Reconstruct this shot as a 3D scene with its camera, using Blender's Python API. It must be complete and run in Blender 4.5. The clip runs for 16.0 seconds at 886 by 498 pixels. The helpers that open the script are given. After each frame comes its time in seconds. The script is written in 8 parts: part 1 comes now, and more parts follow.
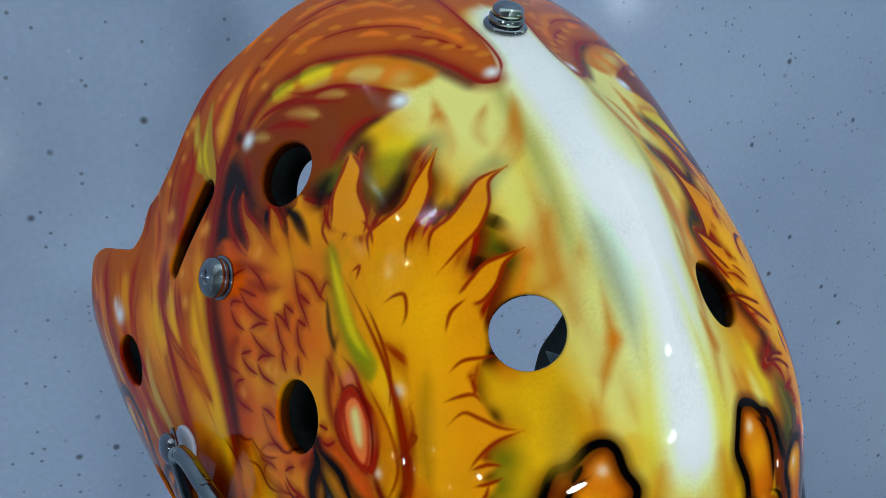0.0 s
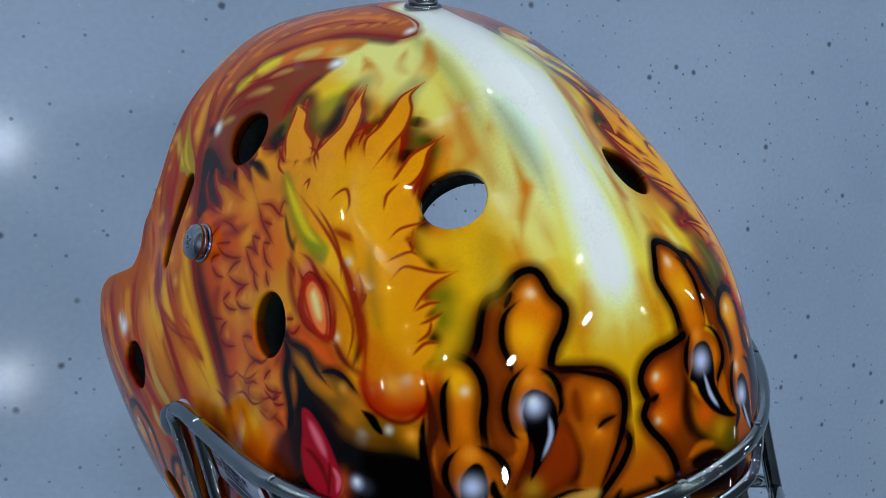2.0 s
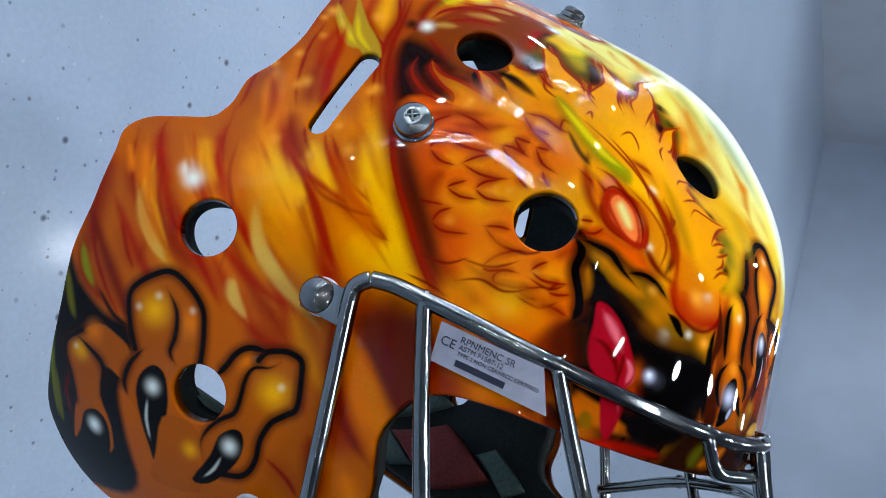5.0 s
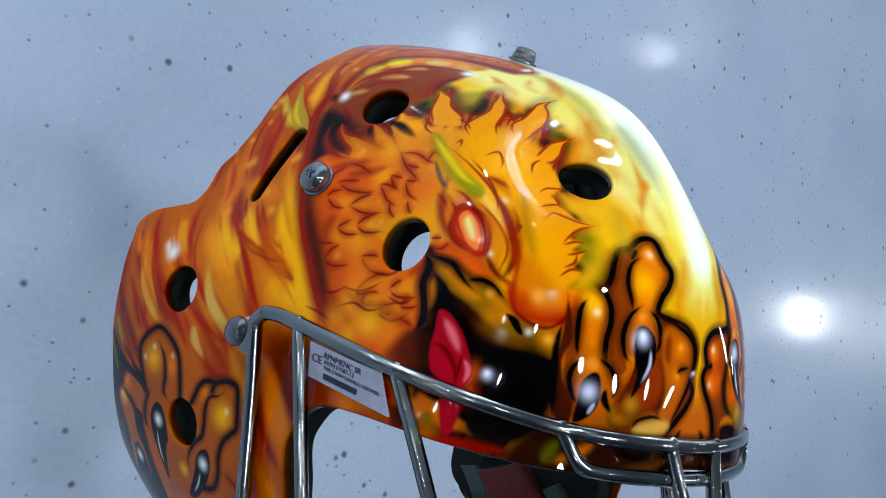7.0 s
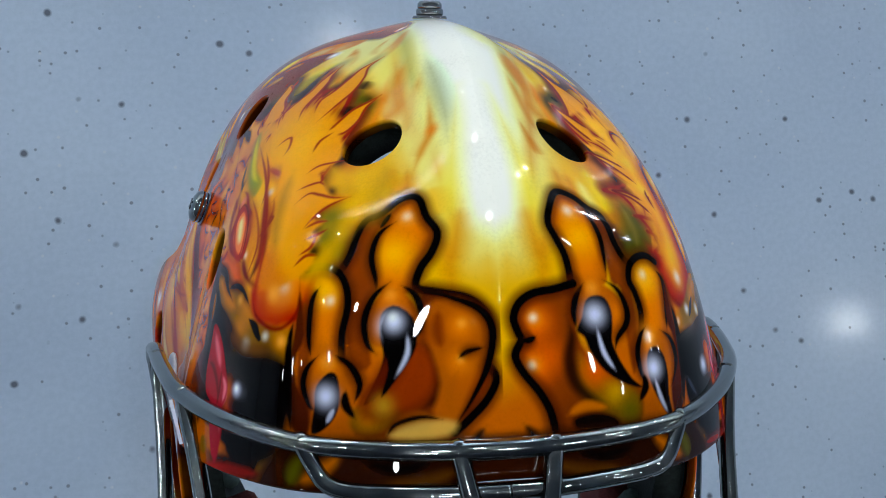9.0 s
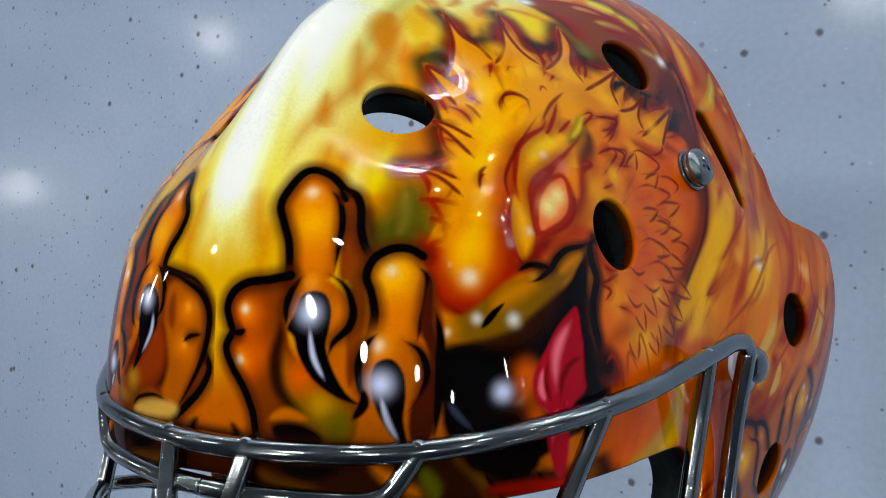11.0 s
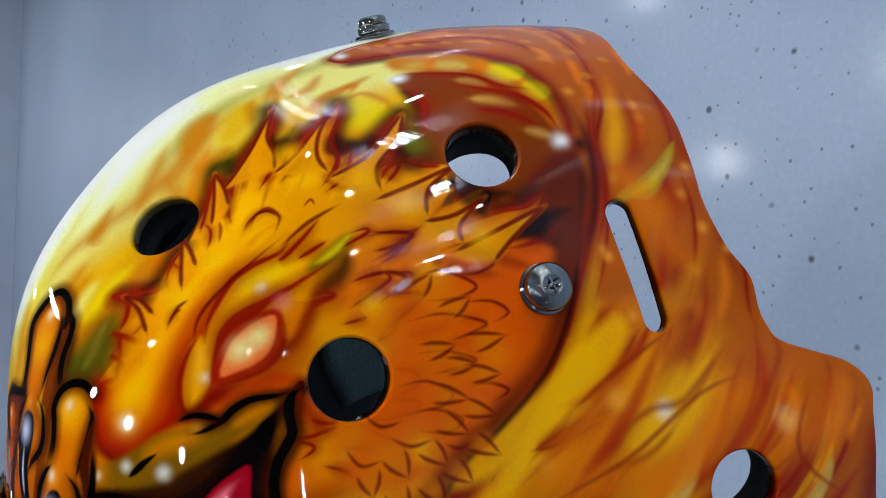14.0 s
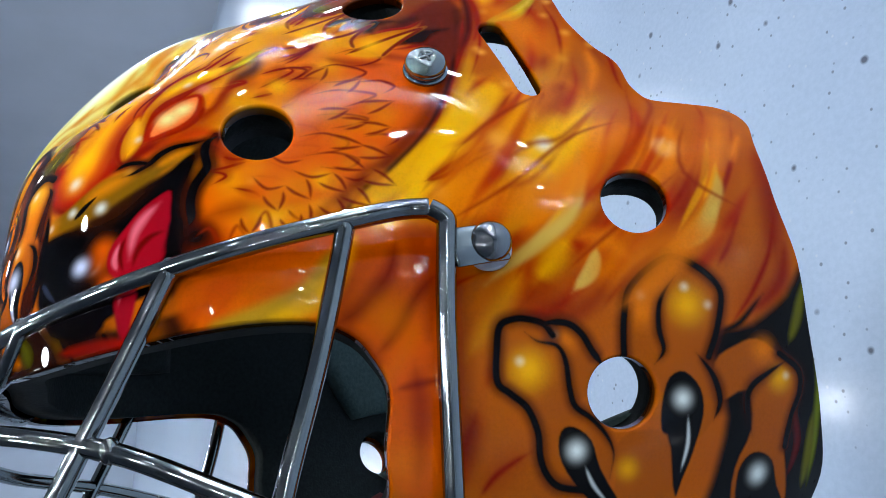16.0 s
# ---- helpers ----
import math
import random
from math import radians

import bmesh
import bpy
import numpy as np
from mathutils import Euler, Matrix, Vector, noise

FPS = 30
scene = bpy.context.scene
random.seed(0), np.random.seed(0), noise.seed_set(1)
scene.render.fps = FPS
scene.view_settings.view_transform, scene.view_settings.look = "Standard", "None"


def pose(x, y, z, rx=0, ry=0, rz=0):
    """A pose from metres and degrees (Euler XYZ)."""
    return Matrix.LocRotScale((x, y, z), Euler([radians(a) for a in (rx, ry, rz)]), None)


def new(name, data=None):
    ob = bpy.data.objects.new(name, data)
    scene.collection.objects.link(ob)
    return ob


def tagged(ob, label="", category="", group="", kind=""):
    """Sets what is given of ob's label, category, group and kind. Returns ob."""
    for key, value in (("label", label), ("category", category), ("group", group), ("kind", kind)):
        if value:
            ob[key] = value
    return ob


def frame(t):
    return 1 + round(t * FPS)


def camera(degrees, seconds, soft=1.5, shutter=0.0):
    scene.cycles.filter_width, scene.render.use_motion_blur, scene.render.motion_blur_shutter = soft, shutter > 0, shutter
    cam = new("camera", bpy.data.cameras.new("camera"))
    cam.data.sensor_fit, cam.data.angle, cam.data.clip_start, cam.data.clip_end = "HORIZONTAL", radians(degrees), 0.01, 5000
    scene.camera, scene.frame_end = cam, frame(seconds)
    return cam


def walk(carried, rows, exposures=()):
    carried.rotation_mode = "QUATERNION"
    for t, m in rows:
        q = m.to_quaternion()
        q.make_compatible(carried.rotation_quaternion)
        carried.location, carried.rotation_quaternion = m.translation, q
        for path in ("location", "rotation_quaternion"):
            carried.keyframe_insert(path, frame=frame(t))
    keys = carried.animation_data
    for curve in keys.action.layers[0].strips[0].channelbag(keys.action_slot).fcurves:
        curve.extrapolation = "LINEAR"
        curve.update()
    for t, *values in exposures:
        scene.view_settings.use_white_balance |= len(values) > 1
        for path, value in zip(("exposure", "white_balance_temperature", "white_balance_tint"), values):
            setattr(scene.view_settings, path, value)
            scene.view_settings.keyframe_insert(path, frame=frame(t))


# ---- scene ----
FOV = 57.1
# The mask is held face up on an added stand, well clear of the floor, and the camera circles it.
TILT = 85.0
GAP = 0.5
REST = Matrix.Rotation(radians(-TILT), 4, "X")
cam = camera(FOV, 16.0, soft=0.75)
# seconds, then place and turn seen from the mask itself (x to its left, -y ahead, z to its crown)
PATH = [
    (0, -0.1472, -0.2407, 0.1666, 64.10, -2.77, -24.05),
    (0.5, -0.1330, -0.2665, 0.1506, 67.60, -0.51, -21.94),
    (1, -0.1176, -0.2713, 0.1351, 69.21, 1.07, -19.22),
    (1.5, -0.1168, -0.2974, 0.1062, 73.69, 4.69, -19.97),
    (2, -0.1470, -0.3145, 0.0857, 77.22, 5.27, -24.31),
    (2.5, -0.2326, -0.2763, 0.0598, 79.91, 0.99, -37.92),
    (3, -0.2911, -0.2349, 0.0589, 78.89, 0.08, -49.49),
    (3.5, -0.3374, -0.1821, 0.0396, 81.58, -5.72, -57.51),
    (4, -0.3717, -0.1390, 0.0209, 85.31, -12.90, -62.15),
    (4.2, -0.3809, -0.1298, 0.0098, 87.02, -14.27, -63.60),
    (6.3, -0.3817, -0.1939, -0.0548, 96.58, -17.35, -58.12),
    (6.5, -0.3649, -0.2309, -0.0417, 95.33, -14.41, -53.04),
    (7, -0.2957, -0.3020, -0.0070, 91.37, -10.61, -39.15),
    (7.5, -0.2198, -0.3546, 0.0034, 90.58, -4.59, -28.65),
    (7.8, -0.1936, -0.3591, 0.0018, 90.73, -2.83, -25.15),
    (8, -0.1527, -0.3615, 0.0046, 90.24, -1.78, -20.01),
    (8.2, -0.1272, -0.3629, 0.0094, 89.05, 0.08, -17.19),
    (10.3, 0.0685, -0.3343, 0.0013, 89.48, 2.99, 10.77),
    (10.5, 0.0934, -0.3243, 0.0020, 89.15, 1.60, 15.07),
    (11, 0.1743, -0.2911, 0.0112, 86.67, 0.32, 28.59),
    (11.5, 0.2297, -0.2269, 0.0299, 83.62, 1.63, 38.94),
    (12, 0.2479, -0.1870, 0.0741, 78.91, -1.21, 45.90),
    (12.5, 0.2647, -0.1547, 0.1112, 75.45, -2.81, 51.84),
    (13, 0.2457, -0.1303, 0.1506, 71.02, -6.52, 55.13),
    (13.5, 0.2609, -0.0952, 0.1274, 73.82, -2.09, 58.54),
    (14, 0.3041, -0.1215, 0.0635, 83.41, 0.07, 59.39),
    (14.5, 0.3158, -0.1271, 0.0223, 89.27, 0.03, 60.25),
    (15, 0.3280, -0.1206, -0.0237, 94.64, 1.76, 61.65),
    (15.5, 0.3430, -0.1116, -0.0756, 101.09, 4.32, 63.42),
    (16, 0.3483, -0.0860, -0.1232, 106.33, 7.72, 66.89),
]
walk(cam, [(t, REST @ pose(x, y, z, a, b, c)) for t, x, y, z, a, b, c in PATH],
     [(0, 0.06, 6050, 7), (1.5, -0.02, 6050, 7), (2.5, 0.14, 6150, 8), (3.5, 0.60, 6450, 10), (4.2, 0.73, 6500, 10), (6.3, 0.78, 6500, 10), (7.5, 0.43, 6500, 10), (8.2, 0.28, 6500, 9),
      (10.3, 0.30, 7000, 6), (11, 0.40, 7000, 12), (11.5, 0.50, 7000, 18), (12, 0.54, 7000, 20), (13, 0.42, 6800, 17), (13.5, 0.36, 6700, 15), (14.5, 0.42, 6600, 11), (16, 0.98, 6500, 10)])

# ---- world and lamps ----
world = bpy.data.worlds.new("room_air")
scene.world = world
world.use_nodes = True
world.node_tree.nodes["Background"].inputs[0].default_value = (0.55, 0.68, 0.9, 1)
world.node_tree.nodes["Background"].inputs[1].default_value = 0.1
CEILING = 3.0


def lin(h):
    """Linear colour from a hex string."""
    out = []
    for i in (0, 2, 4):
        v = int(h[i:i + 2], 16) / 255
        out.append(v / 12.92 if v <= 0.04045 else ((v + 0.055) / 1.055) ** 2.4)
    return tuple(out)


# ---- materials ----
def material(name, base, rough=0.4, metal=0.0, coat=0.0, build=None):
    m = bpy.data.materials.new(name)
    m.use_nodes = True
    nt = m.node_tree
    b = nt.nodes["Principled BSDF"]
    b.inputs["Base Color"].default_value = (*base, 1)
    b.inputs["Roughness"].default_value = rough
    b.inputs["Metallic"].default_value = metal
    b.inputs["Coat Weight"].default_value = coat
    b.inputs["Coat Roughness"].default_value = 0.02
    if coat:
        b.inputs["Specular IOR Level"].default_value = 0.0
        b.inputs["Coat IOR"].default_value = 1.31
    if build:
        build(nt, b)
    return m


def node(nt, kind, **sets):
    n = nt.nodes.new(kind)
    for k, v in sets.items():
        if k in n.inputs:
            n.inputs[k].default_value = v
    return n


def noise_of(nt, scale, detail=4.0, coord="Object"):
    tc = nt.nodes.new("ShaderNodeTexCoord")
    n = node(nt, "ShaderNodeTexNoise", Scale=scale, Detail=detail)
    nt.links.new(tc.outputs[coord], n.inputs["Vector"])
    return n


def ramp(nt, fac, stops):
    r = nt.nodes.new("ShaderNodeValToRGB")
    e = r.color_ramp.elements
    while len(e) < len(stops):
        e.new(0.5)
    for el, (p, c) in zip(e, stops):
        el.position, el.color = p, (*c, 1)
    nt.links.new(fac, r.inputs[0])
    return r


def bump(nt, b, height, strength, dist):
    n = node(nt, "ShaderNodeBump", Strength=strength, Distance=dist)
    nt.links.new(height, n.inputs["Height"])
    nt.links.new(n.outputs[0], b.inputs["Normal"])
    return n


def paint_nodes(nt, b):
    a = nt.nodes.new("ShaderNodeVertexColor")
    a.layer_name = "paint"
    grain = noise_of(nt, 900.0, 2.0)
    cloud = noise_of(nt, 45.0, 3.0)
    mixed = node(nt, "ShaderNodeMix")
    mixed.data_type = "RGBA"
    mixed.blend_type = "MULTIPLY"
    mixed.inputs[0].default_value = 1.0
    add = nt.nodes.new("ShaderNodeMath")
    add.operation = "ADD"
    nt.links.new(grain.outputs[0], add.inputs[0])
    nt.links.new(cloud.outputs[0], add.inputs[1])
    r = ramp(nt, add.outputs[0], [(0.6, (0.93, 0.93, 0.93)), (1.4, (1.03, 1.03, 1.03))])
    nt.links.new(a.outputs[0], mixed.inputs[6])
    nt.links.new(r.outputs[0], mixed.inputs[7])
    nt.links.new(mixed.outputs[2], b.inputs["Base Color"])
    orange_peel = noise_of(nt, 60.0, 1.0)
    bump(nt, b, orange_peel.outputs[0], 0.06, 0.002)


def floor_nodes(nt, b):
    cloud = noise_of(nt, 2.2, 5.0)
    fine = noise_of(nt, 60.0, 3.0)
    base = ramp(nt, cloud.outputs[0], [(0.3, (0.33, 0.415, 0.545)), (0.7, (0.40, 0.49, 0.62))])
    tc = nt.nodes.new("ShaderNodeTexCoord")
    mottle = noise_of(nt, 130.0, 4.0)
    tone = ramp(nt, mottle.outputs[0], [(0.35, (0.96, 0.965, 0.97)), (0.65, (1.03, 1.03, 1.025))])
    shade = node(nt, "ShaderNodeMix")
    shade.data_type, shade.blend_type = "RGBA", "MULTIPLY"
    shade.inputs[0].default_value = 1.0
    nt.links.new(base.outputs[0], shade.inputs[6])
    nt.links.new(tone.outputs[0], shade.inputs[7])
    last = shade.outputs[2]
    for scale, size, colour, seed in ((25.0, 0.12, (0.10, 0.12, 0.16), 0.0), (68.0, 0.15, (0.18, 0.215, 0.275), 7.0), (50.0, 0.10, (0.46, 0.52, 0.60), 3.0)):
        shift = nt.nodes.new("ShaderNodeVectorMath")
        shift.operation = "ADD"
        shift.inputs[1].default_value = (seed, seed * 2, 0)
        nt.links.new(tc.outputs["Object"], shift.inputs[0])
        vor = node(nt, "ShaderNodeTexVoronoi", Scale=scale, Randomness=1.0)
        nt.links.new(shift.outputs[0], vor.inputs["Vector"])
        wob = nt.nodes.new("ShaderNodeMath")
        wob.operation = "MULTIPLY_ADD"
        wob.inputs[1].default_value = 0.12
        nt.links.new(fine.outputs[0], wob.inputs[0])
        nt.links.new(vor.outputs["Distance"], wob.inputs[2])
        dot = ramp(nt, wob.outputs[0], [(size, (1, 1, 1)), (size + 0.08, (0, 0, 0))])
        few = nt.nodes.new("ShaderNodeSeparateColor")
        nt.links.new(vor.outputs["Color"], few.inputs[0])
        pick = nt.nodes.new("ShaderNodeMath")
        pick.operation = "GREATER_THAN"
        pick.inputs[1].default_value = 0.5
        nt.links.new(few.outputs[0], pick.inputs[0])
        on = nt.nodes.new("ShaderNodeMath")
        on.operation = "MULTIPLY"
        nt.links.new(dot.outputs[0], on.inputs[0])
        nt.links.new(pick.outputs[0], on.inputs[1])
        mx = node(nt, "ShaderNodeMix")
        mx.data_type = "RGBA"
        nt.links.new(on.outputs[0], mx.inputs[0])
        nt.links.new(last, mx.inputs[6])
        mx.inputs[7].default_value = (*colour, 1)
        last = mx.outputs[2]
    nt.links.new(last, b.inputs["Base Color"])
    b.inputs["Coat Roughness"].default_value = 0.13
    b.inputs["Specular IOR Level"].default_value = 0.12
    rr = ramp(nt, cloud.outputs[0], [(0.3, (0.28,) * 3), (0.7, (0.38,) * 3)])
    nt.links.new(rr.outputs[0], b.inputs["Roughness"])
    waves = noise_of(nt, 300.0, 2.0)
    bump(nt, b, waves.outputs[0], 0.22, 0.0006)


def wall_nodes(nt, b):
    cloud = noise_of(nt, 1.5, 5.0)
    c = b.inputs["Base Color"].default_value[:3]
    base = ramp(nt, cloud.outputs[0], [(0.3, tuple(v * 0.95 for v in c)), (0.7, tuple(v * 1.05 for v in c))])
    nt.links.new(base.outputs[0], b.inputs["Base Color"])
    bump(nt, b, noise_of(nt, 90.0, 4.0).outputs[0], 0.2, 0.002)


def chrome_nodes(nt, b):
    n = noise_of(nt, 120.0, 4.0)
    r = ramp(nt, n.outputs[0], [(0.35, (0.07,) * 3), (0.7, (0.18,) * 3)])
    nt.links.new(r.outputs[0], b.inputs["Roughness"])
    bump(nt, b, noise_of(nt, 400.0, 2.0).outputs[0], 0.08, 0.0006)


def foam_nodes(dark, light):
    def build(nt, b):
        r = ramp(nt, noise_of(nt, 500.0, 4.0).outputs[0], [(0.3, dark), (0.7, light)])
        nt.links.new(r.outputs[0], b.inputs["Base Color"])
        b.inputs["Specular IOR Level"].default_value = 0.15
        bump(nt, b, noise_of(nt, 900.0, 2.0).outputs[0], 0.3, 0.001)
    return build


PAINT = material("glossy_airbrushed_paint", (0.7, 0.3, 0.02), 0.32, coat=0.8, build=paint_nodes)
FLOOR = material("speckled_sealed_floor", (0.3, 0.35, 0.43), 0.25, coat=0.4, build=floor_nodes)
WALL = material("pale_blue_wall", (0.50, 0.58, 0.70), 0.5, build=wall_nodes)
# north and south walls are assumed, darkened so the shell mirrors less haze
WALL_DARK = material("darkened_wall", (0.40, 0.44, 0.51), 0.5, build=wall_nodes)
CHROME = material("polished_steel", (0.24, 0.265, 0.265), 0.12, 1.0, build=chrome_nodes)
DARK_STEEL = material("dark_steel", (0.22, 0.23, 0.24), 0.25, 1.0, build=chrome_nodes)
LINER = material("dark_green_foam", (0.01, 0.02, 0.018), 0.75, build=foam_nodes((0.004, 0.007, 0.007), (0.009, 0.014, 0.014)))
SLATE = material("slate_foam", (0.05, 0.075, 0.075), 0.7, build=foam_nodes((0.04, 0.066, 0.062), (0.065, 0.10, 0.094)))
PAD = material("maroon_foam", (0.12, 0.02, 0.02), 0.7, build=foam_nodes((0.10, 0.018, 0.018), (0.16, 0.03, 0.028)))
def label_nodes(nt, b):
    r = ramp(nt, noise_of(nt, 220.0, 3.0).outputs[0], [(0.3, (0.50, 0.51, 0.62)), (0.7, (0.58, 0.59, 0.69))])
    nt.links.new(r.outputs[0], b.inputs["Base Color"])


STICKER = material("silver_label", (0.54, 0.55, 0.65), 0.25, 0.5, build=label_nodes)
PRINT = material("label_print", (0.02, 0.025, 0.05), 0.5)
WASHER = material("white_plastic", (0.5, 0.52, 0.58), 0.35)
CEIL = material("dark_ceiling", (0.12, 0.13, 0.15), 0.7, build=foam_nodes((0.10, 0.11, 0.13), (0.14, 0.15, 0.17)))
STAND = material("black_steel", (0.02, 0.02, 0.022), 0.35, 0.6, build=chrome_nodes)
LAMP_BODY = material("lamp_housing", (0.7, 0.7, 0.7), 0.5)
# round ceiling lamps, number and places assumed from glare on the floor: x, y
SPOTS = [(-0.6, -0.75), (-0.45, 0.25), (0.45, 0.1), (1.6, 0.0), (2.7, -0.2), (2.85, 1.75), (4.8, 2.3), (0.07, 1.25), (-1.9, 0.8), (-2.9, 0.35), (-3.7, 1.4), (-3.85, 2.6), (-5.6, 0.45)]
SPOT_SIZE, SPOT_WATTS = 0.14, 7
# larger ceiling lamps added to brighten the far ends of the room
FAR_FILLS = [(x, y) for x in (-11.5, -7.5, 7.5, 11.5) for y in (-4.5, 0.5)]
FAR_SIZE, FAR_WATTS = 0.4, 38
# twin-tube ceiling lamps moved to a wall: x, y, height above the mask, heading of that wall
NORTH, SOUTH, SIDE = 4.0, -8.0, 14.0
TUBES = [(x, NORTH, 0.6, 0) for x in (-4.4, -2.2, 0.2, 2.6, 4.8, 7.0)]
TUBE_WATTS = 74
# small round wall lamps added for glints on the shell: x, height above the mask
BEADS = [(-5.6, 0.1), (-3.4, 1.25), (-3.0, -0.2), (-1.2, 0.15), (-0.9, 1.4), (1.3, 1.2), (1.5, 0.0), (3.7, 1.3), (3.9, 0.1), (5.9, 0.7)]
BEAD_SIZE, BEAD_WATTS = 0.11, 12


# ---- the mask's surface ----
# Radius of the shell round its centre, for unit directions d: a low polynomial, a ridge down the middle, and a few dents and bulges.
CENTRE = np.array([0.0, 0.035, -0.02])
POLY = [(0, 0, 0.12068), (0, 1, -0.01825), (0, 2, 0.05174), (0, 3, -0.01430), (0, 4, -0.00564), (0, 5, -0.00624), (1, 0, 0.05404), (1, 1, 0.00516), (1, 2, -0.02275), (1, 3, 0.01131), (1, 4, 0.00106), (2, 0, 0.09646), (2, 1, -0.03055), (2, 2, -0.00946), (2, 3, -0.00899), (3, 0, -0.01067), (3, 1, -0.02055), (3, 2, 0.00336), (4, 0, 0.00052), (4, 1, 0.00304), (5, 0, 0.02249)]
RIDGE = [(0, 0, -0.00417), (1, 0, -0.00109), (0, 1, 0.00219), (0, 2, 0.00708), (1, 1, -0.01565)]
DENTS = [(0.286, -0.818, 0.499, 0.28, -0.01437), (0.865, 0.478, 0.151, 0.22, -0.02237), (0.844, 0.531, 0.074, 0.22, 0.01897), (0.925, 0.381, 0.006, 0.25, -0.00251), (0.825, 0.246, 0.508, 0.30, -0.00978), (0.366, -0.877, 0.313, 0.30, 0.00225), (0.169, -0.986, -0.006, 0.25, -0.00236), (0.726, -0.525, -0.444, 0.30, 0.00675), (0.000, 0.545, 0.838, 0.40, -0.00299)]


def radius(d):
    x, y, z = d[:, 0], d[:, 1], d[:, 2]
    r = np.zeros(len(d))
    for i, j, c in POLY:
        r += c * y ** i * z ** j
    g = np.exp(-(x / 0.2) ** 2)
    for i, j, c in RIDGE:
        r += c * g * y ** i * z ** j
    for a, b, c, s, k in DENTS:
        r += k * np.exp(-((np.abs(x) - a) ** 2 + (y - b) ** 2 + (z - c) ** 2) / s ** 2)
    return r


def direction(uv):
    th = np.hypot(uv[:, 0], uv[:, 1])
    s = np.sinc(th / np.pi)
    return np.stack([uv[:, 0] * s, -np.cos(th), uv[:, 1] * s], 1)


def surface(uv):
    d = direction(uv)
    return CENTRE + d * radius(d)[:, None]


def normals(uv, e=0.004):
    a = surface(uv + [e, 0]) - surface(uv - [e, 0])
    b = surface(uv + [0, e]) - surface(uv - [0, e])
    n = np.cross(a, b)
    n /= np.linalg.norm(n, axis=1)[:, None]
    out = np.sum(n * direction(uv), 1) < 0
    n[out] *= -1
    return n


def chart(p):
    d = np.asarray(p, float) - CENTRE
    d = d / np.linalg.norm(d)
    th, ps = math.acos(-d[1]), math.atan2(d[2], d[0])
    return np.array([th * math.cos(ps), th * math.sin(ps)])


def spline(pts, n=6, closed=False):
    p = np.asarray(pts, float)
    k = len(p)
    out = []
    for i in range(k if closed else k - 1):
        if closed:
            a, b, c, d = p[(i - 1) % k], p[i], p[(i + 1) % k], p[(i + 2) % k]
        else:
            a, b, c, d = p[max(i - 1, 0)], p[i], p[i + 1], p[min(i + 2, k - 1)]
        for j in range(n):
            t = j / n
            out.append(0.5 * (2 * b + (c - a) * t + (2 * a - 5 * b + 4 * c - d) * t * t + (3 * b - a - 3 * c + d) * t ** 3))
    if not closed:
        out.append(p[-1])
    return np.array(out)


def inside(poly, uv):
    res = np.zeros(len(uv), bool)
    x, y = uv[:, 0], uv[:, 1]
    for (x0, y0), (x1, y1) in zip(poly, np.roll(poly, -1, 0)):
        if y0 != y1:
            res ^= ((y0 > y) != (y1 > y)) & (x < (x1 - x0) * (y - y0) / (y1 - y0) + x0)
    return res


def seg_dist(q, line, closed=False):
    """Distance of points q from a polyline, and how far along it (0 to 1) the nearest spot lies."""
    best, along = np.full(len(q), 9.0), np.zeros(len(q))
    ends = np.roll(line, -1, 0) if closed else line[1:]
    n = len(ends)
    for k in range(n):
        a, v = line[k], ends[k] - line[k]
        t = np.clip((q - a) @ v / max(v @ v, 1e-12), 0, 1)
        d = np.linalg.norm(q - a - t[:, None] * v, axis=1)
        m = d < best
        best[m], along[m] = d[m], (k + t[m]) / n
    return best, along


# outline of the half shell and of the face opening, in the chart (thousandths)
OUTLINE = spline(np.array([(-300, 1990), (0, 2000), (330, 1975), (750, 1830), (1100, 1595), (1370, 1410), (1560, 1205), (1710, 990), (1835, 810), (1940, 655), (2000, 450), (2030, 345), (2080, 280),
    (2130, 215), (2155, 110), (2145, -30), (2120, -300), (2065, -630), (1930, -960), (1760, -1250), (1560, -1480), (1270, -1610), (1000, -1480), (630, -1200), (300, -1010), (0, -960), (-300, -960)]) / 1000.0, 6)
OPENING = spline(np.array([(-300, -318), (0, -318), (240, -322), (400, -340), (570, -356), (690, -368), (830, -386), (950, -413), (1060, -460), (1115, -520), (1135, -590), (1125, -700),
    (1040, -820), (960, -920), (820, -930), (500, -820), (0, -720), (-300, -720)]) / 1000.0, 6)
HOLES = [(35.0, -65.3, 40.6, 12.2), (95.2, -28.5, 0.0, 12.7), (84.5, 23.0, 63.9, 12.6), (140.3, 85.0, -40.0, 12.2), (131.0, 70.5, -101.0, 12.2)]
SLOT = (chart((0.1055, 0.0625, 0.0445)), chart((0.1207, 0.0658, 0.0125)))


def shell_field(uv, slot=0.0):
    """Above zero on the shell, roughly in metres to its nearest edge."""
    p = surface(uv)
    o = surface(OUTLINE)
    d, _ = seg_dist(p, o)
    f = np.where(inside(OUTLINE, uv), d, -d)
    q = surface(OPENING)
    d, _ = seg_dist(p, q)
    f = np.minimum(f, np.where(inside(OPENING, uv), -d, d))
    for x, y, z, r in HOLES:
        c = chart((x / 1000, y / 1000, z / 1000))[None]
        c0, n0 = surface(c)[0], normals(c)[0]
        w = p - c0
        h = w @ n0
        dist = np.linalg.norm(w - h[:, None] * n0, axis=1) - r / 1000
        f = np.where(np.abs(h) < 0.03, np.minimum(f, dist), f)
    a, b = surface(np.array([SLOT[0]]))[0], surface(np.array([SLOT[1]]))[0]
    d, _ = seg_dist(p, np.array([a, b]))
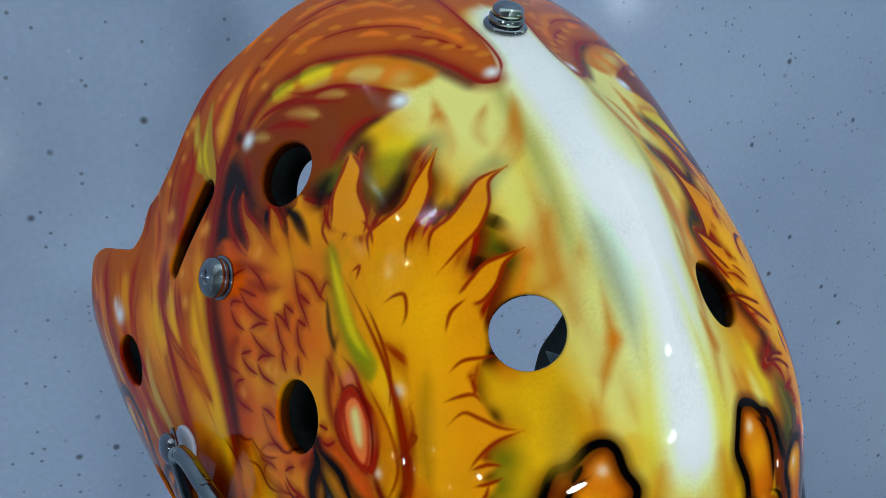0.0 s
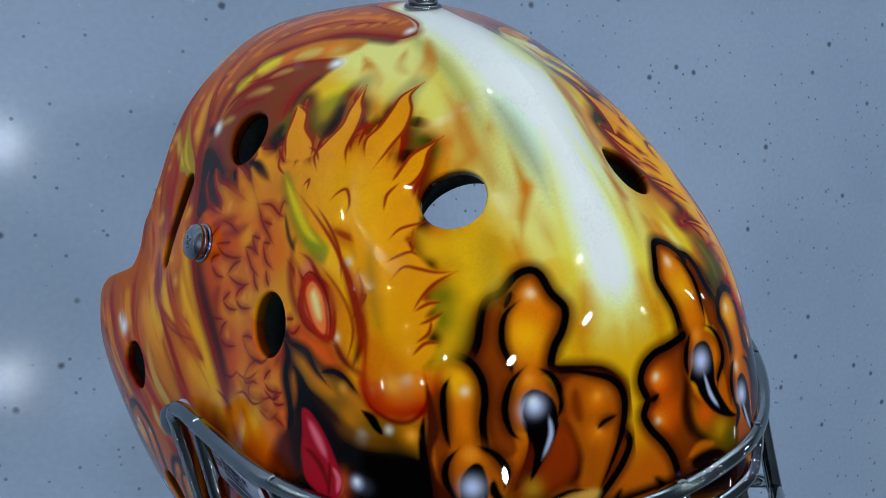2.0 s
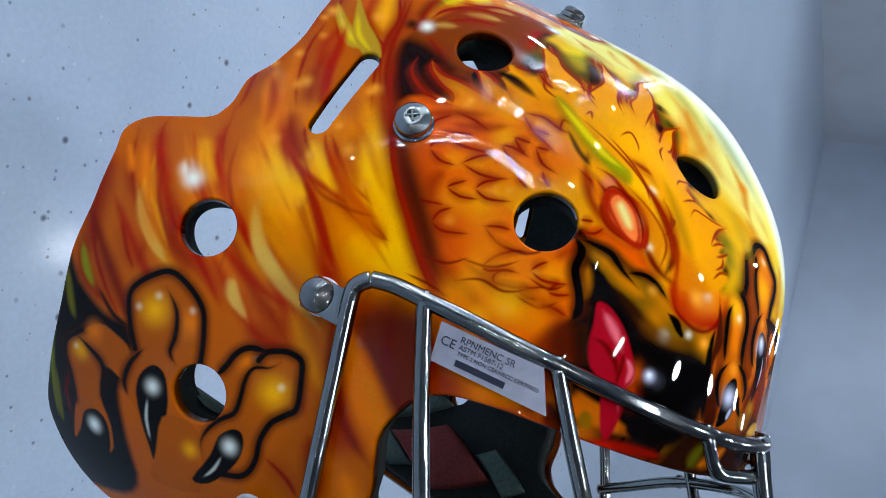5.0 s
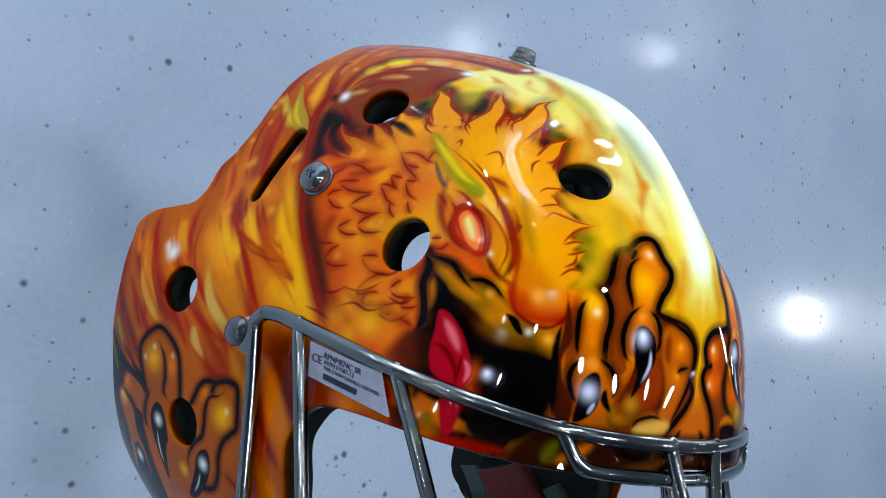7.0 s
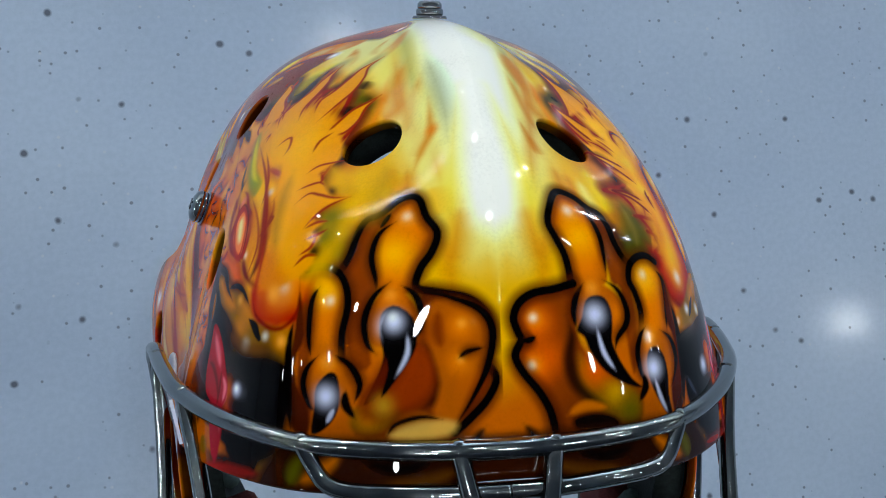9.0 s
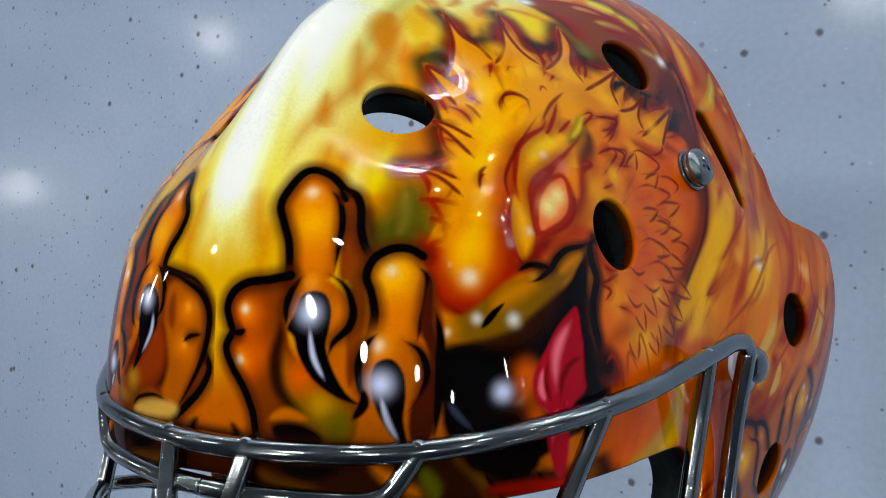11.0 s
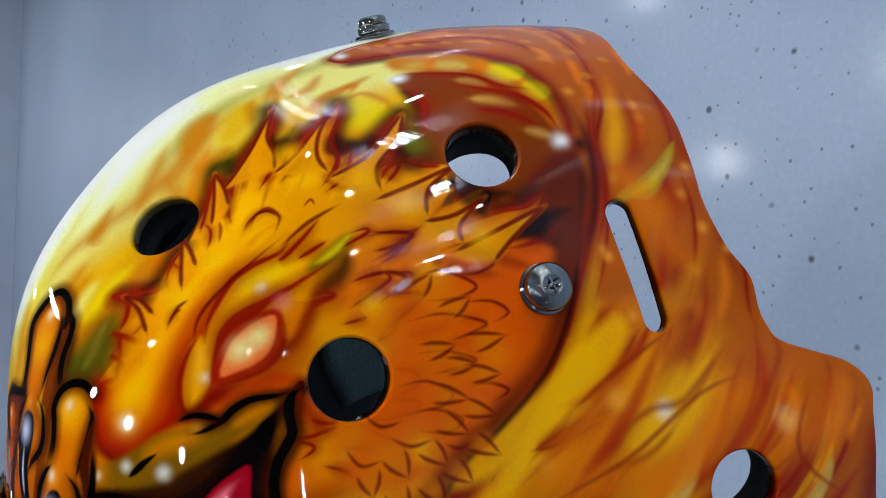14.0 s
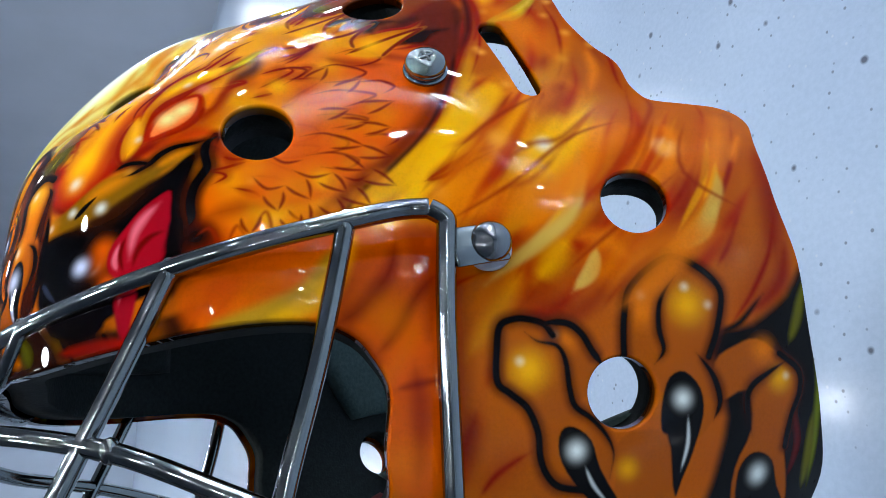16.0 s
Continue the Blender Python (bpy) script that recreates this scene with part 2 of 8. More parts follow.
    return np.minimum(f, d - 0.0054 - slot)


def half_grid(step, margin=0.0, slot=0.0):
    nu, nv = int(2.25 / step), int(3.75 / step)
    u = np.arange(nu + 1) * step
    v = -1.68 + np.arange(nv + 1) * step
    U, V = np.meshgrid(u, v, indexing="ij")
    uv = np.stack([U.ravel(), V.ravel()], 1)
    f = (shell_field(uv, slot) - margin).reshape(U.shape)
    ins = f > 0
    near = ins.copy()
    near[1:] |= ins[:-1]
    near[:-1] |= ins[1:]
    near[:, 1:] |= near[:, :-1].copy()
    near[:, :-1] |= near[:, 1:].copy()
    snap = near & ~ins
    idx = np.flatnonzero(snap.ravel())
    q = uv[idx].copy()
    e = step * 0.2
    for _ in range(3):
        f0 = shell_field(q, slot) - margin
        gu = (shell_field(q + [e, 0], slot) - margin - f0) / e
        gv = (shell_field(q + [0, e], slot) - margin - f0) / e
        g2 = np.maximum(gu * gu + gv * gv, 1e-5)
        mv = np.clip(f0 / g2, -0.06, 0.06)
        q[:, 0] -= np.clip(mv * gu, -step, step)
        q[:, 1] -= np.clip(mv * gv, -step, step)
    on_axis = uv[idx, 0] < 1e-9
    q[on_axis, 0] = 0
    q[:, 0] = np.maximum(q[:, 0], 0)
    uv[idx] = q
    cell = near[:-1, :-1] & near[1:, :-1] & near[1:, 1:] & near[:-1, 1:]
    some = ins[:-1, :-1] | ins[1:, :-1] | ins[1:, 1:] | ins[:-1, 1:]
    i, j = np.nonzero(cell & some)
    w = nv + 1
    quads = np.stack([i * w + j, (i + 1) * w + j, (i + 1) * w + j + 1, i * w + j + 1], 1)
    used, inv = np.unique(quads, return_inverse=True)
    return uv[used], inv.reshape(-1, 4)


def mirror(verts, faces, axis):
    """Both halves from one; axis marks the vertices on the middle line."""
    n = len(verts)
    idx = np.arange(n)
    other = idx.copy()
    rest = np.flatnonzero(~axis)
    other[rest] = n + np.arange(len(rest))
    v2 = verts[rest] * [-1, 1, 1]
    return np.concatenate([verts, v2]), np.concatenate([faces, other[faces][:, ::-1]]), rest


def mesh_of(name, verts, faces, smooth=True):
    me = bpy.data.meshes.new(name)
    k = faces.shape[1]
    me.vertices.add(len(verts))
    me.vertices.foreach_set("co", np.ascontiguousarray(verts, np.float32).ravel())
    me.loops.add(faces.size)
    me.loops.foreach_set("vertex_index", np.ascontiguousarray(faces, np.int32).ravel())
    me.polygons.add(len(faces))
    me.polygons.foreach_set("loop_start", np.arange(0, faces.size, k, dtype=np.int32))
    me.update(calc_edges=True)
    me.polygons.foreach_set("use_smooth", np.full(len(faces), smooth))
    me.validate()
    return me


def rim_edges(quads):
    e = np.stack([quads, np.roll(quads, -1, 1)], 2).reshape(-1, 2)
    key = np.sort(e, 1)
    _, first, count = np.unique(key, axis=0, return_index=True, return_counts=True)
    return e[first[count == 1]]


# ---- painting ----
YEL, CRM, WHT, OLV, GLD = lin("e8b40a"), lin("efdf98"), lin("f2f5ee"), lin("7c7612"), lin("d68a00")
LEM, BRK, RUS, RED, AMB = lin("ecd014"), lin("1c0a00"), lin("a03400"), lin("a02800"), lin("e88a00")
PAL, UMB, MAR, INK, ORG = lin("eeeaf4"), lin("7c2c00"), lin("280500"), lin("080302"), lin("e46e00")
MAN, YLW, VRM, BLB, RUB = lin("eaa200"), lin("f6ba00"), lin("b02000"), lin("c85000"), lin("800c00")
LIM, EYR, EYE, EYC, BKE = lin("9aa018"), lin("b83008"), lin("ff8e50"), lin("ffe2a8"), lin("80500c")
TAN, GRB, PNK, PNL, OLD = lin("342004"), lin("4c5068"), lin("b01432"), lin("ee8498"), lin("946a08")
GLO, STR, DOL, TOE, WEB = lin("de8600"), lin("dcb468"), lin("100800"), lin("bc6a06"), lin("5c2402")
PAB, BRO, HRN, GLW = lin("d4d0f2"), lin("482004"), lin("c06a06"), lin("f4b050")
OLB = lin("5e5a14")
BEI, SEC = lin("c09a34"), lin("964a04")


UV, QUADS = half_grid(0.0030)
P3 = surface(UV)
COL = np.tile(np.array(lin("c87006")), (len(UV), 1))


def near_points(line3, reach):
    lo, hi = line3.min(0) - reach, line3.max(0) + reach
    return np.flatnonzero(np.all((P3 > lo) & (P3 < hi), 1))


# the mask's left and right halves; what is laid goes on the halves in COATS
COL_R = COL.copy()
COATS = [COL, COL_R]


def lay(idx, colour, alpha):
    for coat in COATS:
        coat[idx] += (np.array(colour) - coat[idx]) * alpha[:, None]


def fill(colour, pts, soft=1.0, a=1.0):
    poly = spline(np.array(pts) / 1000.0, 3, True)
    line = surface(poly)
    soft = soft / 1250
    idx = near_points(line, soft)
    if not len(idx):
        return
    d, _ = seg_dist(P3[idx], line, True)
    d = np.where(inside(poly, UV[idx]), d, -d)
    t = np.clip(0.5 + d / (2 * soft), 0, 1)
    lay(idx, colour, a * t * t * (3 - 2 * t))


def stroke(colour, pts, w=1.0, soft=0.5, taper=0, a=1.0):
    line = surface(spline(np.array(pts) / 1000.0, 5))
    if colour is RED and a == 1.0:
        # an airbrushed line carries a soft brown shade with it
        stroke(RUS, pts, w * 3.2, soft * 5, taper, 0.5)
        w *= 0.9
    if colour is INK and soft < 0.7:
        stroke(WEB, pts, w * 2.4, soft * 5, taper, 0.7)
    w, soft = w / 2000, soft / 1350
    idx = near_points(line, w + soft)
    if not len(idx):
        return
    d, s = seg_dist(P3[idx], line)
    width = w * np.ones(len(idx))
    if taper == 1:
        width = w * np.clip(np.minimum(s, 1 - s) * 6, 0.25, 1)
    if taper == 2:
        width = w * np.clip(np.sin(np.pi * s), 0.12, 1)
    t = np.clip(0.5 + (width - d) / (2 * soft), 0, 1) * np.clip(width / w + 0.4, 0, 1)
    lay(idx, colour, a * t * t * (3 - 2 * t))


def glow(colour, at, r=4.0, a=1.0):
    c = surface(np.array([at]) / 1000.0)
    idx = near_points(c, r * 2 / 1000)
    if len(idx):
        d = np.linalg.norm(P3[idx] - c, axis=1) * 1000 / r
        lay(idx, colour, a * np.exp(-d ** 2 * 1.3) * np.clip(2 - d, 0, 1))


# the painted picture, from the ground colours up
fill(YEL, [(-400, 1600), (0, 1620), (300, 1500), (650, 1300), (800, 1100), (600, 900), (330, 700), (330, 450), (420, 250), (330, 30), (150, -60), (0, -120), (-400, -100)], soft=14)
fill(CRM, [(-400, 1560), (0, 1600), (330, 1500), (560, 1290), (480, 1120), (350, 980), (270, 760), (225, 520), (170, 330), (105, 200), (0, 110), (-400, 110)], soft=12)
fill(WHT, [(-400, 1640), (0, 1640), (100, 1560), (138, 1400), (132, 1100), (122, 800), (108, 580), (92, 420), (74, 300), (0, 190), (-400, 190)], soft=7)
stroke(OLV, [(190, 1380), (184, 1100), (174, 850), (160, 600)], w=6, soft=5, taper=2, a=0.4)
stroke(GLD, [(240, 1105), (218, 818), (192, 609), (124, 395), (112, 303)], w=5, soft=5, taper=2, a=0.7)
stroke(GLD, [(142, 487), (159, 441), (169, 412)], w=4, soft=5, taper=2, a=0.7)
stroke(GLD, [(313, 420), (322, 340), (373, 249), (378, 167)], w=8, soft=8, taper=2, a=0.8)
stroke(GLD, [(334, 383), (323, 276), (336, 180), (346, 143)], w=8, soft=8, taper=2, a=0.7)
stroke(GLD, [(181, 841), (227, 738), (215, 629)], w=7, soft=7, taper=2, a=0.7)
stroke(LEM, [(232, 1030), (253, 910), (294, 770)], w=8, soft=8, taper=2, a=0.7)
stroke(LEM, [(42, 628), (82, 383), (93, 233), (92, 99)], w=7, soft=7, taper=2, a=0.7)
stroke(GLD, [(71, 262), (88, 179), (102, 122)], w=6, soft=7, taper=2, a=0.75)
stroke(YEL, [(22, 157), (18, 69), (8, -39)], w=5, soft=5, taper=2, a=0.6)
glow(LEM, (621, 1075), r=9, a=0.6)
glow(GLD, (536, 1007), r=6, a=0.7)
glow(OLV, (844, 962), r=7, a=0.9)
glow(OLV, (679, 911), r=5, a=0.8)
glow(OLV, (347, 738), r=6, a=0.8)
glow(OLV, (416, 794), r=6, a=0.9)
glow(OLV, (403, 250), r=8, a=1)
glow(OLV, (364, 149), r=8, a=1)
glow(OLV, (430, 144), r=6, a=0.9)
stroke(BRK, [(699, 847), (622, 881), (551, 940)], w=5, soft=4, taper=2)
stroke(BRK, [(448, 836), (383, 888), (334, 950)], w=5, soft=4, taper=2)
stroke(BRK, [(403, 682), (349, 728), (308, 743)], w=5, soft=4, taper=2)
stroke(BRK, [(909, 899), (840, 966), (803, 1035)], w=5, soft=4, taper=2)
stroke(OLV, [(613, 956), (581, 915), (642, 855)], w=6, soft=4, taper=2, a=.8)
stroke(OLV, [(349, 806), (343, 760), (382, 718)], w=6, soft=5, taper=2, a=.7)
glow(LEM, (546, 1082), r=8, a=.9)
stroke(GLD, [(478, 1127), (419, 1197), (403, 1080), (438, 1013)], w=3, soft=3, taper=2)
stroke(GLD, [(171, 1172), (212, 1074), (277, 1015), (314, 949)], w=4, soft=4, taper=2, a=.8)
stroke(GLD, [(331, 819), (298, 754), (253, 689)], w=5, soft=5, taper=2, a=.8)
stroke(GLD, [(129, 537), (144, 470), (149, 409)], w=3, soft=3, taper=2, a=.8)
stroke(GLD, [(194, 392), (200, 293), (251, 208)], w=5, soft=5, taper=2, a=.8)
stroke(GLD, [(184, 662), (236, 634), (285, 625)], w=6, soft=6, taper=2, a=.7)
stroke(AMB, [(388, 366), (361, 263), (303, 168)], w=9, soft=8, taper=2, a=.8)
stroke(GLD, [(414, 1279), (419, 1162), (420, 1010)], w=4, soft=3, taper=2, a=.75)
stroke(GLD, [(241, 1203), (308, 1111), (293, 1030)], w=4, soft=3, taper=2, a=.75)
stroke(GLD, [(152, 1213), (201, 1070), (273, 975)], w=4, soft=3.5, taper=2, a=.7)
stroke(LEM, [(533, 1146), (485, 1095), (418, 1094)], w=9, soft=6, taper=2, a=.7)
stroke(LEM, [(326, 415), (318, 307), (319, 237)], w=9, soft=6, taper=2, a=.8)
stroke(GLD, [(369, 436), (367, 338), (361, 263)], w=6, soft=5, taper=2, a=.8)
stroke(GLD, [(230, 372), (234, 286), (257, 208)], w=5, soft=4, taper=2, a=.7)
stroke(CRM, [(269, 352), (271, 278), (297, 212)], w=5, soft=4, taper=2, a=.7)
stroke(GLD, [(117, 191), (104, 121), (100, 51)], w=5, soft=5, taper=2, a=.6)
stroke(GLD, [(140, 740), (173, 623), (198, 520)], w=5, soft=4, taper=2, a=.7)
stroke(AMB, [(249, 804), (282, 695), (316, 605)], w=4, soft=4, taper=2, a=.7)
COATS = [COL_R]
stroke(CRM, [(162, 713), (149, 603), (136, 453), (143, 341)], w=12, soft=8, taper=2, a=0.8)
stroke(OLV, [(119, 827), (103, 725), (93, 644), (84, 555), (86, 449)], w=7, soft=6, taper=2, a=0.5)
stroke(GLD, [(124, 625), (125, 536), (127, 490), (156, 430), (183, 353)], w=3.4, soft=2.6, taper=2, a=0.8)
glow(AMB, (125, 497), r=3, a=0.7)
stroke(YEL, [(312, 400), (300, 322), (321, 237)], w=16, soft=9, taper=2, a=0.9)
stroke(GLD, [(370, 400), (374, 299)], w=6, soft=4, taper=2, a=0.7)
stroke(YEL, [(136, 318), (124, 229)], w=8, soft=6, taper=2, a=0.7)
stroke(GLD, [(233, 398), (260, 322)], w=5, soft=4, taper=2, a=0.6)
stroke(LEM, [(615, 1080), (568, 1012), (613, 957)], w=10, soft=6, taper=2, a=0.6)
stroke(GLD, [(406, 1207), (460, 1080), (454, 938), (475, 869)], w=5, soft=3, taper=2, a=0.7)
stroke(GLD, [(182, 1084), (224, 998), (298, 946)], w=4, soft=3, taper=2, a=0.7)
stroke(AMB, [(709, 1134), (700, 1048), (685, 1005)], w=9, soft=6, taper=2, a=0.7)
COATS = [COL]
stroke(GLD, [(223, 705), (190, 774), (181, 839), (181, 896)], w=10, soft=5, taper=2, a=0.85)
stroke(YEL, [(284, 794), (263, 893), (220, 983)], w=11, soft=6, taper=2, a=0.8)
stroke(GLD, [(330, 888), (255, 941), (211, 987)], w=4, soft=3, taper=2, a=0.6)
stroke(CRM, [(82, 859), (104, 1001), (146, 1186)], w=14, soft=9, taper=2, a=0.7)
glow(LEM, (594, 1075), r=7, a=0.9)
stroke(GLD, [(479, 1080), (500, 1162), (615, 1150), (678, 1112)], w=3, soft=2.4, taper=2, a=0.7)
stroke(GLD, [(476, 1002), (410, 1087), (383, 1154)], w=5, soft=3, taper=2, a=0.6)
COATS = [COL, COL_R]
# rear and horn
fill(HRN, [(172, 1276), (137, 1365), (135, 1499), (158, 1654), (203, 1832), (168, 2006), (272, 2046), (899, 1742), (1219, 1557), (1523, 1304), (1781, 979), (2020, 447), (2097, 307), (2139, 126), (2008, -53), (1700, 39), (1614, 469), (1561, 800), (1421, 1115), (1291, 1245), (1322, 1150), (1224, 1199), (1091, 1318), (932, 1417), (774, 1471), (607, 1480), (428, 1475), (298, 1383), (226, 1295)], soft=1.2)
stroke(BRK, [(260, 1301), (344, 1390), (451, 1459), (627, 1464), (792, 1453), (948, 1398), (1097, 1310), (1174, 1243)], w=6, soft=4, taper=0, a=0.85)
stroke(RED, [(177, 1273), (231, 1292), (301, 1381), (428, 1475), (607, 1480), (774, 1471), (929, 1420), (1084, 1326), (1193, 1229), (1266, 1152)], w=2.6, soft=.8, taper=0)
stroke(RED, [(166, 1278), (128, 1337), (126, 1436), (149, 1559), (169, 1682), (203, 1832)], w=1.2, soft=.6, taper=0)
stroke(AMB, [(189, 1407), (263, 1538), (399, 1629), (636, 1628)], w=5, soft=4, taper=2, a=.8)
stroke(AMB, [(363, 1683), (480, 1743), (738, 1679), (954, 1540)], w=4, soft=3, taper=2, a=.8)
stroke(RED, [(251, 1511), (395, 1598), (595, 1610), (759, 1574), (819, 1552)], w=1.2, soft=.8, taper=2)
stroke(RED, [(554, 1725), (750, 1686), (957, 1573), (1142, 1412), (1273, 1238), (1406, 1070), (1515, 880), (1567, 674), (1574, 470), (1548, 309)], w=1.5, soft=.8, taper=2)
stroke(RED, [(583, 1942), (985, 1709), (1242, 1509), (1459, 1291), (1566, 1097), (1596, 974)], w=1.3, soft=.9, taper=2)
stroke(AMB, [(1090, 1520), (1241, 1358), (1373, 1165), (1476, 1001)], w=6, soft=5, taper=2, a=.8)
stroke(AMB, [(1066, 1453), (1130, 1406), (1168, 1352)], w=3, soft=2.5, taper=2, a=.8)
stroke(AMB, [(592, 1747), (681, 1745), (761, 1693)], w=3, soft=2.5, taper=2, a=.8)
stroke(AMB, [(1690, 978), (1762, 850), (1808, 671), (1835, 532)], w=4, soft=4, taper=2, a=.9)
fill(BEI, [(1483, 1270), (1533, 1182), (1565, 1079), (1568, 1008), (1527, 1001), (1492, 972), (1485, 1024), (1498, 1086), (1501, 1162), (1485, 1236)], soft=1)
stroke(LEM, [(1520, 1179), (1537, 1074), (1509, 1013)], w=3, soft=2, taper=2, a=0.6)
stroke(STR, [(1502, 1223), (1529, 1140), (1530, 1060)], w=1.6, soft=1, taper=2, a=0.6)
glow(PAL, (176, 1310), r=3.0, a=0.90)
stroke(AMB, [(211, 1464), (219, 1502), (248, 1529)], w=3, soft=2, taper=2, a=.8)
stroke(AMB, [(245, 1581), (257, 1616), (303, 1642)], w=3, soft=2, taper=2, a=.8)
stroke(AMB, [(475, 1563), (543, 1582), (626, 1568)], w=3.5, soft=2, taper=2, a=.8)
stroke(AMB, [(397, 1762), (451, 1795), (555, 1774)], w=3.5, soft=2, taper=2, a=.8)
stroke(AMB, [(746, 1585), (831, 1558), (933, 1499)], w=3.5, soft=2, taper=2, a=.8)
stroke(AMB, [(602, 1824), (762, 1745), (875, 1675)], w=3.5, soft=2, taper=2, a=.8)
stroke(AMB, [(923, 1555), (1021, 1485), (1092, 1414)], w=3.5, soft=2, taper=2, a=.8)
stroke(AMB, [(928, 1713), (1077, 1609), (1163, 1528)], w=3.5, soft=2, taper=2, a=.8)
stroke(AMB, [(1217, 1445), (1342, 1326), (1421, 1219)], w=4, soft=3, taper=2, a=.8)
stroke(AMB, [(1563, 1223), (1680, 1063), (1771, 893)], w=4, soft=3, taper=2, a=.8)
stroke(AMB, [(1829, 804), (1899, 615), (1917, 423)], w=4, soft=3, taper=2, a=.8)
stroke(RUS, [(1286, 1474), (1514, 1258), (1735, 979), (1944, 607)], w=6, soft=5, taper=2, a=.8)
stroke(RUS, [(1632, 976), (1737, 763), (1792, 538)], w=5, soft=4, taper=2, a=.8)
stroke(RED, [(337, 1764), (476, 1812), (711, 1737), (919, 1622)], w=1.4, soft=.8, taper=2)
stroke(RED, [(189, 1407), (291, 1507), (411, 1555)], w=1.4, soft=.8, taper=2)
stroke(RED, [(1565, 1159), (1710, 936), (1808, 671), (1824, 444)], w=1.6, soft=1, taper=2)
stroke(RED, [(1758, 979), (1912, 705), (1987, 431)], w=1.6, soft=1, taper=2)
stroke(GLD, [(141, 1382), (163, 1395), (206, 1400)], w=3.4, soft=1.6, taper=2, a=.75)
stroke(GLD, [(171, 1426), (193, 1439), (238, 1443)], w=3.4, soft=1.6, taper=2, a=.75)
stroke(GLD, [(243, 1458), (266, 1469), (312, 1471)], w=3.4, soft=1.6, taper=2, a=.75)
stroke(GLD, [(302, 1494), (326, 1504), (374, 1503)], w=3.4, soft=1.6, taper=2, a=.75)
stroke(GLD, [(182, 1521), (206, 1533), (257, 1535)], w=3.4, soft=1.6, taper=2, a=.75)
stroke(GLD, [(268, 1563), (293, 1573), (345, 1571)], w=3.4, soft=1.6, taper=2, a=.75)
stroke(GLD, [(395, 1541), (421, 1548), (469, 1543)], w=3.4, soft=1.6, taper=2, a=.75)
stroke(GLD, [(300, 1695), (327, 1704), (387, 1696)], w=3.4, soft=1.6, taper=2, a=.75)
stroke(GLD, [(330, 1745), (357, 1753), (420, 1742)], w=3.4, soft=1.6, taper=2, a=.75)
stroke(GLD, [(452, 1746), (477, 1754), (532, 1742)], w=3.4, soft=1.6, taper=2, a=.75)
stroke(GLD, [(602, 1725), (623, 1732), (670, 1722)], w=3.4, soft=1.6, taper=2, a=.75)
stroke(GLD, [(530, 1635), (554, 1641), (601, 1633)], w=3.4, soft=1.6, taper=2, a=.75)
stroke(GLD, [(672, 1617), (693, 1623), (734, 1616)], w=3.4, soft=1.6, taper=2, a=.75)
stroke(GLD, [(851, 1513), (870, 1519), (903, 1514)], w=3.4, soft=1.6, taper=2, a=.75)
stroke(GLD, [(762, 1642), (782, 1648), (820, 1641)], w=3.4, soft=1.6, taper=2, a=.75)
stroke(GLD, [(873, 1589), (892, 1596), (926, 1590)], w=3.4, soft=1.6, taper=2, a=.75)
stroke(GLD, [(1040, 1475), (1058, 1481), (1088, 1477)], w=3.4, soft=1.6, taper=2, a=.75)
stroke(GLD, [(742, 1747), (760, 1755), (801, 1747)], w=3.4, soft=1.6, taper=2, a=.75)
stroke(GLD, [(996, 1588), (1014, 1595), (1045, 1590)], w=3.4, soft=1.6, taper=2, a=.75)
glow(GLW, (1274, 1394), r=2.2, a=.6)
glow(GLW, (1328, 1344), r=2.2, a=.6)
glow(GLW, (1629, 1039), r=2.2, a=.6)
glow(GLW, (1748, 894), r=2.2, a=.6)
glow(GLW, (1840, 803), r=2.2, a=.6)
glow(GLW, (1538, 766), r=2.2, a=.6)
glow(GLW, (1432, 1076), r=2.2, a=.6)
glow(GLW, (1078, 1383), r=2.2, a=.6)
glow(GLW, (1577, 1160), r=2.2, a=.6)
stroke(VRM, [(1206, 1440), (1344, 1305), (1422, 1177), (1463, 1082)], w=7, soft=5, taper=2, a=.7)
stroke(VRM, [(1531, 1134), (1649, 977), (1720, 807)], w=5, soft=4, taper=2, a=.7)
stroke(YLW, [(1171, 1425), (1322, 1255), (1409, 1112)], w=8, soft=6, taper=2, a=.8)
stroke(RED, [(1055, 1502), (1201, 1365), (1301, 1206), (1413, 1071), (1490, 919), (1535, 714)], w=2.4, soft=1.2, taper=2)
# yellow band and second horn
fill(GLD, [(360, 1379), (533, 1469), (735, 1455), (928, 1402), (1079, 1313), (1181, 1224), (1113, 1239), (946, 1324), (782, 1353), (624, 1358), (466, 1323)], soft=3)
stroke(STR, [(540, 1411), (645, 1393), (716, 1401)], w=9, soft=4, taper=2)
stroke(STR, [(762, 1411), (836, 1370), (923, 1350)], w=5, soft=3, taper=2, a=.8)
stroke(LEM, [(742, 1430), (853, 1408), (921, 1391)], w=8, soft=4, taper=2)
stroke(LEM, [(926, 1376), (1000, 1348), (1060, 1316)], w=7, soft=4, taper=2)
stroke(AMB, [(451, 1406), (517, 1402), (584, 1356)], w=6, soft=4, taper=2, a=.8)
stroke(AMB, [(683, 1464), (741, 1416), (770, 1374)], w=4, soft=3, taper=2, a=.8)
stroke(OLV, [(685, 1465), (848, 1433), (1018, 1356), (1123, 1287)], w=3, soft=3, taper=2, a=.6)
glow(STR, (503, 1368), r=5, a=.8)
fill(SEC, [(520, 1262), (527, 1312), (634, 1348), (778, 1357), (946, 1324), (1113, 1239), (1235, 1161), (1320, 1108), (1444, 953), (1472, 790), (1395, 757), (1238, 898), (1145, 869), (1004, 931), (920, 917), (828, 1055), (723, 1161), (609, 1221)], soft=2)
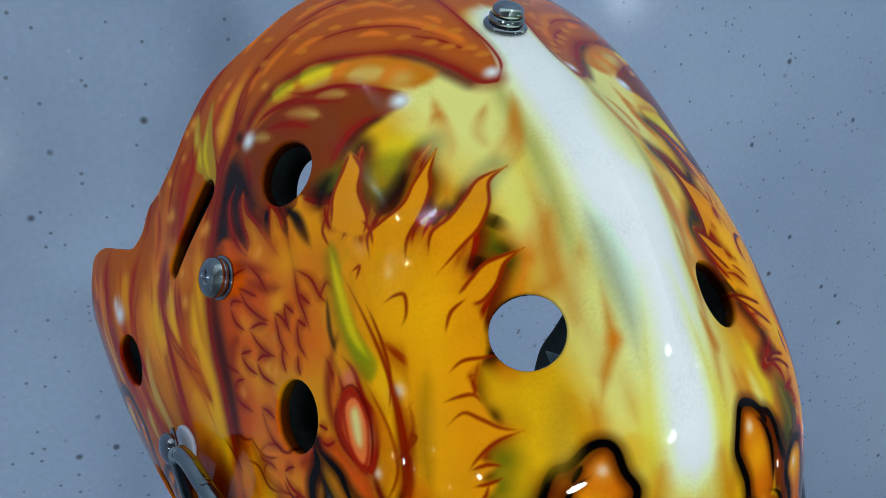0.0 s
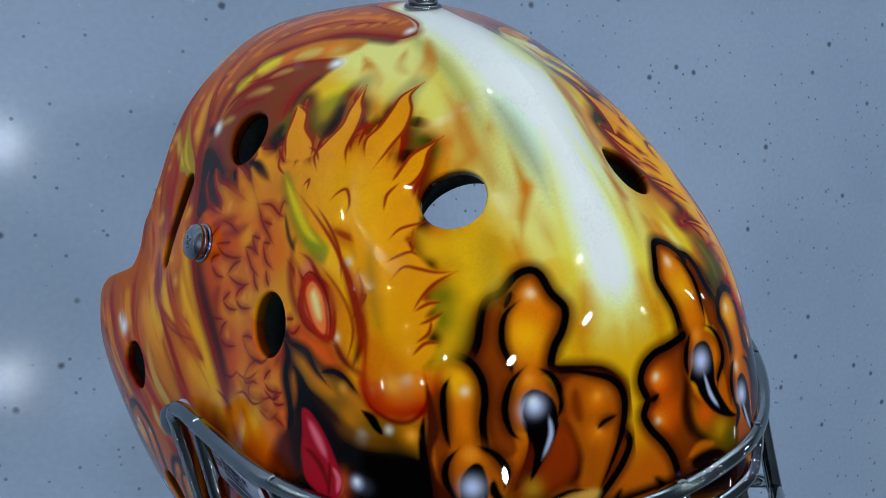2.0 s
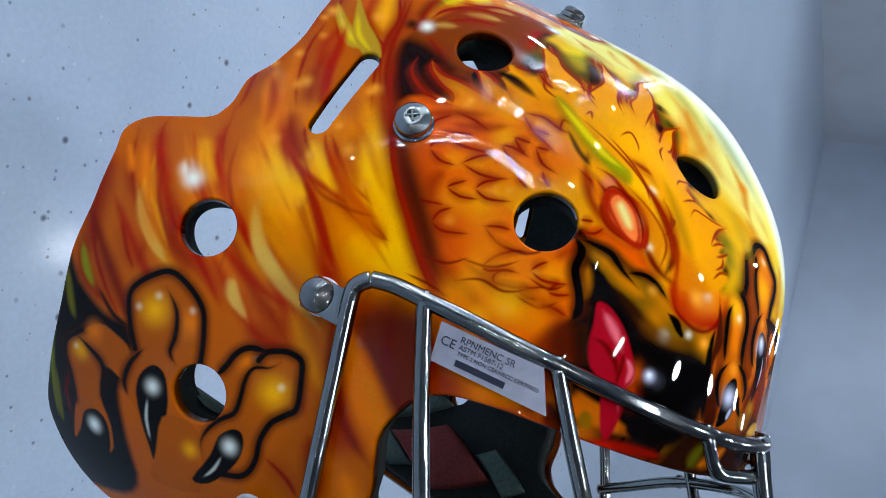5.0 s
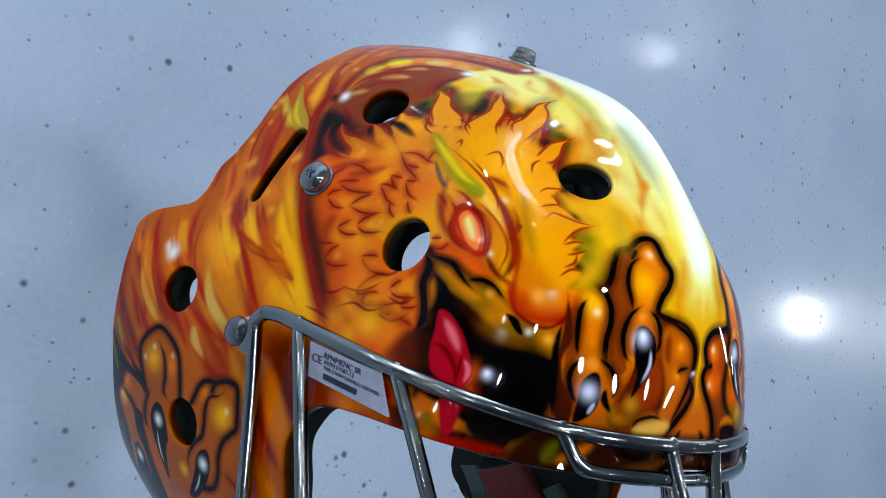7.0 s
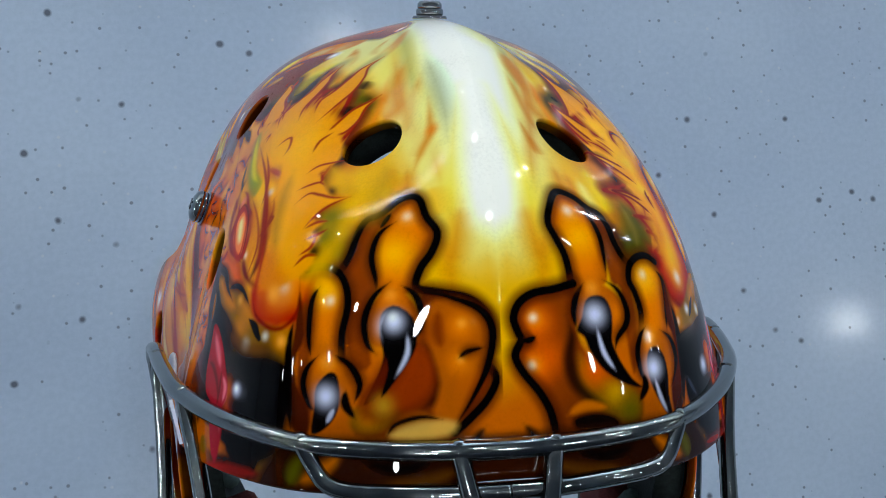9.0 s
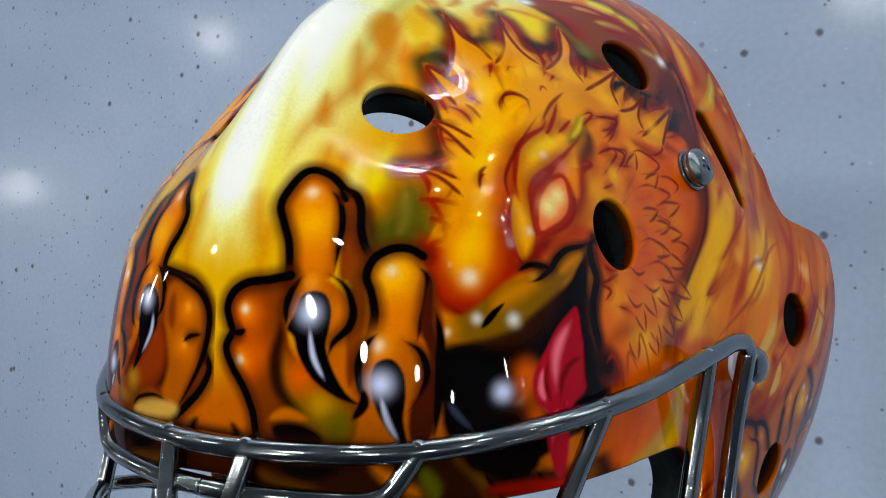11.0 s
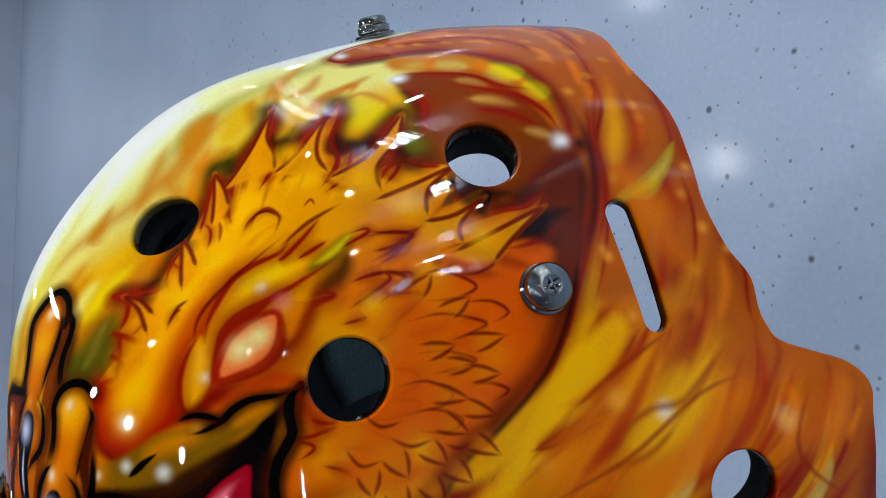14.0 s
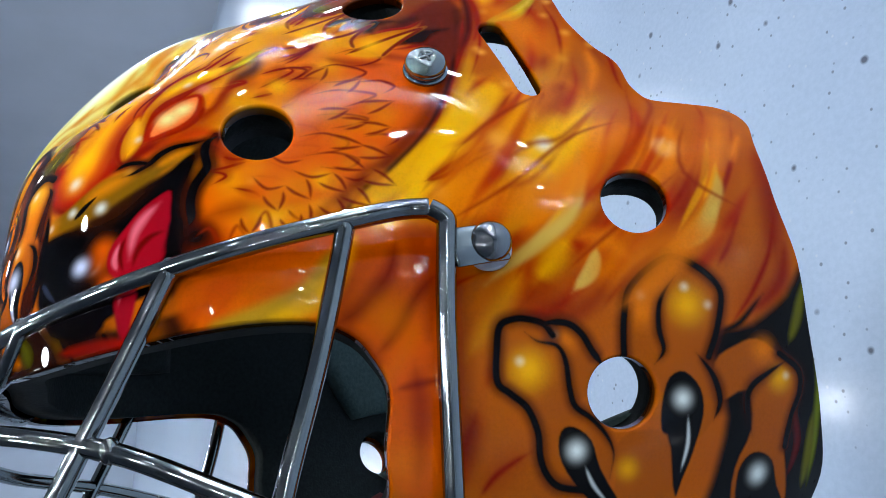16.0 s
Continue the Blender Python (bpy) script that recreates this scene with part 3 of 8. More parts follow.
stroke(BRK, [(585, 1224), (671, 1198), (758, 1131), (849, 1003)], w=5, soft=3, taper=2, a=.8)
stroke(RED, [(596, 1233), (700, 1203), (782, 1137), (866, 1010), (928, 920)], w=3, soft=.9, taper=2)
stroke(STR, [(724, 1318), (786, 1330), (869, 1315)], w=4, soft=2.5, taper=2, a=.8)
stroke(STR, [(848, 1241), (916, 1260), (1014, 1262)], w=4.5, soft=2.5, taper=2, a=.7)
stroke(STR, [(1082, 1172), (1134, 1179), (1183, 1178)], w=3.5, soft=2.5, taper=2, a=.6)
stroke(RED, [(500, 1306), (626, 1337), (759, 1357), (886, 1334), (979, 1348)], w=2.2, soft=.8, taper=2)
stroke(RED, [(723, 1290), (880, 1303), (969, 1306), (1087, 1271), (1178, 1212)], w=3, soft=1, taper=2)
stroke(RED, [(891, 1199), (997, 1221), (1123, 1204)], w=2.6, soft=1, taper=2)
stroke(RED, [(1242, 1117), (1235, 1015), (1238, 938)], w=2, soft=1.2, taper=2)
stroke(RED, [(1153, 1363), (1303, 1183), (1409, 1037), (1488, 846), (1513, 616)], w=2.6, soft=1, taper=2)
glow(PAL, (1213, 1169), r=3.6, a=1.00)
glow(PAL, (536, 1277), r=3.8, a=1.00)
glow(INK, (1266, 1181), r=3, a=.8)
glow(OLV, (822, 990), r=8, a=.9)
glow(LEM, (612, 1056), r=7, a=.7)
glow(DOL, (777, 914), r=7, a=.9)
glow(DOL, (900, 935), r=7, a=.8)
stroke(DOL, [(945, 768), (1008, 843), (1054, 896), (1195, 872)], w=6, soft=5, taper=2, a=.9)
fill(MAR, [(1033, 791), (1068, 868), (1189, 884), (1265, 1047), (1352, 1076), (1483, 814), (1475, 635), (1350, 656), (1159, 748)], soft=5)
# feather disc
fill(ORG, [(815, 592), (875, 712), (1014, 865), (1246, 754), (1430, 736), (1518, 589), (1526, 458), (1502, 286), (1451, 103), (1369, -41), (1277, -163), (1156, -266), (976, -364), (846, -303), (831, -140), (830, -15), (851, 67), (864, 185), (802, 270), (794, 386), (854, 458)], soft=2)
fill(ORG, [(879, 48), (1145, 318), (1475, 283), (1483, 38), (1399, -175), (1141, -303), (917, -316), (831, -222), (843, -54)], soft=4)
fill(ORG, [(816, -119), (941, -15), (1265, -74), (1231, -254), (1109, -283), (946, -268), (828, -261)], soft=3)
glow(GLD, (913, 629), r=9, a=.6)
glow(GLD, (1058, 437), r=9, a=.5)
glow(AMB, (1034, 257), r=9, a=.8)
glow(AMB, (1167, 139), r=10, a=.7)
glow(AMB, (1056, 1), r=10, a=.7)
glow(AMB, (1187, 258), r=9, a=.7)
glow(AMB, (942, -77), r=9, a=.6)
glow(AMB, (1221, 570), r=8, a=.6)
glow(AMB, (961, -138), r=8, a=.6)
stroke(MAR, [(1487, 504), (1467, 307), (1412, 125), (1331, -19), (1226, -146)], w=11, soft=9, taper=2, a=.7)
stroke(MAR, [(1465, 839), (1491, 639), (1487, 504)], w=8, soft=7, taper=2, a=.7)
stroke(RUS, [(1409, 566), (1390, 324), (1310, 103), (1213, -47)], w=14, soft=10, taper=2, a=.35)
stroke(RED, [(1524, 705), (1528, 497), (1500, 310), (1451, 125), (1369, -31), (1278, -155), (1175, -241), (1098, -291)], w=2, soft=.8, taper=0)
# mane
stroke(BRK, [(372, 329), (412, 340), (449, 352), (452, 389), (439, 431), (428, 464), (435, 491), (411, 555), (390, 614), (370, 661), (331, 719), (374, 701), (430, 656), (473, 627), (438, 686), (404, 755), (394, 809), (380, 876), (345, 930), (300, 973), (366, 932), (433, 840), (499, 797), (468, 853), (516, 818), (525, 861), (564, 837), (521, 922), (507, 981), (512, 1023), (467, 1096), (539, 1034), (607, 926), (675, 864), (697, 908), (718, 876), (733, 934), (727, 1007), (710, 1113), (777, 995), (821, 917), (845, 911)], w=8, soft=5, a=.85)
fill(OLB, [(362, 286), (418, 259), (440, 210), (454, 151), (404, 129), (345, 124), (322, 180), (338, 254)], soft=7, a=.65)
stroke(BRK, [(309, 232), (327, 167), (345, 120)], w=5, soft=4, taper=2, a=.8)
stroke(STR, [(386, 272), (393, 208), (382, 150)], w=3, soft=2.5, taper=2, a=.6)
glow(OLV, (361, 719), r=5, a=.9)
glow(OLV, (846, 993), r=5, a=.9)
glow(DOL, (452, 352), r=5, a=.9)
glow(DOL, (447, 818), r=4, a=.9)
glow(DOL, (650, 903), r=5, a=.9)
fill(MAN, [(372, 329), (412, 340), (449, 352), (452, 389), (439, 431), (428, 464), (435, 491), (411, 555), (390, 614), (370, 661), (331, 719), (374, 701), (430, 656), (473, 627), (438, 686), (404, 755), (394, 809), (380, 876), (345, 930), (300, 973), (366, 932), (433, 840), (499, 797), (468, 853), (516, 818), (525, 861), (564, 837), (521, 922), (507, 981), (512, 1023), (467, 1096), (539, 1034), (607, 926), (675, 864), (697, 908), (718, 876), (733, 934), (727, 1007), (710, 1113), (777, 995), (821, 917), (845, 911), (975, 928), (1097, 759), (1145, 277), (884, 180), (748, 164), (617, 25), (517, -12), (446, 11), (423, 93), (470, 229), (430, 291)], soft=.8)
fill(MAN, [(812, 792), (846, 836), (852, 914), (918, 921), (976, 952), (991, 910), (962, 824), (945, 768), (1008, 843), (1043, 808), (1068, 868), (1120, 911), (1131, 859), (1136, 784), (1209, 841), (1265, 881), (1281, 957), (1301, 908), (1289, 827), (1261, 771), (1267, 721), (1281, 538), (1103, 449), (907, 475), (801, 588)], soft=.8)
fill(ORG, [(902, 536), (1030, 675), (1227, 708), (1375, 690), (1371, 437), (1156, 356), (962, 392), (873, 445)], soft=14)
fill(MAN, [(351, 322), (405, 320), (431, 283), (434, 252), (411, 243), (452, 236), (462, 213), (439, 201), (468, 186), (477, 158), (450, 142), (478, 113), (510, 146), (530, 245), (533, 346), (477, 368), (429, 342)], soft=.8)
stroke(RED, [(511, 301), (460, 316), (414, 333), (351, 322), (404, 316), (431, 283), (435, 249)], w=2.2, soft=.6, taper=1)
stroke(RED, [(411, 243), (456, 243), (515, 235)], w=2, soft=.6, taper=1)
stroke(RED, [(435, 249), (460, 216), (470, 195)], w=1.8, soft=.6, taper=1)
stroke(RED, [(439, 201), (469, 193), (490, 177)], w=1.8, soft=.6, taper=1)
stroke(RED, [(470, 189), (479, 158), (450, 139), (480, 125)], w=1.8, soft=.6, taper=1)
stroke(RED, [(444, 392), (478, 375), (520, 358)], w=1.4, soft=.5, taper=2)
stroke(INK, [(437, 350), (462, 367), (486, 375)], w=3, soft=2, taper=2)
glow(YLW, (550, 610), r=11, a=.9)
glow(YLW, (554, 474), r=9, a=.8)
glow(YLW, (608, 775), r=7, a=.7)
glow(YLW, (517, 369), r=7, a=.8)
glow(GLD, (890, 718), r=9, a=.7)
glow(GLD, (1134, 765), r=8, a=.6)
stroke(YLW, [(528, 635), (462, 740), (393, 847)], w=1.8, soft=1.3, taper=2, a=0.42)
stroke(YLW, [(514, 612), (444, 730), (380, 844)], w=1.5, soft=1.1, taper=2, a=0.36)
stroke(RUS, [(493, 662), (442, 746), (394, 830)], w=1.7, soft=0.8, taper=2, a=0.51)
stroke(RUS, [(500, 675), (472, 713), (452, 747)], w=2.0, soft=0.9, taper=2, a=0.40)
stroke(RUS, [(601, 770), (576, 855), (544, 936)], w=1.9, soft=1.2, taper=2, a=0.59)
stroke(RUS, [(652, 717), (622, 802), (589, 883)], w=1.1, soft=1.0, taper=2, a=0.56)
stroke(AMB, [(626, 737), (607, 800), (587, 858)], w=1.8, soft=1.1, taper=2, a=0.44)
stroke(YLW, [(640, 662), (596, 819), (534, 972)], w=1.9, soft=1.0, taper=2, a=0.46)
stroke(YLW, [(786, 770), (769, 906), (748, 1002)], w=0.9, soft=0.9, taper=2, a=0.59)
stroke(AMB, [(765, 812), (753, 917), (740, 1002)], w=1.4, soft=1.3, taper=2, a=0.42)
stroke(AMB, [(778, 807), (769, 893), (758, 949)], w=0.8, soft=1.4, taper=2, a=0.38)
stroke(YLW, [(771, 821), (762, 893), (754, 943)], w=1.2, soft=1.0, taper=2, a=0.40)
stroke(RUS, [(474, 559), (409, 633), (357, 685)], w=1.7, soft=0.8, taper=2, a=0.50)
stroke(AMB, [(516, 568), (463, 621), (420, 653)], w=1.3, soft=1.1, taper=2, a=0.37)
stroke(RUS, [(534, 549), (452, 628), (386, 680)], w=2.0, soft=1.1, taper=2, a=0.39)
stroke(YLW, [(559, 510), (488, 587), (421, 647)], w=1.8, soft=1.0, taper=2, a=0.47)
stroke(YLW, [(591, 697), (565, 741), (539, 777)], w=1.6, soft=1.0, taper=2, a=0.43)
stroke(RUS, [(594, 627), (551, 723), (508, 796)], w=1.6, soft=1.1, taper=2, a=0.44)
stroke(AMB, [(543, 698), (518, 759), (493, 808)], w=0.9, soft=1.3, taper=2, a=0.45)
stroke(AMB, [(584, 679), (548, 748), (516, 798)], w=1.8, soft=1.0, taper=2, a=0.60)
stroke(YLW, [(753, 700), (748, 757), (737, 806)], w=1.4, soft=1.3, taper=2, a=0.44)
stroke(AMB, [(719, 731), (718, 798), (709, 848)], w=1.2, soft=1.2, taper=2, a=0.54)
stroke(YLW, [(750, 763), (738, 820), (718, 864)], w=2.0, soft=1.4, taper=2, a=0.48)
stroke(YLW, [(732, 764), (723, 823), (709, 869)], w=1.1, soft=0.8, taper=2, a=0.52)
stroke(YLW, [(515, 393), (487, 420), (461, 441)], w=1.2, soft=1.1, taper=2, a=0.57)
stroke(RUS, [(541, 350), (497, 398), (456, 437)], w=1.1, soft=1.2, taper=2, a=0.51)
stroke(RUS, [(525, 365), (495, 398), (467, 427)], w=0.9, soft=1.4, taper=2, a=0.48)
stroke(YLW, [(545, 375), (497, 419), (458, 448)], w=1.5, soft=0.9, taper=2, a=0.58)
stroke(YLW, [(589, 483), (616, 554), (650, 602)], w=1.6, soft=1.1, taper=2, a=0.59)
stroke(AMB, [(619, 492), (640, 566), (670, 613)], w=1.9, soft=1.3, taper=2, a=0.46)
stroke(YLW, [(636, 487), (650, 544), (666, 589)], w=1.5, soft=1.4, taper=2, a=0.59)
stroke(YLW, [(634, 534), (642, 566), (654, 586)], w=1.2, soft=1.3, taper=2, a=0.49)
stroke(DOL, [(386, 907), (451, 834), (492, 811)], w=4.5, soft=2, taper=2, a=.9)
stroke(DOL, [(586, 959), (637, 892), (675, 876)], w=4.5, soft=2, taper=2, a=.9)
stroke(DOL, [(773, 1020), (819, 948), (870, 947)], w=4.5, soft=2, taper=2, a=.9)
stroke(DOL, [(374, 709), (427, 669), (472, 639)], w=4.5, soft=2, taper=2, a=.9)
stroke(DOL, [(513, 932), (523, 884), (508, 845)], w=3.5, soft=2, taper=2, a=.8)
stroke(DOL, [(408, 349), (443, 361), (449, 397)], w=4, soft=2, taper=2, a=.9)
stroke(RED, [(372, 329), (413, 339), (447, 349), (471, 363)], w=2.2, soft=.6, taper=1)
stroke(RED, [(382, 321), (424, 325), (467, 309), (486, 287), (480, 261), (466, 239)], w=1.4, soft=.6, taper=2)
stroke(RED, [(331, 719), (369, 651), (404, 595), (441, 536)], w=1.9, soft=.5, taper=1)
stroke(RED, [(331, 719), (377, 701), (440, 650), (518, 582)], w=1.9, soft=.5, taper=1)
stroke(RED, [(430, 562), (471, 547), (500, 518), (516, 486)], w=1.4, soft=.5, taper=2)
stroke(RED, [(441, 435), (480, 423), (514, 442)], w=1.4, soft=.5, taper=2)
stroke(RED, [(433, 507), (433, 464), (458, 397), (506, 356)], w=1.4, soft=.5, taper=2)
stroke(RED, [(300, 973), (363, 921), (384, 869), (395, 809), (403, 761), (447, 666), (478, 623), (525, 578)], w=2.2, soft=.5, taper=1)
stroke(RED, [(300, 973), (375, 925), (442, 829), (496, 797), (528, 754), (536, 697)], w=2.2, soft=.5, taper=1)
stroke(RED, [(455, 858), (501, 855), (532, 821), (554, 782)], w=1.6, soft=.5, taper=2)
stroke(RED, [(477, 849), (514, 864), (565, 832), (588, 790), (586, 738)], w=1.6, soft=.5, taper=2)
stroke(RED, [(467, 1096), (517, 1013), (514, 954), (536, 888), (576, 832), (584, 781), (586, 738)], w=2.2, soft=.5, taper=1)
stroke(RED, [(467, 1096), (538, 1042), (610, 927), (682, 861), (705, 801), (705, 754)], w=2.2, soft=.5, taper=1)
stroke(RED, [(682, 861), (697, 908), (729, 845), (742, 794), (728, 737)], w=1.6, soft=.5, taper=1)
stroke(RED, [(708, 872), (733, 934), (726, 1014), (710, 1113)], w=2, soft=.5, taper=1)
stroke(RED, [(710, 1113), (781, 996), (813, 929), (808, 881), (826, 826)], w=2, soft=.5, taper=1)
stroke(RED, [(810, 876), (841, 914), (861, 882), (860, 825)], w=1.6, soft=.5, taper=1)
stroke(RED, [(596, 550), (587, 583), (589, 622), (604, 641), (633, 637), (669, 617)], w=1.1, soft=.5, taper=2, a=.8)
stroke(RED, [(698, 668), (703, 699), (725, 683)], w=1, soft=.4, taper=2, a=.8)
stroke(RED, [(809, 797), (782, 853), (785, 918), (797, 973)], w=1.6, soft=.5, taper=1)
stroke(RED, [(839, 827), (832, 875), (853, 918), (918, 921)], w=1.6, soft=.5, taper=1)
stroke(RED, [(850, 923), (915, 926), (971, 944)], w=2.2, soft=.7, taper=2)
stroke(DOL, [(935, 763), (972, 822), (1008, 877), (1059, 904)], w=4.5, soft=2, taper=2)
stroke(RED, [(1071, 934), (1052, 845), (1033, 751), (1004, 653), (981, 604), (948, 565)], w=1.8, soft=.6, taper=2)
fill(INK, [(1044, 798), (1041, 857), (1072, 904), (1094, 926), (1083, 875), (1068, 824)], soft=.8)
stroke(RED, [(1063, 811), (1080, 873), (1122, 915), (1134, 860), (1136, 784)], w=1.9, soft=.6, taper=1)
fill(INK, [(1127, 772), (1136, 833), (1136, 898), (1159, 871), (1163, 814)], soft=.8)
stroke(RED, [(1076, 717), (1140, 775), (1209, 841), (1267, 885), (1282, 963)], w=1.9, soft=.6, taper=1)
fill(INK, [(1268, 722), (1266, 767), (1294, 836), (1307, 911), (1300, 986), (1341, 927), (1353, 840), (1322, 766)], soft=.8)
stroke(RED, [(1282, 963), (1304, 903), (1290, 825), (1262, 768), (1267, 716)], w=1.8, soft=.6, taper=1)
stroke(RED, [(1324, 991), (1380, 898), (1370, 788), (1320, 727), (1255, 694)], w=2, soft=.6, taper=2)
# beak and mouth
fill(ORG, [(693, 167), (748, 187), (814, 218), (870, 186), (779, 155), (718, 109), (651, 96)], soft=3)
fill(INK, [(477, -96), (517, -74), (576, -53), (627, -37), (680, 8), (737, 38), (799, 77), (862, 164), (876, 48), (846, -15), (838, -116), (853, -175), (841, -249), (763, -278), (698, -280), (600, -266), (524, -262), (475, -227), (470, -160)], soft=1.5)
fill(INK, [(338, 115), (485, 18), (518, -37), (579, -113), (545, -259), (514, -286), (573, -316), (668, -300), (781, -245), (805, -164), (847, -2), (843, 140), (808, 101), (710, 41), (628, -54)], soft=1.5)
fill(BKE, [(473, -76), (492, -26), (536, -7), (588, 18), (625, 52), (669, 81), (725, 94), (786, 137), (863, 173), (851, 118), (798, 67), (742, 22), (685, -27), (626, -62), (566, -73), (516, -86)], soft=2)
stroke(MAR, [(497, -84), (576, -69), (637, -52), (696, -11), (760, 38), (846, 107)], w=5, soft=5, taper=2, a=.85)
stroke(BRK, [(576, -16), (617, -28), (669, -3), (714, 30)], w=4, soft=3, taper=2, a=.8)
glow(TOE, (537, -29), r=4, a=.6)
glow(OLD, (680, 48), r=5, a=.5)
stroke(BRK, [(517, -63), (576, -45), (637, -22)], w=6, soft=5, taper=2, a=.6)
glow(GLD, (507, -27), r=3.4, a=.7)
glow(GLD, (755, 76), r=5, a=.9)
glow(GLD, (669, 49), r=3, a=.4)
glow(GLW, (629, -26), r=2, a=.8)
glow(GLW, (558, -27), r=1.8, a=.7)
glow(GLD, (597, -7), r=3.5, a=.5)
glow(GLD, (786, 108), r=4, a=.8)
glow(GLD, (502, -27), r=4, a=.8)
stroke(BRK, [(669, 85), (725, 103), (799, 151), (862, 179)], w=3, soft=3, taper=2, a=.6)
stroke(INK, [(566, -31), (581, -11), (605, 10), (617, 14)], w=2.2, soft=.5, taper=2)
stroke(INK, [(658, 85), (691, 94), (720, 88), (755, 105), (799, 141), (869, 173)], w=1.7, soft=.4, taper=2)
stroke(INK, [(669, 60), (714, 70), (743, 93)], w=1.4, soft=.5, taper=2)
stroke(GLD, [(865, 106), (857, 37), (834, 0)], w=2.5, soft=1.5, taper=2, a=.9)
stroke(INK, [(871, 173), (867, 113), (877, 55), (850, -9), (840, -53), (839, -116)], w=1.9, soft=.4, taper=0)
fill(WEB, [(654, -118), (628, -167), (637, -217), (662, -228), (661, -181), (670, -125)], soft=2)
glow(BRO, (609, -177), r=6, a=.9)
glow(ORG, (655, -222), r=4, a=.7)
stroke(GRB, [(479, -141), (493, -186), (528, -229)], w=2, soft=1.2, taper=2)
glow(PAL, (615, -168), r=2.8, a=1)
fill(PNK, [(802, -11), (764, -25), (718, -76), (690, -134), (681, -186), (694, -221), (714, -242), (745, -218), (778, -200), (799, -164), (793, -117), (807, -65)], soft=.8)
stroke(PNL, [(762, -45), (727, -103), (715, -167), (725, -213)], w=2, soft=1.5, taper=2)
stroke(RUB, [(778, -124), (729, -137), (713, -176), (711, -221)], w=1.3, soft=.8, taper=2)
stroke(PNL, [(678, -137), (666, -182), (682, -223)], w=1.4, soft=1, taper=2)
stroke(RUB, [(742, -151), (729, -192), (711, -225)], w=1.2, soft=.8, taper=2)
stroke(PNK, [(712, -167), (697, -232), (687, -288), (681, -329)], w=6, soft=1.2, taper=2)
stroke(PNL, [(707, -194), (688, -256), (683, -305)], w=1.5, soft=1, taper=2)
fill(BRO, [(544, -307), (666, -330), (786, -341), (844, -336), (811, -402), (662, -368), (541, -352)], soft=2)
glow(TOE, (736, -361), r=6, a=.8)
fill(OLD, [(425, -270), (529, -290), (542, -335), (461, -339)], soft=2)
stroke(INK, [(536, -305), (556, -340), (569, -361)], w=1.6, soft=.6, taper=2)
stroke(INK, [(640, -327), (656, -359)], w=1.6, soft=.6, taper=2)
fill(INK, [(791, -112), (842, -142), (817, -228), (802, -294), (786, -261)], soft=3)
glow(RUS, (854, -145), r=6, a=.9)
glow(RUS, (877, -189), r=6, a=.9)
fill(INK, [(857, 175), (830, 134), (792, 79), (782, -13), (792, -88), (786, -204), (830, -233), (844, -142), (833, -79), (833, -8), (860, 53), (849, 136)], soft=1)
fill(TAN, [(851, 157), (834, 109), (819, 46), (807, -14), (809, -138), (824, -140), (825, -14), (851, 50), (845, 118)], soft=2)
stroke(GLD, [(848, 142), (846, 88), (842, 46), (828, 12)], w=2.4, soft=1.5, taper=2, a=.9)
stroke(INK, [(865, 185), (849, 136), (861, 53), (835, -7), (834, -79), (844, -142)], w=2, soft=.4, taper=0)
# feathers
fill(AMB, [(1294, 714), (1153, 606), (1119, 356), (1130, 143), (1167, -73), (1057, -152), (918, -130), (873, -45), (889, 94), (1069, 90), (1082, 312), (989, 365), (869, 480), (914, 755), (1100, 821)], soft=9, a=0.55)
glow(YLW, (1101, 555), r=6, a=0.6)
glow(YLW, (1133, -60), r=8, a=0.6)
glow(YLW, (1015, -119), r=7, a=0.7)
glow(YLW, (1282, 233), r=8, a=0.4)
glow(YLW, (1203, 423), r=6, a=0.5)
glow(YLW, (1174, 228), r=7, a=0.5)
glow(YLW, (992, 277), r=6, a=0.4)
glow(YLW, (1050, 710), r=7, a=0.5)
glow(YLW, (1293, 413), r=5, a=0.4)
glow(YLW, (927, 10), r=6, a=0.4)
glow(GLW, (1212, 714), r=2.6, a=0.45)
glow(GLW, (1281, 118), r=2.6, a=0.45)
glow(GLW, (1106, 425), r=2.6, a=0.45)
glow(GLW, (1148, 293), r=2.6, a=0.45)
stroke(RUS, [(1138, 665), (1279, 660), (1389, 640)], w=4, soft=3, taper=2, a=.7)
stroke(RUS, [(1069, 617), (1179, 594), (1297, 603)], w=4, soft=3, taper=2, a=.7)
stroke(RUS, [(1319, 361), (1363, 276), (1355, 188)], w=5, soft=4, taper=2, a=.7)
stroke(RUS, [(863, -107), (943, -91), (1068, -87), (1214, -29)], w=6, soft=5, taper=2, a=.7)
stroke(RUS, [(1088, -173), (1191, -131), (1291, -35)], w=6, soft=5, taper=2, a=.8)
stroke(RUS, [(861, 170), (880, 126), (936, 67)], w=5, soft=4, taper=2, a=.8)
glow(AMB, (1179, 403), r=6, a=.8)
glow(AMB, (1055, 25), r=6, a=.8)
glow(AMB, (1117, 193), r=6, a=.8)
glow(GLW, (1094, 305), r=2, a=.6)
glow(GLW, (977, 1), r=2, a=.6)
glow(GLW, (1196, 735), r=1.8, a=.6)
glow(GLW, (671, 408), r=2.4, a=.7)
glow(GLW, (645, 190), r=2.4, a=.6)
# the mask's left half has its own bird
COATS = [COL]
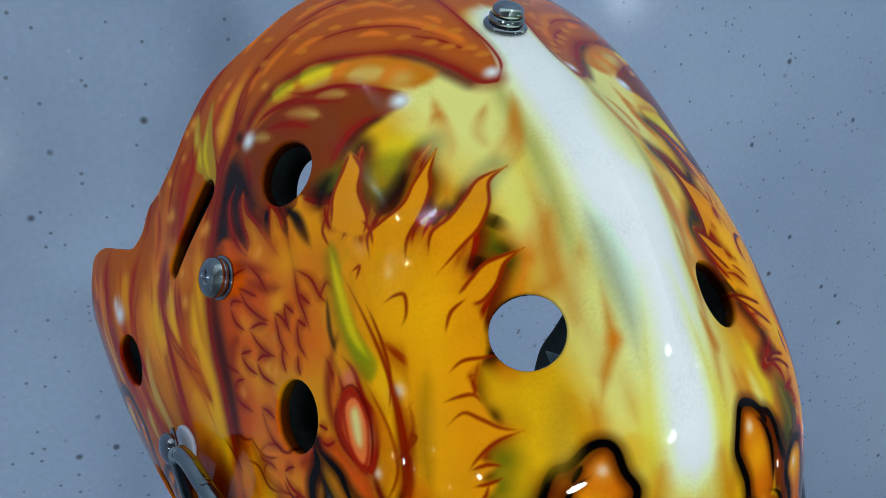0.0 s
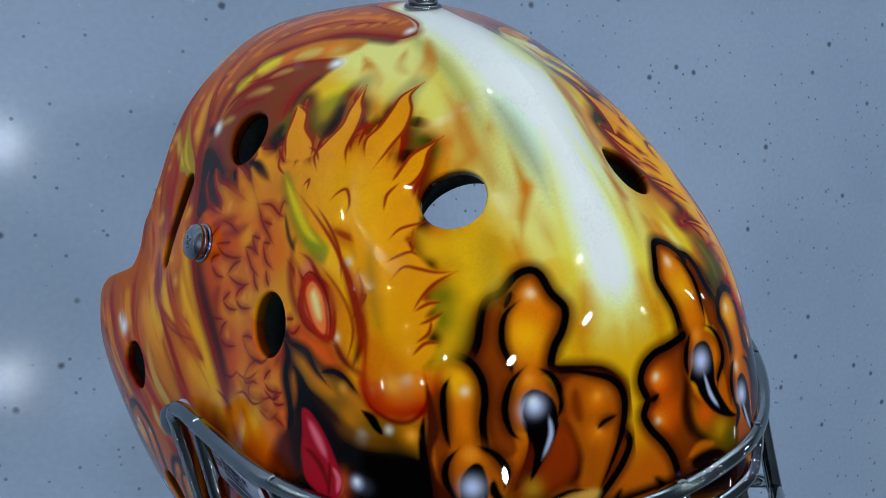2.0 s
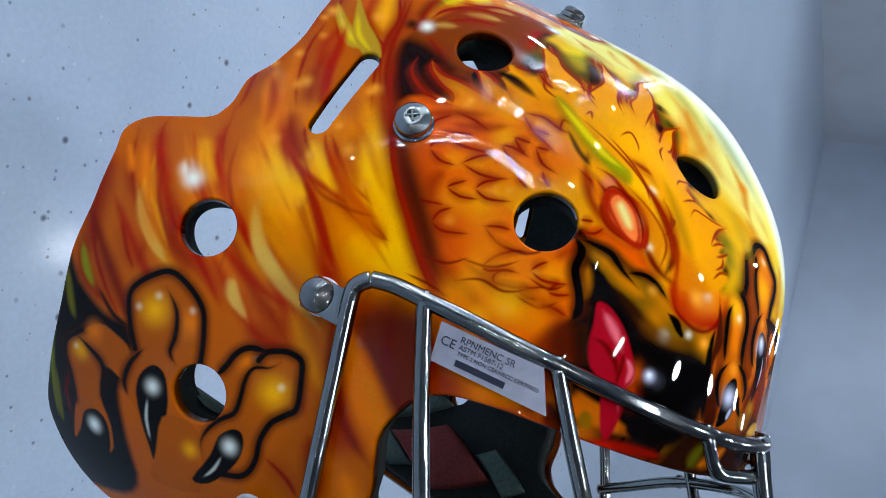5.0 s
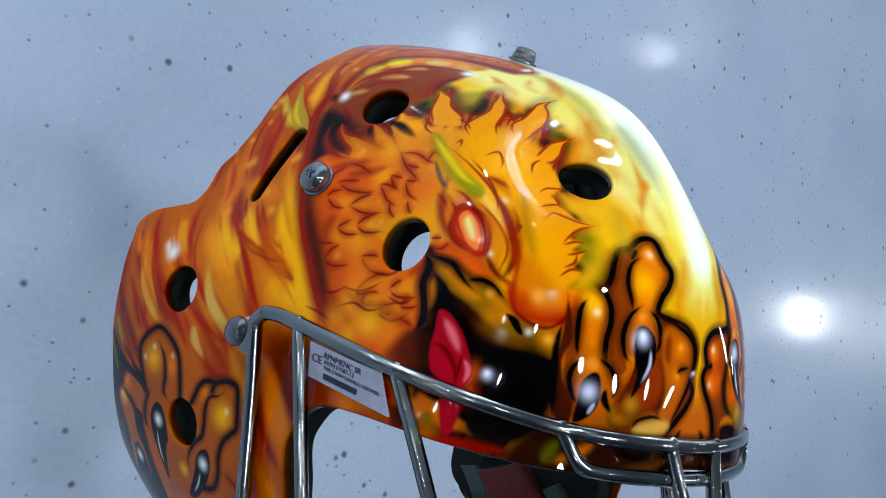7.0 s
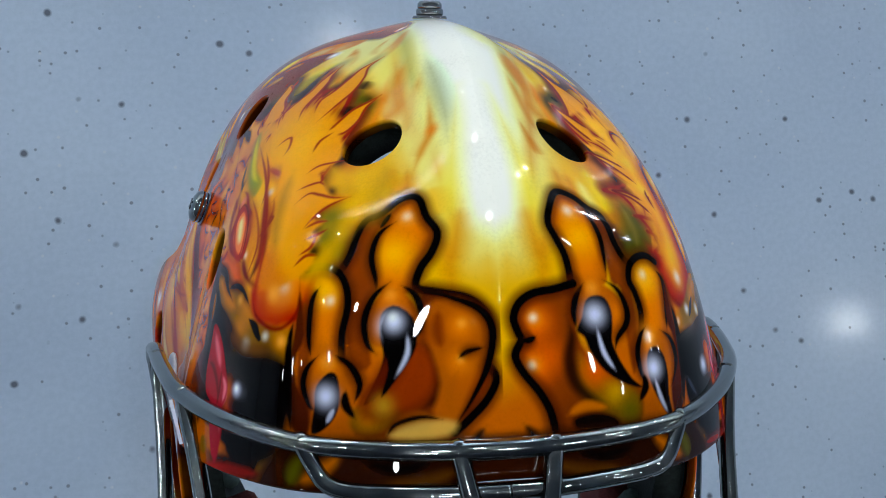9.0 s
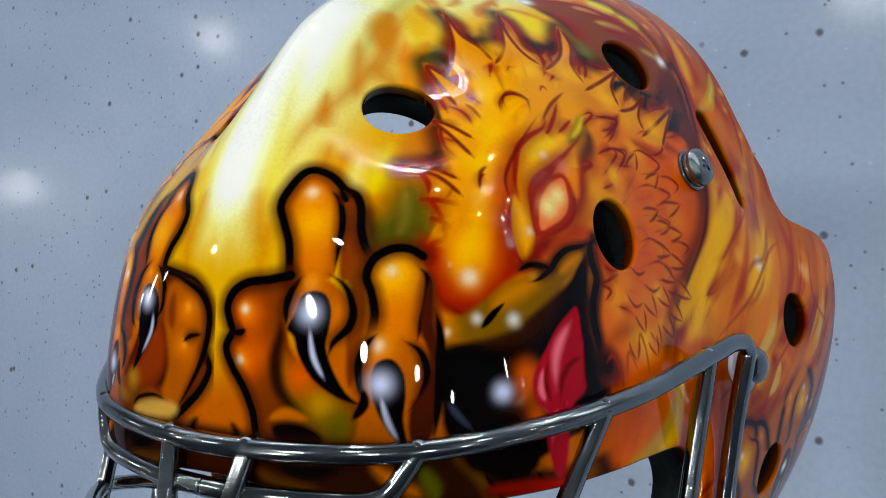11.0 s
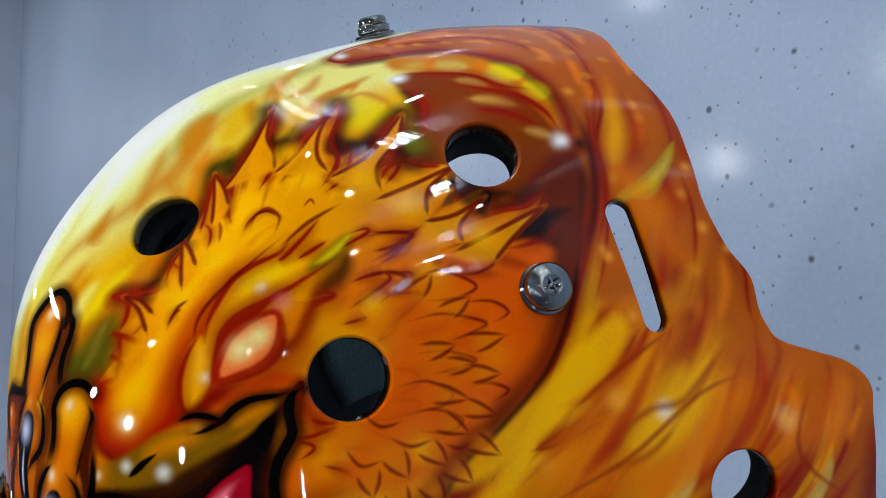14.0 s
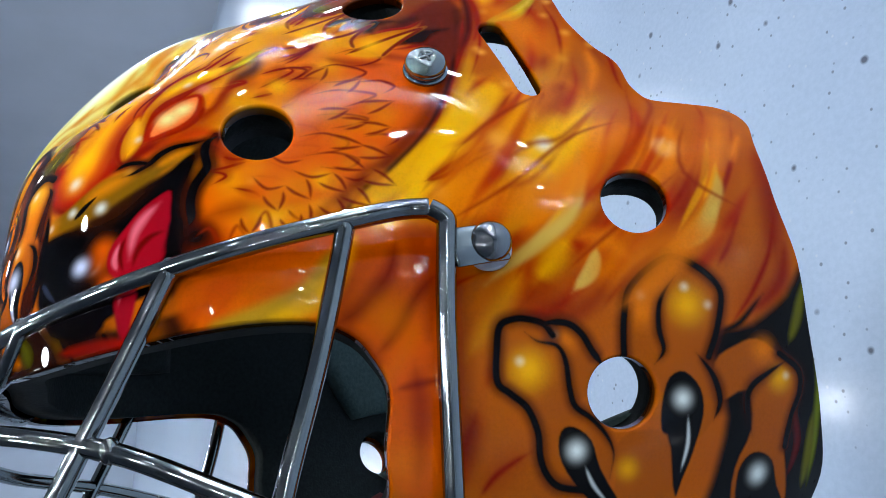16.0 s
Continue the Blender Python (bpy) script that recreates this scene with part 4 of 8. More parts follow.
# snout, a long smooth bulb that runs down from the mane
fill(MAN, [(632, 492), (571, 513), (505, 453), (474, 382), (491, 295), (486, 206), (468, 116), (493, 73), (614, 116), (622, 265), (638, 398)], soft=7)
fill(VRM, [(419, 169), (422, 104), (437, 54), (464, 21), (501, 2), (546, 4), (582, 27), (627, 63), (668, 108), (710, 152), (665, 177), (612, 139), (530, 116), (465, 138)], soft=4)
fill(BLB, [(513, 208), (494, 161), (471, 116), (464, 73), (477, 42), (506, 22), (546, 21), (577, 44), (598, 88), (608, 145), (606, 212), (607, 277), (604, 340), (582, 360), (538, 285)], soft=4)
fill(AMB, [(549, 493), (522, 419), (513, 339), (512, 257), (506, 184), (487, 116), (483, 73), (500, 43), (535, 40), (567, 61), (585, 105), (593, 163), (593, 224), (595, 289), (596, 354), (610, 419), (635, 480)], soft=5)
fill(YLW, [(563, 516), (534, 412), (526, 325), (528, 245), (520, 173), (504, 116), (520, 89), (546, 117), (558, 174), (560, 241), (565, 314), (574, 407), (609, 484)], soft=8)
glow(LEM, (533, 356), r=6, a=0.35)
glow(LEM, (556, 466), r=6, a=0.35)
glow(YLW, (528, 139), r=6, a=0.7)
stroke(BLB, [(632, 430), (612, 348), (608, 264), (606, 187), (597, 116), (579, 60)], w=7, soft=5, taper=2, a=0.75)
glow(VRM, (479, 52), r=6, a=0.6)
glow(VRM, (524, 22), r=6, a=0.7)
glow(VRM, (576, 41), r=6, a=0.6)
stroke(RUB, [(428, 115), (443, 57), (471, 19), (511, 1), (554, 8), (588, 29)], w=3, soft=3, taper=2, a=0.7)
glow(GLW, (530, 71), r=4.5, a=0.7)
glow(PAL, (529, 73), r=2.6, a=0.6)
stroke(INK, [(421, 63), (436, 32), (456, 1), (469, -35)], w=4, soft=1.6, taper=2)
stroke(RED, [(549, 275), (545, 302), (550, 319), (560, 325)], w=1.1, soft=0.5, taper=2)
stroke(RED, [(589, 549), (580, 586), (589, 618), (615, 632), (653, 620)], w=1.2, soft=0.5, taper=2)
stroke(RUS, [(479, 577), (509, 552), (538, 511)], w=1.4, soft=0.8, taper=2, a=0.8)
# brow and cheek, golden flames round the eye
fill(VRM, [(632, 430), (625, 365), (619, 305), (611, 264), (606, 212), (609, 151), (625, 104), (658, 92), (696, 133), (718, 165), (698, 230), (702, 300), (736, 349), (655, 369)], soft=3, a=0.85)
fill(MAN, [(636, 409), (666, 462), (703, 503), (714, 566), (728, 516), (744, 568), (759, 658), (771, 568), (763, 518), (809, 588), (810, 543), (852, 654), (856, 587), (832, 522), (784, 442), (744, 396), (702, 354), (678, 315), (671, 271), (683, 229), (683, 180), (668, 125), (646, 106), (627, 140), (618, 194), (620, 245), (630, 273), (642, 263), (634, 307), (631, 358)], soft=2)
fill(YLW, [(648, 400), (675, 446), (715, 484), (757, 505), (794, 515), (778, 467), (740, 424), (699, 378), (671, 333), (658, 309), (644, 345)], soft=5, a=0.9)
fill(YLW, [(633, 252), (629, 200), (638, 152), (656, 139), (667, 177), (668, 228), (657, 267)], soft=4, a=0.9)
stroke(LEM, [(659, 388), (697, 438), (760, 490)], w=5, soft=4, taper=2, a=0.6)
glow(GLW, (714, 414), r=3.4, a=0.8)
glow(PAL, (714, 414), r=1.8, a=0.5)
glow(GLW, (646, 412), r=3, a=0.6)
glow(GLW, (667, 183), r=3.4, a=0.8)
glow(PAL, (669, 184), r=1.6, a=0.5)
glow(GLW, (649, 233), r=3, a=0.5)
stroke(OLV, [(792, 471), (837, 547), (858, 640)], w=5, soft=2.5, taper=2, a=0.9)
stroke(LEM, [(803, 502), (839, 562), (858, 636)], w=2.2, soft=1.4, taper=2, a=0.8)
stroke(RED, [(716, 573), (714, 521), (667, 469), (639, 421), (633, 358), (633, 304), (645, 260)], w=2.6, soft=0.8, taper=2)
stroke(RED, [(758, 653), (748, 577), (730, 511), (718, 496)], w=1.8, soft=0.6, taper=2)
stroke(RED, [(809, 588), (784, 545), (761, 510)], w=1.6, soft=0.6, taper=2)
stroke(RED, [(628, 279), (618, 232), (618, 178), (630, 130), (649, 104), (668, 113)], w=2.2, soft=0.7, taper=2)
stroke(RED, [(668, 113), (684, 158), (686, 216), (672, 271), (680, 318), (711, 358), (751, 397), (789, 447), (836, 519), (854, 577)], w=2.2, soft=0.8, taper=2)
stroke(BRO, [(866, 590), (879, 514), (856, 450), (839, 401)], w=6, soft=3.5, taper=2, a=0.85)
stroke(RED, [(831, 421), (858, 436), (881, 432), (848, 400), (830, 355), (811, 295), (784, 233)], w=2.4, soft=1, taper=2)
fill(VRM, [(803, 294), (847, 331), (880, 290), (869, 210), (826, 162), (761, 144), (720, 139), (738, 178), (771, 220)], soft=6, a=0.55)
fill(AMB, [(789, 366), (815, 396), (843, 385), (823, 331), (805, 297)], soft=3, a=0.8)
stroke(RUB, [(616, 70), (668, 115), (712, 154), (771, 220)], w=4, soft=3, taper=2, a=0.7)
stroke(RED, [(1072, 341), (1148, 368), (1183, 399), (1187, 424)], w=1.35, soft=0.45, taper=2)
stroke(RED, [(1157, 314), (1236, 339), (1302, 402)], w=1.35, soft=0.45, taper=2)
stroke(RED, [(1302, 402), (1263, 428), (1194, 431)], w=1.35, soft=0.45, taper=2)
stroke(RED, [(1192, 231), (1264, 244), (1312, 267)], w=1.35, soft=0.45, taper=2)
stroke(RED, [(1312, 267), (1288, 304), (1248, 317)], w=1.35, soft=0.45, taper=2)
stroke(RED, [(1072, 241), (1119, 236), (1150, 209)], w=1.35, soft=0.45, taper=2)
stroke(RED, [(1150, 209), (1132, 182), (1081, 153)], w=1.35, soft=0.45, taper=2)
stroke(RED, [(1067, 146), (1112, 146), (1158, 139)], w=1.35, soft=0.45, taper=2)
stroke(RED, [(1021, 87), (1085, 90), (1137, 112), (1158, 139)], w=1.35, soft=0.45, taper=2)
stroke(RED, [(1182, 139), (1223, 95), (1246, 44)], w=1.35, soft=0.45, taper=2)
stroke(RED, [(1246, 44), (1207, 24), (1116, 34)], w=1.35, soft=0.45, taper=2)
stroke(RED, [(1008, 78), (1058, 44), (1101, 7), (1122, -15), (1087, -19)], w=1.35, soft=0.45, taper=2)
stroke(RED, [(978, 19), (1031, 9), (1066, -18)], w=1.35, soft=0.45, taper=2)
stroke(RED, [(1066, -18), (1058, -48), (1018, -48)], w=1.35, soft=0.45, taper=2)
stroke(RED, [(929, -19), (980, -41), (999, -66)], w=1.35, soft=0.45, taper=2)
stroke(RED, [(852, 48), (900, 54), (937, 68), (959, 76)], w=1.35, soft=0.45, taper=2)
stroke(RED, [(864, 48), (902, 35), (909, 20), (880, -2)], w=1.35, soft=0.45, taper=2)
stroke(RED, [(1014, 317), (1047, 346), (1062, 389)], w=1.35, soft=0.45, taper=2)
stroke(RED, [(895, 99), (922, 87), (961, 85)], w=1.35, soft=0.45, taper=2)
stroke(RED, [(848, 622), (881, 654), (893, 644), (865, 598), (852, 574)], w=1.35, soft=0.45, taper=2)
stroke(RED, [(891, 647), (948, 663), (997, 684), (1018, 713)], w=1.35, soft=0.45, taper=2)
stroke(RED, [(993, 672), (979, 626), (930, 590)], w=1.35, soft=0.45, taper=2)
stroke(RED, [(909, 480), (955, 520), (981, 533)], w=1.35, soft=0.45, taper=2)
stroke(RED, [(981, 533), (1002, 514), (962, 448), (931, 406)], w=1.35, soft=0.45, taper=2)
stroke(RED, [(995, 537), (1038, 549), (1054, 538), (1027, 482), (1001, 467)], w=1.35, soft=0.45, taper=2)
stroke(RED, [(1015, 470), (1079, 489), (1108, 481)], w=1.35, soft=0.45, taper=2)
stroke(RED, [(1108, 481), (1085, 438), (1051, 385), (1020, 327)], w=1.35, soft=0.45, taper=2)
stroke(RED, [(1088, 354), (1147, 366), (1195, 403)], w=1.35, soft=0.45, taper=2)
stroke(RED, [(1195, 403), (1182, 425), (1143, 423)], w=1.35, soft=0.45, taper=2)
stroke(RED, [(1200, 418), (1281, 415), (1310, 391)], w=1.35, soft=0.45, taper=2)
stroke(RED, [(1310, 391), (1276, 356), (1187, 318)], w=1.35, soft=0.45, taper=2)
stroke(RED, [(923, 354), (966, 378), (977, 389)], w=1.35, soft=0.45, taper=2)
stroke(RED, [(1018, 713), (1001, 654), (989, 599), (960, 550)], w=1.35, soft=0.45, taper=2)
fill(INK, [(831, 120), (778, 65), (727, 17), (674, -27), (620, -67), (490, -61), (459, -100), (476, -167), (570, -194), (629, -178), (648, -111), (700, -54), (776, -12), (792, -73), (817, -128), (823, -21), (841, 36)], soft=1.5)
fill(OLD, [(861, 167), (814, 147), (767, 136), (735, 112), (710, 83), (659, 69), (611, 62), (567, 31), (527, 1), (488, -16), (460, -33), (456, -57), (488, -52), (557, -55), (617, -44), (672, -9), (725, 29), (766, 68), (813, 117)], soft=1.6)
stroke(GLD, [(827, 140), (777, 112), (735, 76)], w=4, soft=2.5, taper=2)
stroke(GLD, [(707, 68), (651, 49), (600, 24), (568, -4)], w=5, soft=3.5, taper=2, a=0.9)
glow(GLD, (481, -33), r=4, a=0.9)
stroke(BRO, [(769, 48), (686, -30), (620, -61), (532, -66)], w=6, soft=3.5, taper=2, a=0.8)
glow(PAL, (544, -13), r=2, a=0.6)
glow(PAL, (621, -20), r=2.4, a=0.75)
glow(GLW, (676, 76), r=2.2, a=0.5)
glow(PAL, (482, -37), r=1.6, a=0.5)
stroke(INK, [(869, 177), (825, 156), (772, 143), (740, 120), (721, 93), (686, 67), (661, 61)], w=2.2, soft=0.45, taper=2)
stroke(INK, [(730, 87), (695, 100), (659, 99), (634, 84)], w=1.8, soft=0.45, taper=2)
fill(INK, [(603, 17), (575, 2), (557, -19), (553, -33), (569, -25), (586, -6)], soft=0.5)
stroke(GLD, [(844, 109), (846, 58), (830, 0)], w=3.6, soft=2.2, taper=2, a=0.8)
stroke(INK, [(869, 177), (850, 153), (850, 113), (862, 66), (853, 36), (839, -1), (834, -50), (839, -104), (828, -144)], w=3, soft=0.5, taper=1)
fill(RUS, [(839, -130), (867, -121), (890, -150), (889, -189), (861, -209), (828, -192)], soft=4, a=0.8)
glow(ORG, (641, -136), r=5, a=0.9)
glow(ORG, (629, -166), r=5, a=0.7)
fill(PNK, [(787, -8), (754, -21), (717, -55), (692, -90), (666, -124), (653, -157), (658, -197), (692, -224), (731, -206), (763, -194), (779, -160), (788, -99)], soft=0.8)
stroke(PNL, [(765, -37), (732, -75), (712, -116), (704, -180)], w=3.2, soft=2, taper=2, a=0.85)
stroke(RUB, [(784, -124), (751, -132), (724, -159), (711, -207)], w=2, soft=1.2, taper=2)
stroke(PNL, [(680, -128), (670, -171), (678, -200)], w=2, soft=1, taper=2, a=0.8)
stroke(RUB, [(694, -115), (683, -160), (692, -207)], w=1.4, soft=0.8, taper=2)
glow(INK, (575, -167), r=8, a=0.9)
glow(PAB, (588, -163), r=3.5)
# and the right half another
COATS = [COL_R]
stroke(RED, [(1272, 672), (1208, 637), (1182, 611), (1151, 580)], w=1.35, soft=0.45, taper=2)
stroke(RED, [(1015, 687), (941, 664), (896, 611), (855, 584)], w=1.35, soft=0.45, taper=2)
stroke(RED, [(1015, 687), (995, 603), (966, 552), (930, 492)], w=1.35, soft=0.45, taper=2)
stroke(RED, [(993, 608), (933, 576)], w=1.35, soft=0.45, taper=2)
stroke(RED, [(899, 599), (869, 655), (836, 620)], w=1.35, soft=0.45, taper=2)
stroke(RED, [(1116, 517), (1069, 505), (1020, 464)], w=1.35, soft=0.45, taper=2)
stroke(RED, [(1116, 517), (1096, 467), (1074, 419), (1024, 382)], w=1.35, soft=0.45, taper=2)
stroke(RED, [(1065, 560), (1007, 534)], w=1.35, soft=0.45, taper=2)
stroke(RED, [(1065, 560), (1050, 505), (1034, 481)], w=1.35, soft=0.45, taper=2)
stroke(RED, [(995, 517), (946, 504)], w=1.35, soft=0.45, taper=2)
stroke(RED, [(995, 517), (988, 469), (974, 434), (933, 401)], w=1.35, soft=0.45, taper=2)
stroke(RED, [(1063, 413), (1058, 361), (1030, 322)], w=1.35, soft=0.45, taper=2)
stroke(RED, [(982, 411), (975, 366), (959, 340)], w=1.35, soft=0.45, taper=2)
stroke(RED, [(1331, 557), (1261, 555), (1211, 552)], w=1.35, soft=0.45, taper=2)
stroke(RED, [(1325, 552), (1277, 500), (1190, 476), (1140, 478)], w=1.35, soft=0.45, taper=2)
stroke(RED, [(1264, 404), (1202, 449), (1147, 463)], w=1.35, soft=0.45, taper=2)
stroke(RED, [(1264, 404), (1206, 367), (1147, 354), (1090, 359)], w=1.35, soft=0.45, taper=2)
stroke(RED, [(1379, 454), (1357, 491), (1297, 503)], w=1.35, soft=0.45, taper=2)
stroke(RED, [(1379, 454), (1343, 401), (1284, 388)], w=1.35, soft=0.45, taper=2)
stroke(RED, [(1313, 273), (1285, 297), (1240, 325)], w=1.35, soft=0.45, taper=2)
stroke(RED, [(1313, 273), (1263, 242), (1194, 244)], w=1.35, soft=0.45, taper=2)
stroke(RED, [(1212, 291), (1177, 331), (1119, 351)], w=1.35, soft=0.45, taper=2)
stroke(RED, [(1212, 291), (1166, 254), (1081, 259)], w=1.35, soft=0.45, taper=2)
stroke(RED, [(1339, 89), (1323, 146), (1278, 183)], w=1.35, soft=0.45, taper=2)
stroke(RED, [(1339, 89), (1292, 64), (1201, 83)], w=1.35, soft=0.45, taper=2)
stroke(RED, [(1162, 131), (1111, 142), (1071, 138)], w=1.35, soft=0.45, taper=2)
stroke(RED, [(1162, 131), (1113, 79), (1057, 61), (996, 75)], w=1.35, soft=0.45, taper=2)
stroke(RED, [(1024, 76), (1096, 28), (1135, -35)], w=1.35, soft=0.45, taper=2)
stroke(RED, [(1135, -35), (1110, -41), (1061, -20), (1020, -16)], w=1.35, soft=0.45, taper=2)
stroke(RED, [(1053, -17), (1086, -43), (1085, -74), (1050, -75), (995, -60), (951, -39), (914, -27)], w=1.35, soft=0.45, taper=2)
stroke(RED, [(990, 6), (970, 35), (945, 55)], w=1.35, soft=0.45, taper=2)
stroke(RED, [(990, 6), (955, -14), (909, -10), (880, 0)], w=1.35, soft=0.45, taper=2)
stroke(RED, [(1012, -76), (982, -87), (951, -81)], w=1.35, soft=0.45, taper=2)
stroke(RED, [(1012, -76), (981, -49)], w=1.35, soft=0.45, taper=2)
stroke(RED, [(931, -47), (915, -16), (901, -8)], w=1.35, soft=0.45, taper=2)
stroke(RED, [(931, -47), (903, -46), (868, -31)], w=1.35, soft=0.45, taper=2)
stroke(RED, [(948, -96), (904, -90), (864, -101)], w=1.35, soft=0.45, taper=2)
stroke(RED, [(1379, 566), (1343, 612), (1276, 652)], w=1.35, soft=0.45, taper=2)
stroke(RED, [(1404, 177), (1366, 182), (1308, 186)], w=1.35, soft=0.45, taper=2)
stroke(RED, [(869, 230), (829, 231)], w=1.35, soft=0.45, taper=2)
stroke(RED, [(869, 191), (830, 188), (799, 217)], w=1.35, soft=0.45, taper=2)
stroke(RED, [(847, 820), (872, 865), (874, 910)], w=1.35, soft=0.45, taper=2)
stroke(RED, [(715, 731), (694, 739), (690, 680)], w=1.35, soft=0.45, taper=2)
fill(BRO, [(782, 694), (755, 630), (760, 543), (782, 570), (791, 628)], soft=1.5)
fill(BRO, [(819, 506), (805, 447), (799, 384), (824, 436), (837, 479)], soft=3, a=0.8)
fill(MAN, [(757, 706), (722, 637), (704, 548), (669, 523), (636, 486), (593, 452), (574, 409), (602, 349), (592, 296), (597, 244), (619, 144), (647, 105), (680, 135), (685, 200), (694, 268), (726, 324), (771, 350), (801, 390), (831, 447), (787, 524), (759, 547)], soft=2)
fill(YLW, [(726, 481), (642, 444), (611, 396), (628, 310), (625, 241), (641, 157), (667, 169), (672, 253), (685, 323), (733, 377), (772, 437)], soft=5, a=0.9)
fill(LIM, [(789, 761), (824, 696), (829, 620), (811, 547), (784, 480), (748, 421), (708, 395), (689, 440), (716, 477), (754, 524), (782, 582), (798, 656)], soft=1.6, a=0.62)
stroke(LEM, [(798, 734), (819, 639), (799, 552), (756, 469)], w=2.4, soft=1.4, taper=2, a=0.8)
stroke(RED, [(778, 757), (746, 698), (714, 606), (697, 499)], w=1.8, soft=0.6, taper=2)
stroke(RED, [(670, 559), (674, 509), (639, 475), (597, 443), (583, 388), (607, 345)], w=2.6, soft=0.8, taper=2)
stroke(RED, [(603, 358), (588, 310), (601, 260), (627, 227)], w=2, soft=0.7, taper=2)
stroke(RED, [(681, 256), (681, 184), (662, 134), (629, 102)], w=2.2, soft=0.8, taper=2)
stroke(RED, [(596, 252), (595, 195), (616, 129)], w=2.2, soft=0.8, taper=2)
stroke(RED, [(863, 431), (832, 389), (814, 333), (795, 276)], w=1.8, soft=0.7, taper=2)
stroke(RED, [(814, 394), (787, 351), (772, 340)], w=1.6, soft=0.6, taper=2)
glow(GLW, (634, 376), r=4, a=0.8)
glow(PAL, (632, 384), r=2.2, a=0.6)
glow(GLW, (671, 182), r=3.5, a=0.7)
glow(PAL, (672, 182), r=1.7, a=0.5)
fill(VRM, [(612, 86), (601, 24), (552, -5), (475, -4), (402, 17), (362, 74), (376, 132), (411, 197), (434, 275), (482, 288), (556, 91)], soft=3)
fill(AMB, [(560, 595), (546, 464), (537, 374), (554, 282), (565, 198), (593, 116), (588, 53), (546, 24), (477, 30), (425, 65), (410, 114), (435, 188), (461, 265), (488, 341), (520, 425), (546, 529)], soft=4)
fill(YLW, [(553, 539), (527, 414), (498, 322), (471, 240), (451, 163), (444, 116), (475, 131), (510, 204), (525, 284), (549, 372)], soft=5, a=0.95)
glow(YLW, (513, 188), r=6, a=0.7)
glow(VRM, (568, 41), r=5, a=0.6)
glow(VRM, (495, 28), r=5, a=0.6)
glow(VRM, (430, 64), r=5, a=0.5)
glow(GLW, (505, 83), r=5, a=0.85)
glow(PAL, (502, 83), r=2.6, a=0.6)
stroke(RED, [(357, 81), (380, 136), (413, 189), (441, 255), (450, 291)], w=2.2, soft=0.8, taper=2)
fill(BRK, [(595, 198), (584, 177), (603, 143), (629, 111), (615, 157)], soft=1.5, a=0.85)
stroke(RED, [(634, 594), (608, 634), (573, 624), (556, 580)], w=1.2, soft=0.45, taper=2)
stroke(RED, [(556, 288), (534, 322), (511, 326), (520, 275)], w=1.2, soft=0.45, taper=2)
fill(INK, [(852, 120), (812, 76), (756, 21), (686, -32), (634, -87), (538, -104), (456, -99), (461, -182), (509, -230), (631, -244), (671, -170), (707, -91), (757, -43), (809, -34), (815, -93), (835, -100), (842, -1)], soft=1.5)
fill(OLD, [(868, 156), (815, 142), (762, 117), (717, 84), (665, 78), (617, 33), (576, 3), (518, -10), (473, -16), (455, -53), (463, -88), (516, -87), (589, -86), (653, -62), (680, -20), (719, 11), (758, 34), (804, 74), (844, 113)], soft=1.6)
stroke(GLD, [(829, 121), (768, 90), (719, 50), (669, 26)], w=5, soft=3.5, taper=2)
stroke(GLD, [(672, 64), (617, 21), (583, -10)], w=5, soft=4, taper=2, a=0.8)
glow(GLD, (494, -40), r=5, a=0.9)
glow(GLD, (643, -15), r=5, a=0.7)
stroke(BRO, [(779, 36), (693, -29), (643, -75), (540, -97)], w=6, soft=3.5, taper=2, a=0.8)
glow(BRO, (544, -72), r=5, a=0.6)
stroke(INK, [(881, 161), (838, 154), (784, 137), (762, 112), (739, 83), (699, 49)], w=2.2, soft=0.45, taper=2)
stroke(INK, [(736, 84), (687, 93), (650, 76), (615, 39)], w=1.9, soft=0.45, taper=2)
fill(INK, [(612, 6), (583, -10), (560, -36), (566, -47), (585, -33), (598, -13)], soft=0.5)
glow(PAL, (615, -63), r=2.8, a=0.75)
glow(PAL, (546, -33), r=1.8, a=0.6)
glow(GLW, (661, 55), r=2.2, a=0.6)
stroke(GLD, [(839, 87), (836, 9), (838, -43)], w=4, soft=2.5, taper=2, a=0.8)
stroke(INK, [(881, 163), (859, 119), (870, 53), (849, -20), (842, -69), (853, -109)], w=3, soft=0.5, taper=1)
fill(BRO, [(846, -103), (804, -113), (778, -204), (840, -215), (881, -198), (872, -137)], soft=3)
glow(ORG, (651, -172), r=5, a=0.9)
glow(RUS, (655, -236), r=5, a=0.9)
fill(PNK, [(799, -28), (774, -24), (747, -43), (714, -81), (686, -130), (668, -169), (670, -205), (689, -235), (700, -278), (686, -337), (702, -342), (728, -281), (736, -230), (777, -207), (797, -150), (797, -87)], soft=0.8)
stroke(PNL, [(779, -46), (743, -89), (710, -137)], w=3.2, soft=2, taper=2, a=0.85)
stroke(RUB, [(792, -130), (757, -136), (721, -170), (701, -219)], w=2, soft=1.2, taper=2)
stroke(PNL, [(697, -148), (678, -175), (683, -213)], w=2.2, soft=1, taper=2, a=0.8)
stroke(RUB, [(705, -136), (704, -182), (707, -231)], w=1.4, soft=0.8, taper=2)
glow(INK, (588, -170), r=8, a=0.9)
glow(PAB, (606, -174), r=3.5)
stroke(YLW, [(563, 458), (531, 287), (514, 174), (504, 91)], w=9, soft=5, taper=2, a=0.8)
stroke(RUS, [(658, 439), (623, 314), (601, 210), (592, 120)], w=4, soft=2.5, taper=2, a=0.75)
